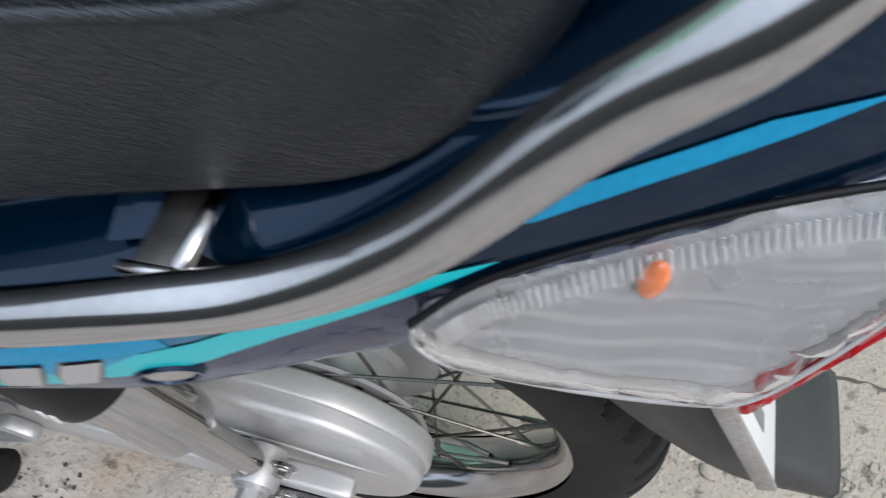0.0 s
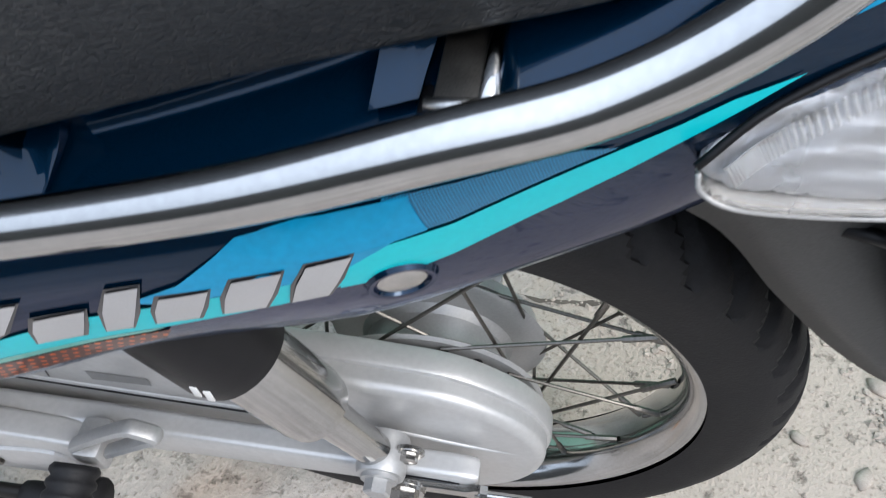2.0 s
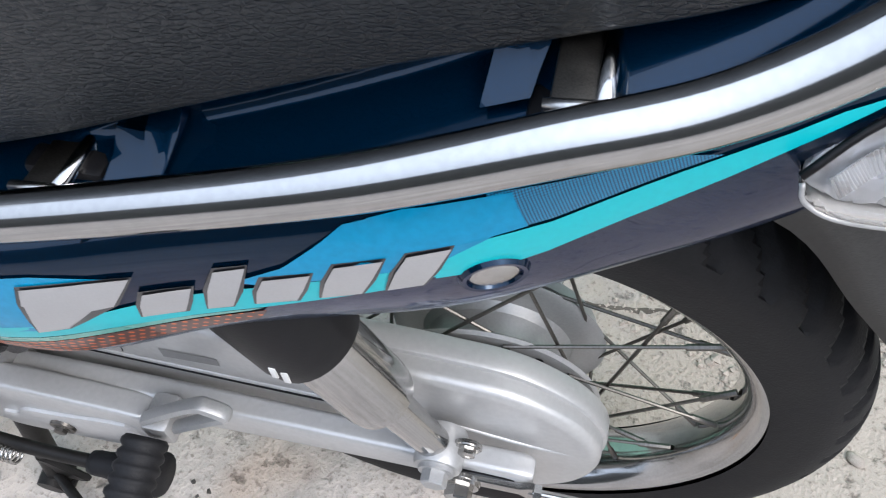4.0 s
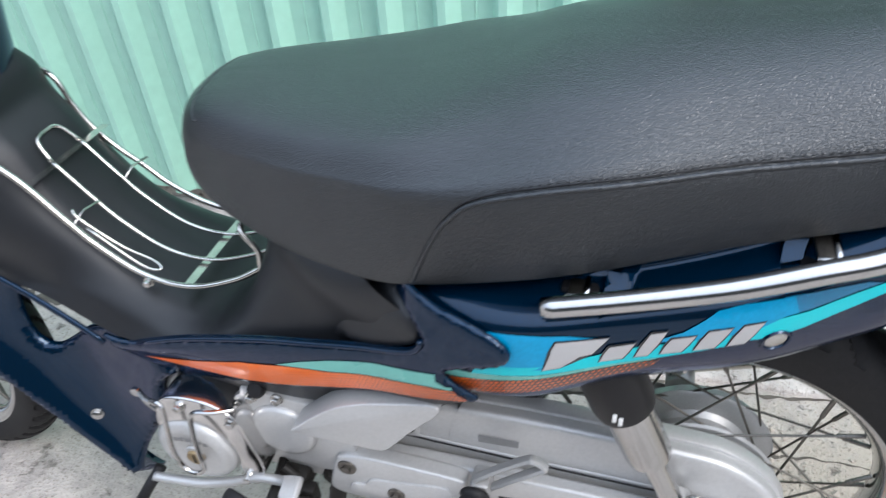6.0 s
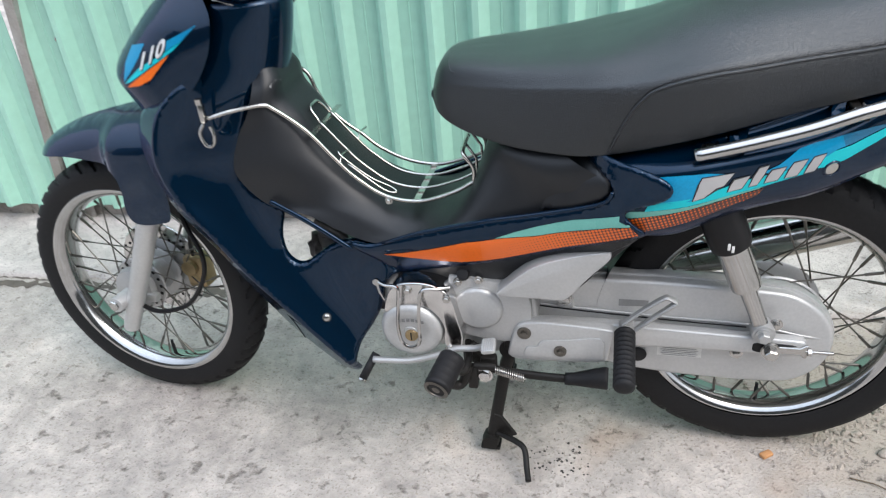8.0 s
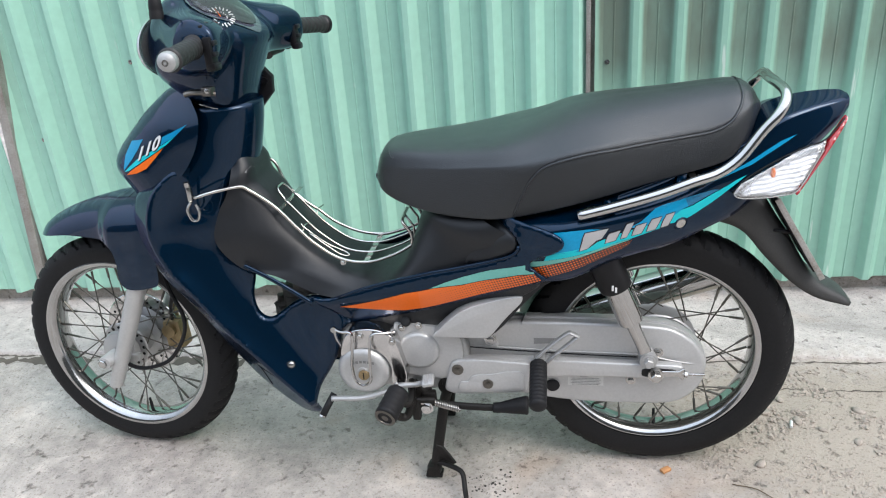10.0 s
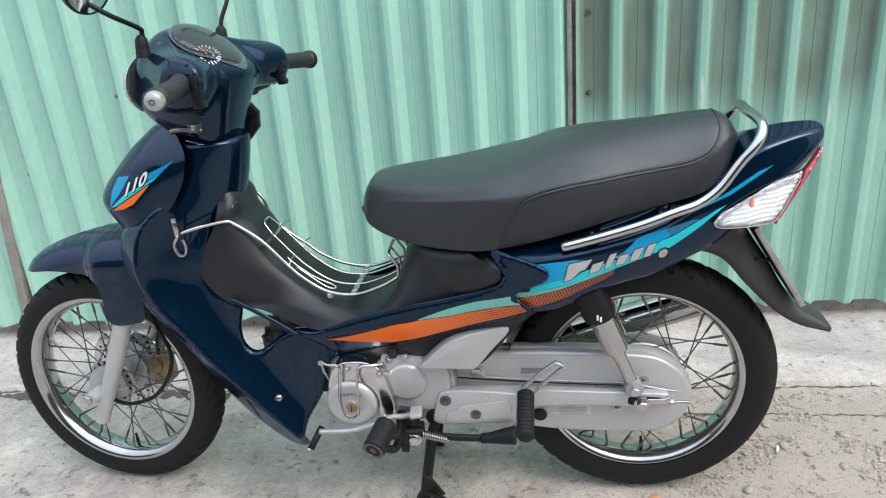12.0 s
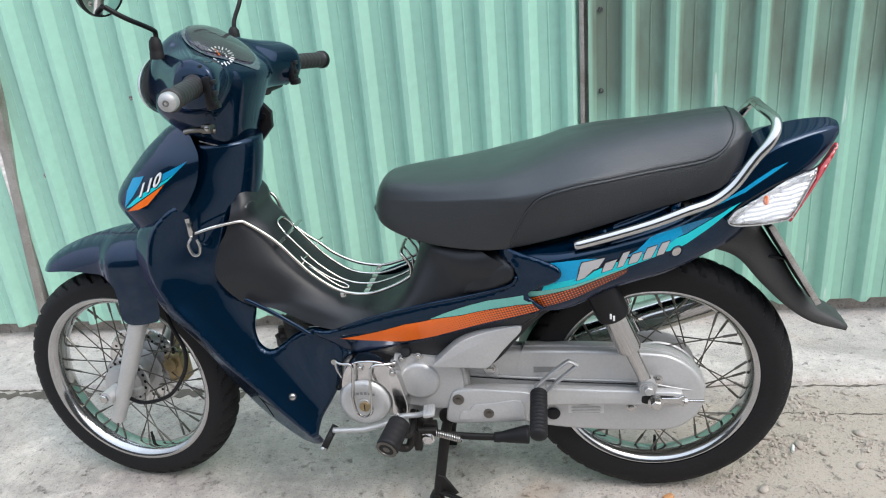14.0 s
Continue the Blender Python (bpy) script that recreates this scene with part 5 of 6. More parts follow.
rows_s = []
for i in range(64):
    x = 0.0355 + (0.789 - 0.0355) * (0.5 - 0.5 * math.cos(math.pi * i / 63))
    zb, zt, zp, w, wp, tw = seat_ring(x)
    c = ease(x, 0.30, 0.42)
    a1, a2, a3 = 0.965 + (0.885 - 0.965) * c, tw * 1.06 + (0.655 - tw * 1.06) * c, tw * 0.72 + (0.40 - tw * 0.72) * c
    prof = [(0, 0, zb + 0.012), (0, -w * 0.8, zb + 0.008), (0, -w * 0.97, zb + 0.001), (0, -w, zb + 0.008), (0, -(w + wp) / 2 - 0.002, (zb * 0.55 + zp * 0.45)), (0, -wp, zp), (0, -wp * a1, zp + (zt - zp) * (0.28 + 0.04 * c)), (0, -wp * a2, zp + (zt - zp) * 0.72), (0, -wp * a3, zp + (zt - zp) * 0.93), (0, -wp * 0.18, zt), (0, 0, zt)]
    line = [Vector((x, q.y, q.z)) for q in spline(prof, 4)]
    rows_s.append(line + [Vector((q.x, -q.y, q.z)) for q in reversed(line[1:-1])])
seat = part("seat", skin(rows_s, True, True), LEATHER, bike, "black grained leather double seat", sharp=70)


def seat_side(x, dz=0.0):
    zb, zt, zp, w, wp, tw = seat_ring(x)
    return Vector((x, -wp - 0.0006, zp + dz))


SEAT = tree_of(seat)


def on_seat(x, z, lift=0.0006):
    h = SEAT.ray_cast(Vector((x, -1, z)), Vector((0, 1, 0)))
    return h[0] + (h[1] if h[1].y < 0 else -h[1]) * lift if h[0] else None


pipe_xz = spline([(0.330, 0.682, 0), (0.340, 0.706, 0), (0.352, 0.732, 0), (0.368, 0.758, 0), (0.395, 0.780, 0), (0.46, 0.796, 0), (0.546, 0.804, 0), (0.63, 0.811, 0), (0.69, 0.818, 0), (0.722, 0.831, 0), (0.742, 0.853, 0), (0.750, 0.870, 0), (0.751, 0.880, 0)], 8)
line = [p for p in (on_seat(q.x, q.y) for q in pipe_xz) if p]
line += [Vector((0.751, -0.03, 0.8885)), Vector((0.752, 0, 0.8915))]
piping = part("piping", tube(line, 0.0024, 8), LEATHER, seat, "raised black piping", sharp=60)
part("piping", tube([Vector((q.x, -q.y, q.z)) for q in line], 0.0019, 8), LEATHER, seat)
groove = [p for p in (on_seat(q.x, q.y + 0.0042, -0.0001) for q in pipe_xz[20:]) if p]
part("seam_groove", tube(groove, 0.0009, 6), BLACK, seat)
stitch_src = [p for p in (on_seat(q.x, q.y + 0.0062, 0.0004) for q in spline([tuple(v) for v in [(q.x, q.y, 0) for q in pipe_xz[34:72]]], 4)) if p]
st = []
acc = 0.0
for a, b in zip(stitch_src, stitch_src[1:]):
    acc += (b - a).length
    if acc > 0.0052:
        d = (b - a).normalized()
        st.append(tube([a - d * 0.0016, a, a + d * 0.0016], [0.0002, 0.0006, 0.0002], 5))
        acc = 0.0
if st:
    part("stitching", join(*st), BLACK, seat)
arc = []
for k in range(17):
    a = -1 + k / 8
    y = -0.078 * math.sin(a * math.pi / 2)
    x = 0.067 + 0.018 * abs(a) ** 2.2
    h = SEAT.ray_cast(Vector((x, y, 1.2)), Vector((0, 0, -1)))
    if h[0]:
        arc.append(h[0] + h[1] * 0.0004)
if len(arc) > 4:
    part("front_seam", tube(arc, 0.0014, 6), LEATHER, seat)

# ---- handlebar, in the straight-ahead position, then steered ----
loops = {
    0.0: [(-0.240, 0.872), (-0.210, 0.940), (-0.190, 0.990), (-0.184, 1.014), (-0.196, 1.036), (-0.256, 1.080), (-0.314, 1.114), (-0.350, 1.104), (-0.392, 1.062), (-0.412, 1.005), (-0.400, 0.950), (-0.368, 0.915), (-0.315, 0.882)],
    0.055: [(-0.247, 0.880), (-0.217, 0.942), (-0.196, 0.992), (-0.190, 1.016), (-0.202, 1.037), (-0.258, 1.078), (-0.312, 1.110), (-0.348, 1.100), (-0.388, 1.058), (-0.407, 1.003), (-0.395, 0.950), (-0.364, 0.918), (-0.318, 0.890)],
    0.090: [(-0.268, 0.920), (-0.238, 0.955), (-0.210, 0.996), (-0.202, 1.020), (-0.214, 1.042), (-0.260, 1.072), (-0.302, 1.098), (-0.340, 1.088), (-0.374, 1.050), (-0.388, 1.003), (-0.376, 0.960), (-0.345, 0.938), (-0.305, 0.922)],
    0.125: [(-0.262, 0.966), (-0.232, 0.972), (-0.205, 0.995), (-0.192, 1.024), (-0.200, 1.050), (-0.236, 1.070), (-0.272, 1.081), (-0.306, 1.073), (-0.332, 1.046), (-0.338, 1.010), (-0.330, 0.985), (-0.308, 0.970), (-0.285, 0.965)],
    0.185: [(-0.235, 0.972), (-0.205, 0.974), (-0.184, 0.990), (-0.176, 1.018), (-0.182, 1.046), (-0.206, 1.062), (-0.228, 1.067), (-0.250, 1.060), (-0.266, 1.040), (-0.270, 1.012), (-0.266, 0.990), (-0.256, 0.978), (-0.245, 0.973)],
    0.200: [(-0.230, 0.986), (-0.208, 0.988), (-0.194, 1.000), (-0.188, 1.018), (-0.192, 1.036), (-0.208, 1.048), (-0.226, 1.052), (-0.242, 1.046), (-0.252, 1.034), (-0.255, 1.014), (-0.252, 1.000), (-0.246, 0.991), (-0.238, 0.987)]}
ys = sorted(loops)
full = [(-y, loops[y]) for y in reversed(ys[1:])] + [(y, loops[y]) for y in ys]
cols = [spline([(lp[c][0], y, lp[c][1]) for y, lp in full], 6) for c in range(13)]
rows = [spline([cols[c][i] for c in range(13)], 3, True) for i in range(len(cols[0]))]
cover = part("handlebar_cover", skin(rows, True, True), NAVY, bike, "navy blue handlebar cover", sharp=55, move=STEER)
bmc = skin(rows, True, True)
HCOV = BVHTree.FromBMesh(bmc)
bmc.free()


def on_cover(x, y, lift):
    h = HCOV.ray_cast(Vector((x, y, 1.4)), Vector((0, 0, -1)))
    return h[0] + Vector((0, 0, lift)) if h[0] else Vector((x, y, 1.08))


# speedometer: dark dial, white marks, needle, domed glass in a grey surround
def dial_patch(rx, ry, lift, dome=0.0, cx=-0.256):
    rows_d = []
    for k in range(9):
        u = k / 8
        rows_d.append([on_cover(cx + rx * u * math.cos(a) * (1.0 + 0.18 * math.cos(2 * a)), ry * u * math.sin(a) * (1 - 0.25 * math.cos(a)), lift + dome * (1 - u * u)) for a in [j * math.tau / 40 for j in range(40)]])
    bm_d = skin(rows_d, True)
    bmesh.ops.remove_doubles(bm_d, verts=bm_d.verts, dist=1e-5)
    bmesh.ops.recalc_face_normals(bm_d, faces=bm_d.faces)
    return bm_d


DIAL_GREY = material("smoked_surround", (0.05, 0.055, 0.075), 0.18, 0.0, 1.0, 0.03)
speedo = part("speedometer", dial_patch(0.060, 0.092, 0.002), DIAL_GREY, bike, "speedometer under a clear domed glass", move=STEER)
part("dial", dial_patch(0.050, 0.078, 0.0035), material("dial_face", (0.035, 0.037, 0.042), 0.5), speedo, move=STEER)
marks = []
for k in range(17):
    a = radians(-70 + 16 * k)
    r0 = 0.80 + 0.10 * (k % 3)
    p0 = on_cover(-0.229 + 0.017 * r0 * math.cos(a), -0.066 + 0.033 * r0 * math.sin(a), 0.0050)
    p1 = on_cover(-0.229 + 0.021 * math.cos(a), -0.066 + 0.039 * math.sin(a), 0.0050)
    marks.append(tube([p0, p1], 0.0013, 5))
for k in range(7):
    a = radians(40 + 22 * k)
    q0 = on_cover(-0.229 + 0.009 * math.cos(a), -0.066 + 0.016 * math.sin(a), 0.0050)
    q1 = on_cover(-0.229 + 0.011 * math.cos(a), -0.066 + 0.019 * math.sin(a), 0.0050)
    marks.append(tube([q0, q1], 0.0011, 5))
part("dial_marks", join(*marks), WHITE, speedo, "white dial marks", move=STEER)
part("needle", tube([on_cover(-0.229, -0.066, 0.006), on_cover(-0.245, -0.056, 0.006)], [0.0011, 0.0005], 5), ORANGE, speedo, move=STEER)
part("glass", dial_patch(0.053, 0.083, 0.0065, 0.006), DIAL_GLASS, speedo, move=STEER).visible_shadow = False
part("headlight", join(*[skin([[(-0.396 - 0.030 * math.cos(b), 0.108 * math.sin(b) * math.cos(a), 1.005 + 0.066 * math.sin(b) * math.sin(a) + 0.02 * math.cos(b) * 0) for a in [j * math.tau / 32 for j in range(32)]] for b in [0.02 + k * 1.56 / 10 for k in range(11)]], True)]), material("headlight_glass", (0.55, 0.56, 0.58), 0.08, 0.6, 1.0), bike, "clear headlight at the front of the handlebar cover", move=STEER)

GRIP = material("grip_rubber", (0.020, 0.020, 0.020), 0.55, bump=0.2, bump_scale=600, var=0.25)
for s in (-1, 1):
    p0, p1 = Vector((-0.214, s * 0.198, 1.018)), Vector((-0.184, s * 0.325, 1.010))
    d = (p1 - p0)
    n = 36
    pts = [p0 + d * (k / n) for k in range(n + 1)]
    rad = [0.0185 - (0.0018 if (k % 4 == 2 and 3 < k < n - 4) else 0) + (0.004 if k < 2 else 0) + (0.0025 if k == n - 1 else 0) for k in range(n + 1)]
    grip = part("grip", tube(pts, rad, 22), GRIP, bike, "black ribbed rubber handgrip", sharp=60, move=STEER)
    if s < 0:
        part("end_cap", lathe([(0.0150, -0.004), (0.0165, 0.0), (0.0172, 0.008), (0.0155, 0.015), (0.0095, 0.0195), (0, 0.0205)], p1, d, 26), ALU, grip, "grey metal end cap", move=STEER)
        part("cap_screw", lathe([(0.0056, 0.0198), (0.0056, 0.0212), (0.003, 0.0212), (0.0025, 0.0200), (0, 0.0200)], p1, d, 16), STEEL, grip, move=STEER)
    else:
        part("end_cap", lathe([(0.017, -0.004), (0.0215, 0.0), (0.0215, 0.008), (0.018, 0.011), (0, 0.012)], p1, d, 26), BLACK, grip, move=STEER)
    sy, sz = (-0.191, 1.004) if s < 0 else (0.166, 1.000)
    sw = part("switch_box", join(box((-0.188, sy, sz), (0.016, 0.024, 0.062 if s < 0 else 0.046), 0.004), box((-0.184, sy, sz - 0.022), (0.018, 0.026, 0.014), 0.004)), BLACK, bike, "black switch housing", move=STEER)
    for z in (0.020, 0.0, -0.021):
        part("switch", box((-0.178, sy, sz + z), (0.008, 0.014, 0.009), 0.002), GREY_PLASTIC, sw, move=STEER)
part("lever", tube(spline([(-0.235, 0.12, 0.962), (-0.262, 0.15, 0.958), (-0.262, 0.20, 0.962), (-0.245, 0.30, 0.972)], 5), 0.0065, 10, 1.6), STAND_BLACK, bike, "cast lever under the handlebar cover", move=STEER)
holder = part("lever", tube(spline([(-0.240, -0.112, 0.921), (-0.262, -0.125, 0.925), (-0.280, -0.134, 0.926), (-0.292, -0.138, 0.923)], 5), 0.0062, 10, 1.6), SPOKE_STEEL, bike, "bare metal lever under the handlebar cover", move=STEER)
part("lever_clamp", box((-0.250, -0.120, 0.926), (0.022, 0.020, 0.018), 0.003), SPOKE_STEEL, holder, move=STEER)
part("lever_screw", bolt((-0.246, -0.131, 0.928), 0.0045, 0.004), STEEL, holder, move=STEER)
dip = part("dip_switch", box((-0.206, -0.178, 1.0515), (0.024, 0.036, 0.009), 0.004), BLACK, bike, "black dip switch on the cover", move=STEER)
for x, y in ((-0.212, -0.184), (-0.200, -0.172)):
    part("switch", box((x, y, 1.0565), (0.007, 0.011, 0.006), 0.002), SPOKE_STEEL, dip, move=STEER)

MIRROR_GLASS = material("mirror_glass", (0.85, 0.86, 0.86), 0.02, 1.0, var=0.02)
for s in (-1, 1):
    by = s * 0.128
    stem = part("mirror", tube(spline([(-0.326, by, 1.080), (-0.322, by, 1.112), (-0.320, by * 1.06, 1.120), (-0.322, by * 1.30, 1.132), (-0.326, by * 1.52, 1.143), (-0.338, by * 1.64, 1.155), (-0.352, by * 1.72, 1.168)] if s < 0 else [(-0.300, by, 1.075), (-0.297, by, 1.105), (-0.295, by * 1.05, 1.125), (-0.285, by * 1.2, 1.165), (-0.30, by * 1.4, 1.20), (-0.32, by * 1.5, 1.235)], 6), 0.0048, 10), BLACK, bike, "black rear-view mirror on a bent stem", move=STEER)
    part("boot", lathe([(0.0, 0), (0.014, 0), (0.0135, 0.012), (0.0125, 0.014), (0.0130, 0.020), (0.0115, 0.034), (0.006, 0.042), (0, 0.042)], (-0.328 if s < 0 else -0.30, by, 1.066), (0.05, 0, 1), 16), RUBBER, stem, "black rubber boot", move=STEER)
    hc = Vector((-0.352, by * 1.74, 1.190)) if s < 0 else Vector((-0.335, by * 1.62, 1.275))
    mt = STEER @ Matrix.Translation(hc) @ Matrix.Rotation(radians(12), 4, "Y")
    part("mirror_shell", lathe([(0.0, -0.026), (0.022, -0.024), (0.040, -0.014), (0.047, 0.0), (0.046, 0.004), (0.043, 0.004)], (0, 0, 0), (1, 0, 0), 36), BLACK, stem, move=mt @ Matrix.Diagonal((1, 1.28, 0.85, 1)))
    part("mirror_glass", lathe([(0.0, 0.003), (0.0435, 0.003)], (0, 0, 0), (1, 0, 0), 36), MIRROR_GLASS, stem, move=mt @ Matrix.Diagonal((1, 1.28, 0.85, 1)))
part("seam_strip", tube(spline([(-0.30, -0.081, 0.893), (-0.262, -0.068, 0.880), (-0.236, -0.045, 0.875), (-0.228, 0.0, 0.875)], 6), 0.0016, 6), STEEL, bike, move=STEER)
part("bag_hook", join(prism([(-0.245, 0.925), (-0.222, 0.940), (-0.205, 0.920), (-0.208, 0.885), (-0.250, 0.840), (-0.268, 0.835), (-0.262, 0.860)], 0.070, 0.088, 0.004), lathe([(0, 0), (0.007, 0), (0.007, 0.004), (0, 0.004)], (-0.222, 0.070, 0.912), (0, -1, 0), 16)), BLACK, bike, "black folding bag hook")

# badge on the front cowl
NOSE_TREE = tree_of(nose)
for n, m, o in (("badge_blue", BLUE, [[(-0.333, 0.862), (-0.394, 0.837), (-0.405, 0.824), (-0.404, 0.819), (-0.364, 0.838)]]), ("badge_blue", BLUE, [[(-0.482, 0.823), (-0.446, 0.830), (-0.459, 0.812), (-0.478, 0.789), (-0.506, 0.762), (-0.500, 0.795)]]),
                ("badge_orange", ORANGE, [[(-0.394, 0.8155), (-0.418, 0.793), (-0.443, 0.771), (-0.470, 0.760), (-0.500, 0.7545), (-0.488, 0.7625), (-0.426, 0.7975)]]),
                ("badge_edge", TEAL, [[(-0.365, 0.837), (-0.403, 0.818), (-0.464, 0.790), (-0.505, 0.760), (-0.488, 0.7655), (-0.424, 0.8005), (-0.386, 0.8215)]])):
    part(n, sticker(o, NOSE_TREE, 0.0008, 0.008), m, nose)


def lettering(body, o, ax, upv, size, tree, lift):
    """Words set in the built-in font and laid on a form."""
    cu = bpy.data.curves.new("words", "FONT")
    cu.body, cu.size = body, 1.0
    cu.resolution_u, cu.offset = 3, 0.030
    ob = new("words", cu)
    dg = bpy.context.evaluated_depsgraph_get()
    me = ob.evaluated_get(dg).to_mesh()
    bm_t = bmesh.new()
    bm_t.from_mesh(me)
    ob.evaluated_get(dg).to_mesh_clear()
    bpy.data.objects.remove(ob)
    bpy.data.curves.remove(cu)
    for v in bm_t.verts:
        q = Vector(o) + Vector(ax) * (v.co.x * size) + Vector(upv) * (v.co.y * size)
        v.co = (q.x, 0, q.y)
    return lay(bm_t, tree, lift, 0.02)


for dx, dz, m, l in ((0.0016, -0.0016, BLACK_STICKER, 0.0012), (0, 0, WHITE, 0.0017)):
    part("badge_number", lettering("110", (-0.469 + dx, 0.7835 + dz), (0.88, 0.45), (0.36, 0.80), 0.049, NOSE_TREE, l), m, nose)

# hook and lock ring on the leg shield
part("luggage_hook", join(box((-0.345, -0.128, 0.722), (0.010, 0.012, 0.034), 0.003), lathe([(0, 0), (0.006, 0), (0.006, 0.01), (0, 0.01)], (-0.346, -0.13, 0.738), (0, 0, 1), 12), tube(spline([(-0.344, -0.134, 0.705), (-0.352, -0.138, 0.690), (-0.346, -0.138, 0.668), (-0.334, -0.136, 0.668), (-0.329, -0.134, 0.684), (-0.334, -0.132, 0.700)], 5), 0.0034, 8)), STEEL, bike, "worn steel hook and ring")

# ---- wire luggage rack over the centre cover ----
RACK = material("worn_chrome_wire", (0.60, 0.58, 0.54), 0.22, 1.0, var=0.2, scale=40)
left_rod = spline([(-0.338, -0.128, 0.712), (-0.300, -0.114, 0.720), (-0.254, -0.090, 0.722), (-0.236, -0.082, 0.712), (-0.186, -0.078, 0.672), (-0.142, -0.078, 0.621), (-0.108, -0.078, 0.585), (-0.055, -0.078, 0.549), (0.006, -0.078, 0.541), (0.066, -0.074, 0.558), (0.103, -0.066, 0.576)], 7)
rod_end = spline([(0.103, -0.066, 0.576), (0.103, -0.063, 0.600), (0.086, -0.060, 0.626), (0.083, -0.030, 0.630), (0.083, 0.0, 0.632)], 5)
one = left_rod + rod_end[1:]
rack = part("luggage_rack", tube(one, 0.0038, 9), RACK, bike, "worn chrome wire luggage rack")
far_rod = spline([(-0.338, 0.128, 0.712), (-0.289, 0.102, 0.727), (-0.262, 0.086, 0.733), (-0.243, 0.080, 0.730), (-0.231, 0.079, 0.717), (-0.221, 0.078, 0.688), (-0.202, 0.078, 0.654), (-0.172, 0.078, 0.624), (-0.142, 0.078, 0.602), (-0.108, 0.078, 0.574), (-0.055, 0.078, 0.549), (0.006, 0.078, 0.541), (0.066, 0.074, 0.558), (0.103, 0.066, 0.576)], 7)
part("rod", tube(far_rod + [Vector((q.x, -q.y, q.z)) for q in rod_end[1:]], 0.0038, 9), RACK, rack)
for y, lift in ((-0.028, 0.002), (0.026, 0.002)):
    inner_rod = [Vector((q.x, y, q.z + lift)) for q in left_rod[29:]] + [Vector((0.102, y, 0.604)), Vector((0.085, y, 0.630))]
    part("rod", tube(inner_rod, 0.0026, 8), RACK, rack)
part("front_loop", tube(spline([left_rod[29] + Vector((0, 0.050, 0.002)), Vector((-0.196, -0.020, 0.690)), Vector((-0.199, 0.0, 0.693)), Vector((-0.196, 0.018, 0.690)), Vector((left_rod[29].x, 0.026, left_rod[29].z + 0.002))], 6), 0.0026, 8), RACK, rack)
for k in (29, 55):
    q = left_rod[k]
    part("strap", join(*[skin([[q + Vector((0.0 + dx, y, -0.0035)) for y in [-0.001 + 0.0195 * j for j in range(9)]] for dx in (-0.006, 0.006)])]), RACK, rack, "flat steel cross strap")
for k, y0, y1 in ((37, -0.078, -0.028), (37, 0.026, 0.078)):
    q = left_rod[k]
    part("tie", tube([(q.x, y0, q.z + 0.004), (q.x - 0.004, (y0 + y1) / 2, q.z + 0.008), (q.x, y1, q.z + 0.006)], 0.0017, 6), RACK, rack)
part("spring_clip", tube(spline([(-0.138, -0.066, 0.628), (-0.128, -0.070, 0.618), (-0.085, -0.066, 0.580), (-0.050, -0.062, 0.560), (-0.038, -0.068, 0.553), (-0.06, -0.073, 0.560), (-0.12, -0.073, 0.608)], 5), 0.0016, 6), RACK, rack)
part("rack_screw", bolt((-0.049, -0.082, 0.543), 0.005, 0.008), STEEL, rack)
part("cover_mark", sticker([[(-0.243, 0.748), (-0.236, 0.755), (-0.229, 0.747), (-0.236, 0.740)]], tree_of(centre), 0.0006), LABEL_GREY, centre)

# ---- engine ----
crank = prism(smooth_outline([(-0.075, 0.33), (-0.06, 0.39), (0.0, 0.415), (0.10, 0.405), (0.19, 0.39), (0.215, 0.34), (0.205, 0.27), (0.15, 0.235), (0.05, 0.24), (-0.04, 0.25)], 5), -0.105, 0.10, 0.008, 3)
engine = part("engine", crank, ALU, bike, "cast aluminium engine case")
part("generator_cover", lathe([(0.0, -0.158), (0.012, -0.158), (0.013, -0.1555), (0.036, -0.1565), (0.041, -0.158), (0.048, -0.157), (0.0555, -0.152), (0.0595, -0.142), (0.061, -0.105)], (-0.014, 0, 0.308), (0, 1, 0), 56), SILVER, engine, "round silver generator cover")
part("cover_lug", prism(smooth_outline([(-0.062, 0.345), (-0.048, 0.393), (-0.022, 0.411), (0.020, 0.413), (0.048, 0.403), (0.064, 0.386), (0.074, 0.345), (0.083, 0.297), (0.072, 0.266), (0.055, 0.257), (0.047, 0.285), (0.048, 0.320), (0.030, 0.352), (0.0, 0.366), (-0.035, 0.358)], 4), -0.150, -0.10, 0.010, 3), POLISHED, engine, "polished cover shoulder")
part("sprocket_cover", lathe([(0.0, -0.126), (0.036, -0.126), (0.042, -0.124), (0.046, -0.118), (0.047, -0.10)], (0.108, 0, 0.345), (0, 1, 0), 48), SILVER, engine, "round silver sprocket cover")
part("cover_plate", prism(smooth_outline([(0.055, 0.405), (0.075, 0.41), (0.13, 0.405), (0.185, 0.392), (0.205, 0.36), (0.20, 0.30), (0.17, 0.27), (0.10, 0.275), (0.068, 0.29), (0.055, 0.34)], 4), -0.116, -0.09, 0.005, 2), SILVER, engine, "silver crankcase cover")
part("timing_plug", lathe([(0, -0.162), (0.0115, -0.1615), (0.0125, -0.159), (0.0125, -0.150)], (-0.012, 0, 0.303), (0, 1, 0), 28), GOLD, engine, "brass-coloured timing plug")
part("plug_slot", box((-0.012, -0.1622, 0.303), (0.0022, 0.0010, 0.016), 0), BLACK, engine)
part("cover_print", join(*[box((-0.034 + 0.0088 * k, -0.1572, 0.336 - 0.00045 * (k - 2.5) ** 2), (0.0062, 0.0010, 0.0060), 0) for k in range(6)]), LABEL_GREY, engine)
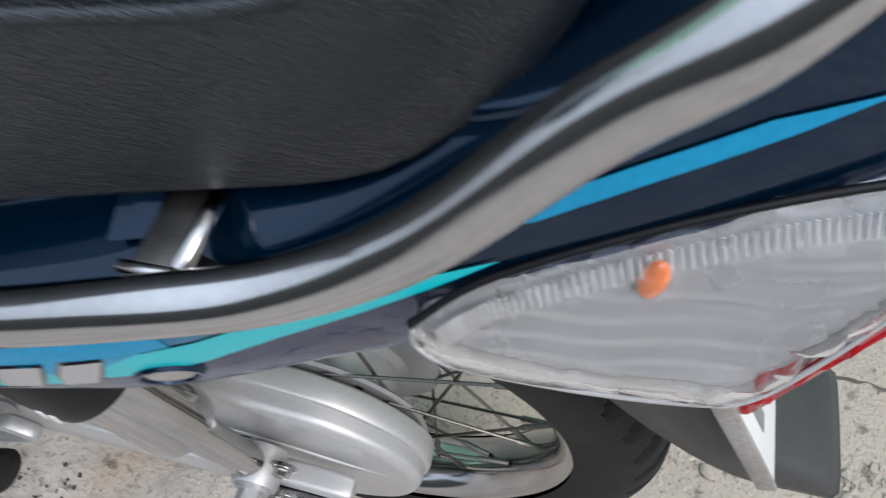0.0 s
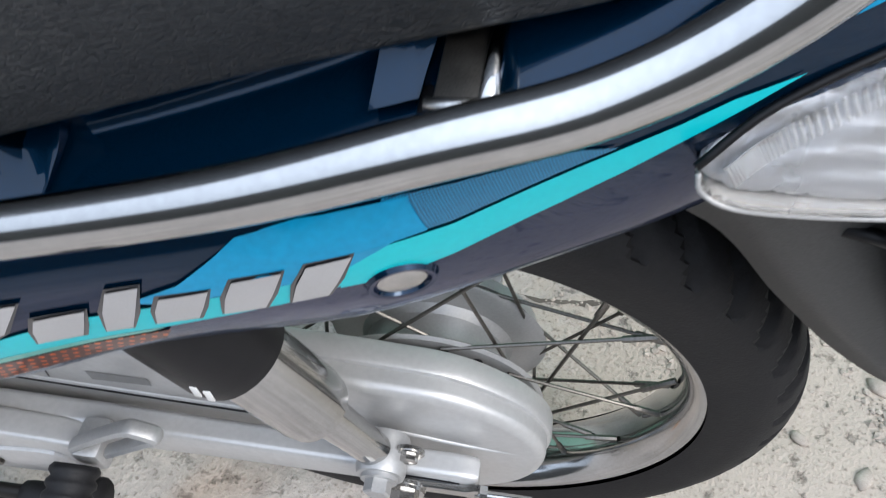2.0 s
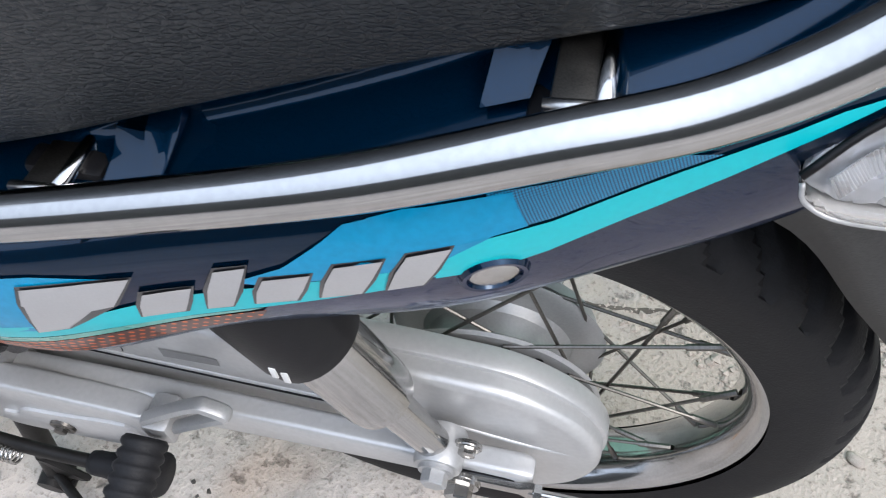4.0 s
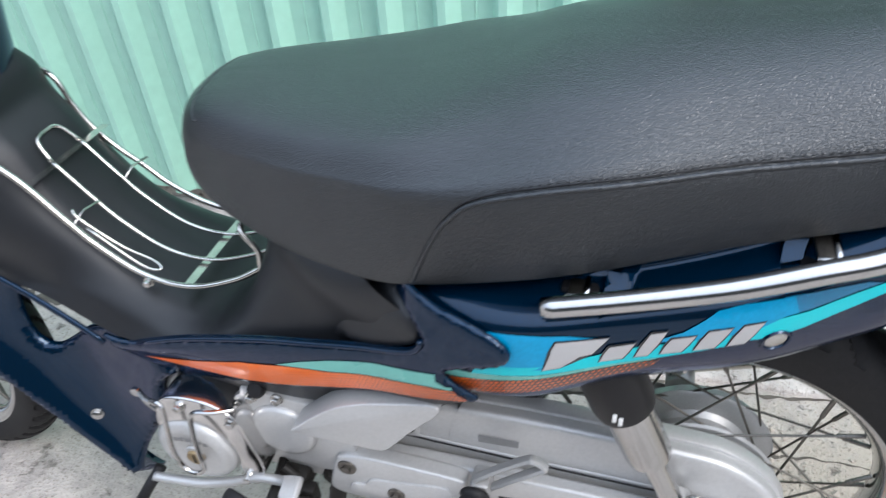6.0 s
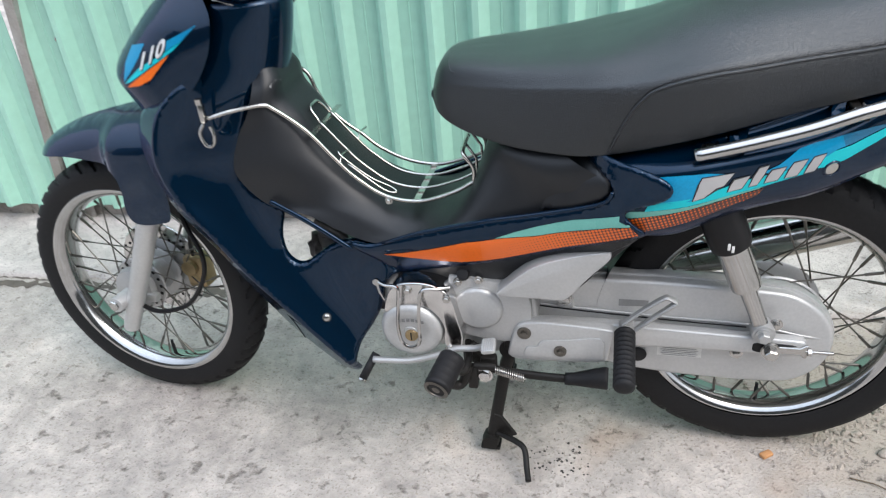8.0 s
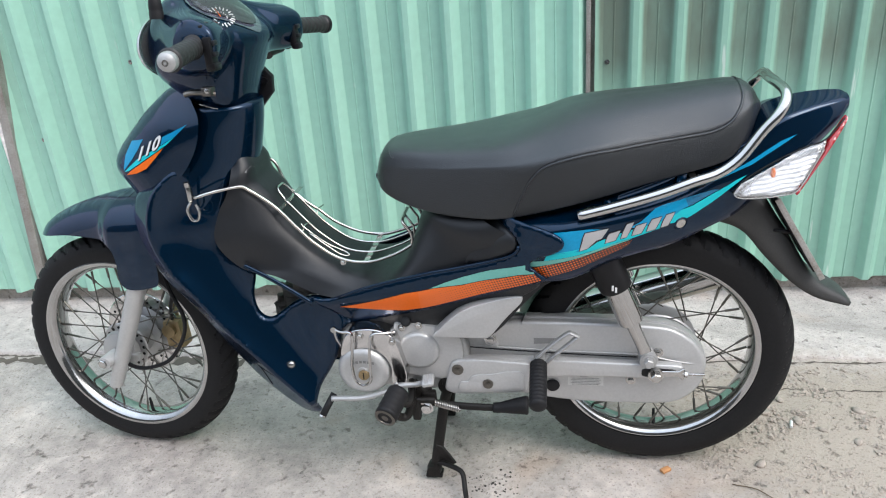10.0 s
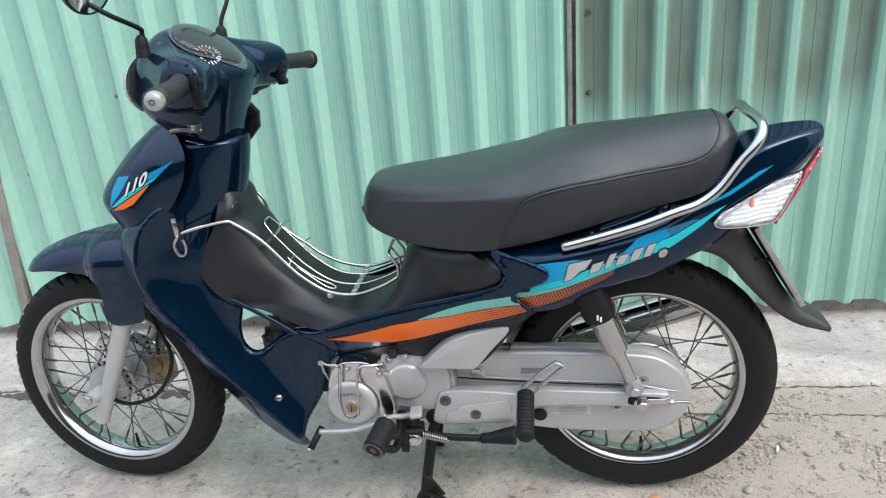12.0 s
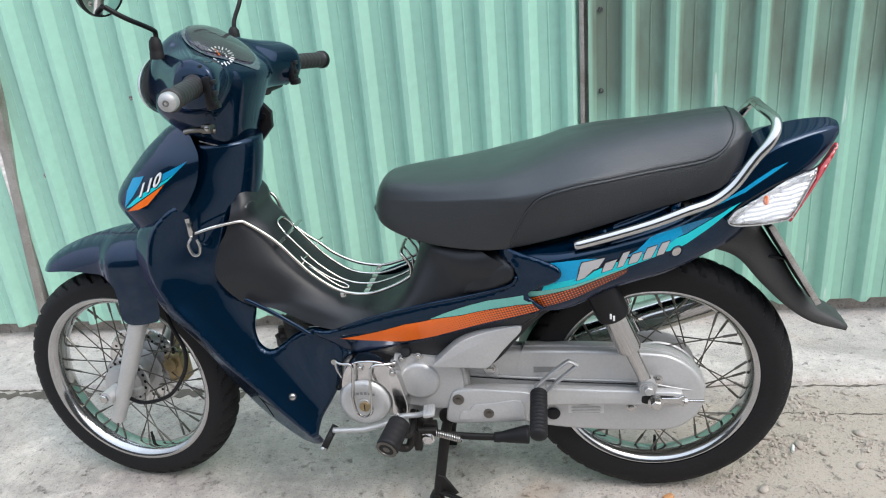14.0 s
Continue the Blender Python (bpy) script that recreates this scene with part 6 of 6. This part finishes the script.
for x, z in ((-0.012, 0.398), (0.058, 0.385), (0.112, 0.408), (0.074, 0.402), (0.055, 0.268)):
    part("cover_bolt", bolt((x, -0.150 if x < 0.07 else -0.118, z), 0.0062, 0.008), STEEL, engine)
part("rubber_cap", lathe([(0, 0), (0.011, 0), (0.012, 0.006), (0.010, 0.012), (0, 0.014)], (0.084, -0.112, 0.413), (0, -0.8, 0.6), 16), RUBBER, engine)
part("engine_guard", join(tube(spline([(-0.068, -0.150, 0.414), (-0.050, -0.160, 0.413), (-0.026, -0.165, 0.411), (-0.028, -0.168, 0.370), (-0.032, -0.170, 0.330), (-0.028, -0.170, 0.296), (-0.012, -0.171, 0.285), (0.005, -0.170, 0.296), (0.008, -0.170, 0.330), (0.010, -0.168, 0.370), (0.018, -0.165, 0.408), (0.045, -0.158, 0.410), (0.064, -0.145, 0.406)], 6), 0.0034, 9), tube(spline([(-0.068, -0.150, 0.414), (-0.066, -0.148, 0.39), (-0.060, -0.140, 0.362)], 4), 0.0030, 8), lathe([(0, 0), (0.007, 0), (0.007, 0.005), (0, 0.005)], (-0.068, -0.150, 0.414), (0, -1, 0), 14)), CHROME, bike, "chrome wire engine guard")
part("carburettor", join(box((-0.165, 0.0, 0.500), (0.05, 0.05, 0.05), 0.008), lathe([(0, 0), (0.020, 0), (0.020, 0.045), (0, 0.045)], (-0.168, -0.01, 0.452), (0, 0, 1), 18), lathe([(0, 0), (0.016, 0), (0.014, 0.05), (0, 0.05)], (-0.15, -0.01, 0.47), (1, -0.3, -0.2), 16), tube(spline([(-0.19, -0.02, 0.53), (-0.14, -0.03, 0.51), (-0.10, -0.03, 0.48)], 5), 0.006, 8), box((-0.13, 0.0, 0.52), (0.06, 0.06, 0.03), 0.006), lathe([(0, 0), (0.014, 0.002), (0.015, 0.03), (0.009, 0.036), (0.009, 0.052), (0, 0.054)], (-0.208, 0.0, 0.440), (0.1, 0, 1), 16), box((-0.185, 0.0, 0.455), (0.05, 0.05, 0.022), 0.006), tube(spline([(-0.215, -0.01, 0.475), (-0.19, -0.03, 0.45), (-0.15, -0.03, 0.46)], 5), 0.005, 8)), material("grimy_alloy", (0.15, 0.14, 0.13), 0.55, 0.5, var=0.6, scale=40), bike, "grimy carburettor and hoses", move=Matrix.Translation((-0.038, 0, -0.072)))
part("side_reflector", box((-0.262, 0.128, 0.50), (0.016, 0.01, 0.05), 0.003), AMBER, bike, "small amber reflector")
part("cylinder", box((-0.15, 0.0, 0.335), (0.16, 0.12, 0.11), 0.01), BLACK, engine)

# silver side plate over the rear of the engine
part("side_plate", prism(smooth_outline([(0.150, 0.408), (0.165, 0.423), (0.180, 0.438), (0.209, 0.462), (0.240, 0.478), (0.279, 0.490), (0.312, 0.498), (0.334, 0.501), (0.341, 0.496), (0.336, 0.484), (0.318, 0.464), (0.300, 0.443), (0.284, 0.422), (0.270, 0.406), (0.255, 0.402), (0.200, 0.403), (0.160, 0.404)], 4), -0.160, -0.124, 0.006, 3), SILVER, bike, "silver plastic side plate")

# ---- chain case and swing arm ----
case_line = smooth_outline([(0.195, 0.372), (0.24, 0.384), (0.290, 0.392), (0.393, 0.394), (0.518, 0.391), (0.600, 0.386), (0.650, 0.378), (0.692, 0.352), (0.717, 0.320), (0.726, 0.288), (0.722, 0.252), (0.705, 0.220), (0.670, 0.194), (0.628, 0.186), (0.55, 0.185), (0.473, 0.187), (0.402, 0.193), (0.330, 0.206), (0.25, 0.222), (0.205, 0.232), (0.190, 0.30)], 5)
case = part("chain_case", prism(case_line, -0.074, -0.030, 0.009, 4), SILVER, bike, "silver painted chain case")
part("case_back", prism([(0.46 + (x - 0.46) * 1.014, 0.288 + (z - 0.288) * 1.04) for x, z in case_line], -0.056, -0.034, 0.004, 2), SILVER, case)
part("case_seam", tube(spline([(0.206, -0.0745, 0.329), (0.288, -0.0745, 0.323), (0.443, -0.0745, 0.3145), (0.579, -0.0745, 0.3095)], 5), 0.0013, 6), BLACK, case)
part("case_ridge", tube(spline([(0.205, -0.072, 0.333), (0.288, -0.073, 0.328), (0.443, -0.073, 0.320), (0.579, -0.073, 0.315), (0.667, -0.073, 0.298), (0.722, -0.070, 0.291)], 5), 0.0030, 8), SILVER, case)
part("case_lip", tube(spline([(0.215, -0.069, 0.366), (0.29, -0.070, 0.384), (0.393, -0.070, 0.386), (0.518, -0.070, 0.383), (0.60, -0.070, 0.378), (0.648, -0.070, 0.370), (0.686, -0.070, 0.346), (0.709, -0.070, 0.318), (0.717, -0.070, 0.29)], 5), 0.0034, 8), SILVER, case)
arm_line = smooth_outline([(0.180, 0.300), (0.206, 0.315), (0.353, 0.317), (0.506, 0.312), (0.600, 0.309), (0.668, 0.306), (0.672, 0.290), (0.668, 0.273), (0.600, 0.273), (0.505, 0.274), (0.395, 0.271), (0.345, 0.262), (0.300, 0.246), (0.250, 0.238), (0.200, 0.240), (0.182, 0.262)], 4)
arm = part("swing_arm", prism(arm_line, -0.104, -0.082, 0.006, 3), SILVER, bike, "silver painted swing arm")
pivot = part("pivot_plate", prism(smooth_outline([(0.162, 0.258), (0.174, 0.304), (0.188, 0.320), (0.227, 0.326), (0.290, 0.323), (0.344, 0.318), (0.352, 0.306), (0.344, 0.259), (0.334, 0.244), (0.260, 0.238), (0.189, 0.235), (0.164, 0.243)], 4), -0.124, -0.100, 0.006, 3), SILVER, bike, "silver cast plate over the swing arm pivot")
part("plate_step", prism(smooth_outline([(0.196, 0.243), (0.196, 0.268), (0.214, 0.272), (0.226, 0.286), (0.266, 0.291), (0.330, 0.299), (0.336, 0.262), (0.326, 0.248), (0.26, 0.243)], 4), -0.1275, -0.118, 0.003, 2), SILVER, pivot)
for x, z, r in ((0.192, 0.300, 0.0105), (0.258, 0.267, 0.0095)):
    part("pivot_bolt", join(lathe([(0.0, 0.0), (r * 1.25, 0.0), (r * 1.2, 0.003), (r, 0.0035), (0, 0.0035)], (x, -0.1235 if x < 0.2 else -0.1272, z), (0, -1, 0), 24), bolt((x, -0.126 if x < 0.2 else -0.130, z), r * 0.62, 0.005)), SPOKE_STEEL, pivot, "dull steel pivot bolt")
part("pivot_collar", lathe([(0, 0), (0.017, 0), (0.018, 0.004), (0.016, 0.012), (0, 0.012)], (0.178, -0.100, 0.318), (0, -1, 0), 24), BLACK, pivot)
part("swing_arm", mirrored(prism(arm_line, -0.104, -0.082, 0.006, 2)), SILVER, bike)
part("arm_slot", prism(smooth_outline([(0.596, 0.300), (0.652, 0.299), (0.660, 0.292), (0.652, 0.282), (0.596, 0.279), (0.588, 0.290)], 3), -0.1052, -0.100, 0.001, 1), BLACK, arm)
part("adjuster", prism([(0.618, 0.297), (0.664, 0.297), (0.672, 0.303), (0.676, 0.303), (0.676, 0.276), (0.672, 0.276), (0.664, 0.283), (0.618, 0.283)], -0.110, -0.104, 0.0012, 1), STEEL, arm, "steel chain adjuster")
part("adjuster_screw", join(lathe([(0, 0), (0.0034, 0), (0.0034, 0.045), (0, 0.046)], (0.672, -0.108, 0.290), (1, 0, 0), 10), lathe([(0, 0), (0.0075, 0), (0.0075, 0.006), (0, 0.006)], (0.676, -0.108, 0.290), (1, 0, 0), 6)), STEEL, arm)
part("axle_nut", join(lathe([(0, 0), (0.0165, 0), (0.0165, 0.003), (0, 0.003)], (0.617, -0.108, 0.287), (0, -1, 0), 24), bolt((0.617, -0.110, 0.287), 0.0115, 0.016)), STEEL, arm, "steel rear axle nut")
for x, y, z, r in ((0.263, -0.079, 0.352, 0.0085), (0.192, -0.105, 0.286, 0.0095), (0.257, -0.105, 0.250, 0.0075), (0.569, -0.075, 0.252, 0.007), (0.621, -0.096, 0.336, 0.007)):
    part("case_bolt", join(lathe([(0, 0), (r * 1.6, 0), (r * 1.6, 0.003), (0, 0.003)], (x, y, z), (0, -1, 0), 22), bolt((x, y - 0.003, z), r, 0.007)), STEEL, case)
part("case_boss", prism(smooth_outline([(0.250, 0.332), (0.252, 0.358), (0.263, 0.368), (0.275, 0.358), (0.278, 0.332)], 4), -0.079, -0.06, 0.003, 2), SILVER, case)
part("rubber_plug", lathe([(0, 0.004), (0.012, 0.004), (0.015, 0.002), (0.016, 0)], (0.398, -0.076, 0.232), (0, -1, 0), 24), RUBBER, case, "black rubber inspection plug")
CASE = tree_of(case)
part("label", sticker([[(0.432, 0.259), (0.510, 0.259), (0.510, 0.233), (0.432, 0.233)]], CASE, 0.0006), LABEL, case, "small printed warning label")
part("label_print", join(*[box((0.471 - 0.004 * (k == 0), -0.0752, 0.2555 - 0.0040 * k), (0.066 - 0.006 * (k % 2) if k else 0.016, 0.0004, 0.0008), 0) for k in range(6)]), LABEL_GREY, case)
part("label", sticker([[(0.358, 0.354), (0.410, 0.354), (0.409, 0.341), (0.358, 0.339)]], CASE, 0.0006), LABEL_GREY, case)

# shocks
for s in (-1, 1):
    a, b = Vector((0.486, s * 0.110, 0.600)), Vector((0.600, s * 0.100, 0.325))
    d = (b - a).normalized()
    body = part("shock_absorber", lathe([(0.026, 0.0), (0.0265, 0.188), (0.025, 0.199), (0.0150, 0.205), (0.0135, 0.255), (0.0135, 0.285), (0.0, 0.285)], a, d, 28), CHROME, bike, "chrome rear shock absorber with a black shroud")
    part("shroud", lathe([(0.0, -0.01), (0.031, -0.01), (0.0335, 0.0), (0.0345, 0.100), (0.0325, 0.112), (0.0265, 0.114)], a, d, 28), BLACK, body, "black plastic shroud")
    part("eye", join(lathe([(0.0, -0.016), (0.018, -0.016), (0.0195, -0.012), (0.0195, 0.012), (0.018, 0.016), (0.0, 0.016)], b, (0, 1, 0), 24), bolt(b + Vector((0, s * 0.016, 0)), 0.0105, 0.014, (0, s, 0))), ALU, body, "alloy lower eye with its nut", move=None)
    if s < 0:
        p = a + d * 0.098 + Vector((0.0, -0.0305, 0.0))
        part("mark", join(box(p + Vector((-0.0032, -0.004, 0.002)), (0.0042, 0.0012, 0.012), 0.0005), box(p + Vector((0.0032, -0.004, -0.002)), (0.0042, 0.0012, 0.012), 0.0005)), WHITE, body)
part("brake_plate", lathe([(0.0, 0.05), (0.078, 0.05), (0.087, 0.045), (0.089, 0.034), (0.03, 0.034)], WR, (0, 1, 0), 40), ALU, bike)

# muffler on the far side
mf = [Vector((0.10, 0.13, 0.245)), Vector((0.30, 0.135, 0.255)), Vector((0.40, 0.138, 0.285)), Vector((0.43, 0.14, 0.298)), Vector((0.60, 0.142, 0.352)), Vector((0.80, 0.144, 0.418)), Vector((0.815, 0.144, 0.423))]
part("muffler", tube(spline([tuple(q) for q in mf], 6), [0.014 if i < 12 else (0.014 + 0.026 * ease(i, 12, 18) if i < 30 else 0.040) if i < 36 else 0.026 for i in range(37)], 24), CHROME, bike, "chrome exhaust muffler")

# ---- foot controls and stands ----
def ribbed_peg(a, b, r, ribs, label, dip=0.86):
    a, b = Vector(a), Vector(b)
    n = ribs * 3
    rad = [r * (dip if k % 3 == 0 else 1.0) for k in range(n)] + [r * 0.9, r * 0.55]
    pts = [a + (b - a) * (k / (n - 1)) for k in range(n)] + [b + (b - a).normalized() * 0.004, b + (b - a).normalized() * 0.007]
    return part("footpeg", tube(pts, rad, 18), RUBBER, bike, label, sharp=60)


pp = ribbed_peg((0.370, -0.140, 0.330), (0.371, -0.250, 0.303), 0.0185, 12, "black ribbed rubber passenger footpeg")
part("peg_stirrup", join(tube(spline([(0.366, -0.128, 0.338), (0.398, -0.130, 0.372), (0.430, -0.130, 0.399), (0.440, -0.130, 0.400), (0.452, -0.130, 0.392), (0.444, -0.130, 0.384), (0.412, -0.128, 0.352), (0.388, -0.125, 0.325)], 5), 0.0040, 8, 1.7), box((0.372, -0.118, 0.318), (0.024, 0.034, 0.030), 0.005)), ALU, pp, "bare alloy peg holder")
fp = ribbed_peg((0.070, -0.188, 0.281), (0.054, -0.250, 0.265), 0.0250, 5, "worn black rubber rider footpeg", 0.965)
part("peg_end", lathe([(0, 0.001), (0.008, 0.0), (0.009, -0.002), (0.016, -0.002), (0.017, 0.001), (0.0235, 0.0)], (0.0525, -0.2565, 0.263), (-0.24, -0.93, -0.24), 24), SPOKE_STEEL, fp)
part("peg_bar", tube(spline([(0.08, -0.09, 0.255), (0.09, -0.15, 0.25), (0.085, -0.18, 0.245), (0.06, -0.19, 0.265)], 5), 0.008, 10), STAND_BLACK, fp)
gear = part("gear_lever", tube(spline([(-0.092, -0.165, 0.243), (-0.060, -0.163, 0.243), (-0.020, -0.160, 0.244), (0.025, -0.155, 0.255), (0.070, -0.150, 0.272), (0.105, -0.150, 0.277), (0.135, -0.160, 0.296)], 6), 0.0060, 10, 1.2), ALU, bike, "bare alloy gear lever")
part("toe_rubber", tube([(-0.090, -0.150, 0.246), (-0.100, -0.168, 0.230), (-0.111, -0.185, 0.211)], 0.0080, 14), RUBBER, gear, "black rubber toe piece")
part("toe_end", lathe([(0, 0), (0.0085, 0), (0.0085, 0.004), (0, 0.005)], (-0.111, -0.185, 0.211), (-0.3, -0.5, -0.6), 14), STEEL, gear)
pad_at = Matrix.Translation((0.134, -0.172, 0.302)) @ Matrix.Rotation(radians(-12), 4, "Y") @ Matrix.Rotation(radians(14), 4, "X")
pad = part("heel_pad", box((0, 0, 0), (0.027, 0.032, 0.012), 0.005), SILVER, gear, "ribbed alloy heel pad", move=pad_at)
for k in range(6):
    part("pad_rib", box((-0.0095 + 0.0038 * k, 0, 0.0062), (0.0019, 0.027, 0.0022), 0.0006), ALU, pad, move=pad_at)
part("footpeg_hanger", join(box((0.10, -0.10, 0.238), (0.05, 0.06, 0.03), 0.006), box((0.125, -0.13, 0.228), (0.03, 0.02, 0.035), 0.004), tube([(0.09, -0.12, 0.262), (0.13, -0.125, 0.230)], 0.009, 10), tube(spline([(0.056, -0.195, 0.250), (0.062, -0.180, 0.212), (0.080, -0.168, 0.206), (0.092, -0.160, 0.245)], 5), 0.0095, 12), box((0.098, -0.152, 0.212), (0.018, 0.018, 0.050), 0.003), tube([(0.100, -0.150, 0.235), (0.140, -0.145, 0.232)], 0.008, 10)), STAND_BLACK, bike, "oily black steel peg hanger")
side = part("side_stand", tube(spline([(0.110, -0.135, 0.222), (0.16, -0.138, 0.217), (0.22, -0.140, 0.214), (0.276, -0.140, 0.213)], 4), 0.0085, 12, 0.8), STAND_BLACK, bike, "folded black side stand with rubber foot")
part("stand_rubber", tube([(0.268, -0.14, 0.213), (0.275, -0.14, 0.213), (0.285, -0.14, 0.214), (0.320, -0.14, 0.219), (0.342, -0.14, 0.222), (0.346, -0.14, 0.222)], [0.011, 0.012, 0.012, 0.018, 0.021, 0.019], 16), RUBBER, side, "flared black rubber foot")
coil = [Vector((0.140 + 0.055 * k / 140, -0.150 + 0.0072 * math.cos(k * math.tau / 10), 0.229 - 0.016 * k / 140 + 0.0072 * math.sin(k * math.tau / 10))) for k in range(141)]
part("spring", tube(coil, 0.0015, 5), STEEL, side, "dull steel return spring")
part("stand_bolt", bolt((0.119, -0.148, 0.214), 0.012, 0.010), POLISHED, side)
stand = part("centre_stand", join(tube([(0.165, -0.085, 0.245), (0.150, -0.095, 0.190), (0.124, -0.115, 0.035), (0.120, -0.118, 0.012)], 0.0125, 14), tube([(0.165, 0.085, 0.245), (0.150, 0.095, 0.190), (0.124, 0.115, 0.035), (0.120, 0.118, 0.012)], 0.0125, 14), tube([(0.150, -0.10, 0.195), (0.150, 0.10, 0.195)], 0.011, 12)), STAND_BLACK, bike, "worn black centre stand on the ground")
for s in (-1, 1):
    part("foot", join(lathe([(0, -0.016), (0.016, -0.016), (0.018, 0), (0.016, 0.016), (0, 0.016)], (0.119, s * 0.119, 0.019), (0, 1, 0), 18), box((0.119, s * 0.119, 0.005), (0.04, 0.03, 0.008), 0.003)), STAND_BLACK, stand)
part("gusset", prism([(0.128, 0.09), (0.142, 0.085), (0.172, 0.036), (0.160, 0.030), (0.125, 0.032)], -0.122, -0.114, 0.002, 1), STAND_BLACK, stand)
part("stand_pedal", tube(spline([(0.125, -0.118, 0.036), (0.150, -0.132, 0.042), (0.183, -0.152, 0.044), (0.194, -0.165, 0.038), (0.200, -0.190, 0.022), (0.206, -0.215, 0.012)], 5), 0.0060, 10), STAND_BLACK, stand, "bent pedal of the centre stand")
part("stand_pivot", join(lathe([(0, -0.01), (0.02, -0.01), (0.02, 0.01), (0, 0.01)], (0.162, -0.100, 0.245), (0, 1, 0), 18), box((0.17, -0.10, 0.262), (0.035, 0.03, 0.03), 0.005)), STAND_BLACK, stand, "rusty black stand pivot")
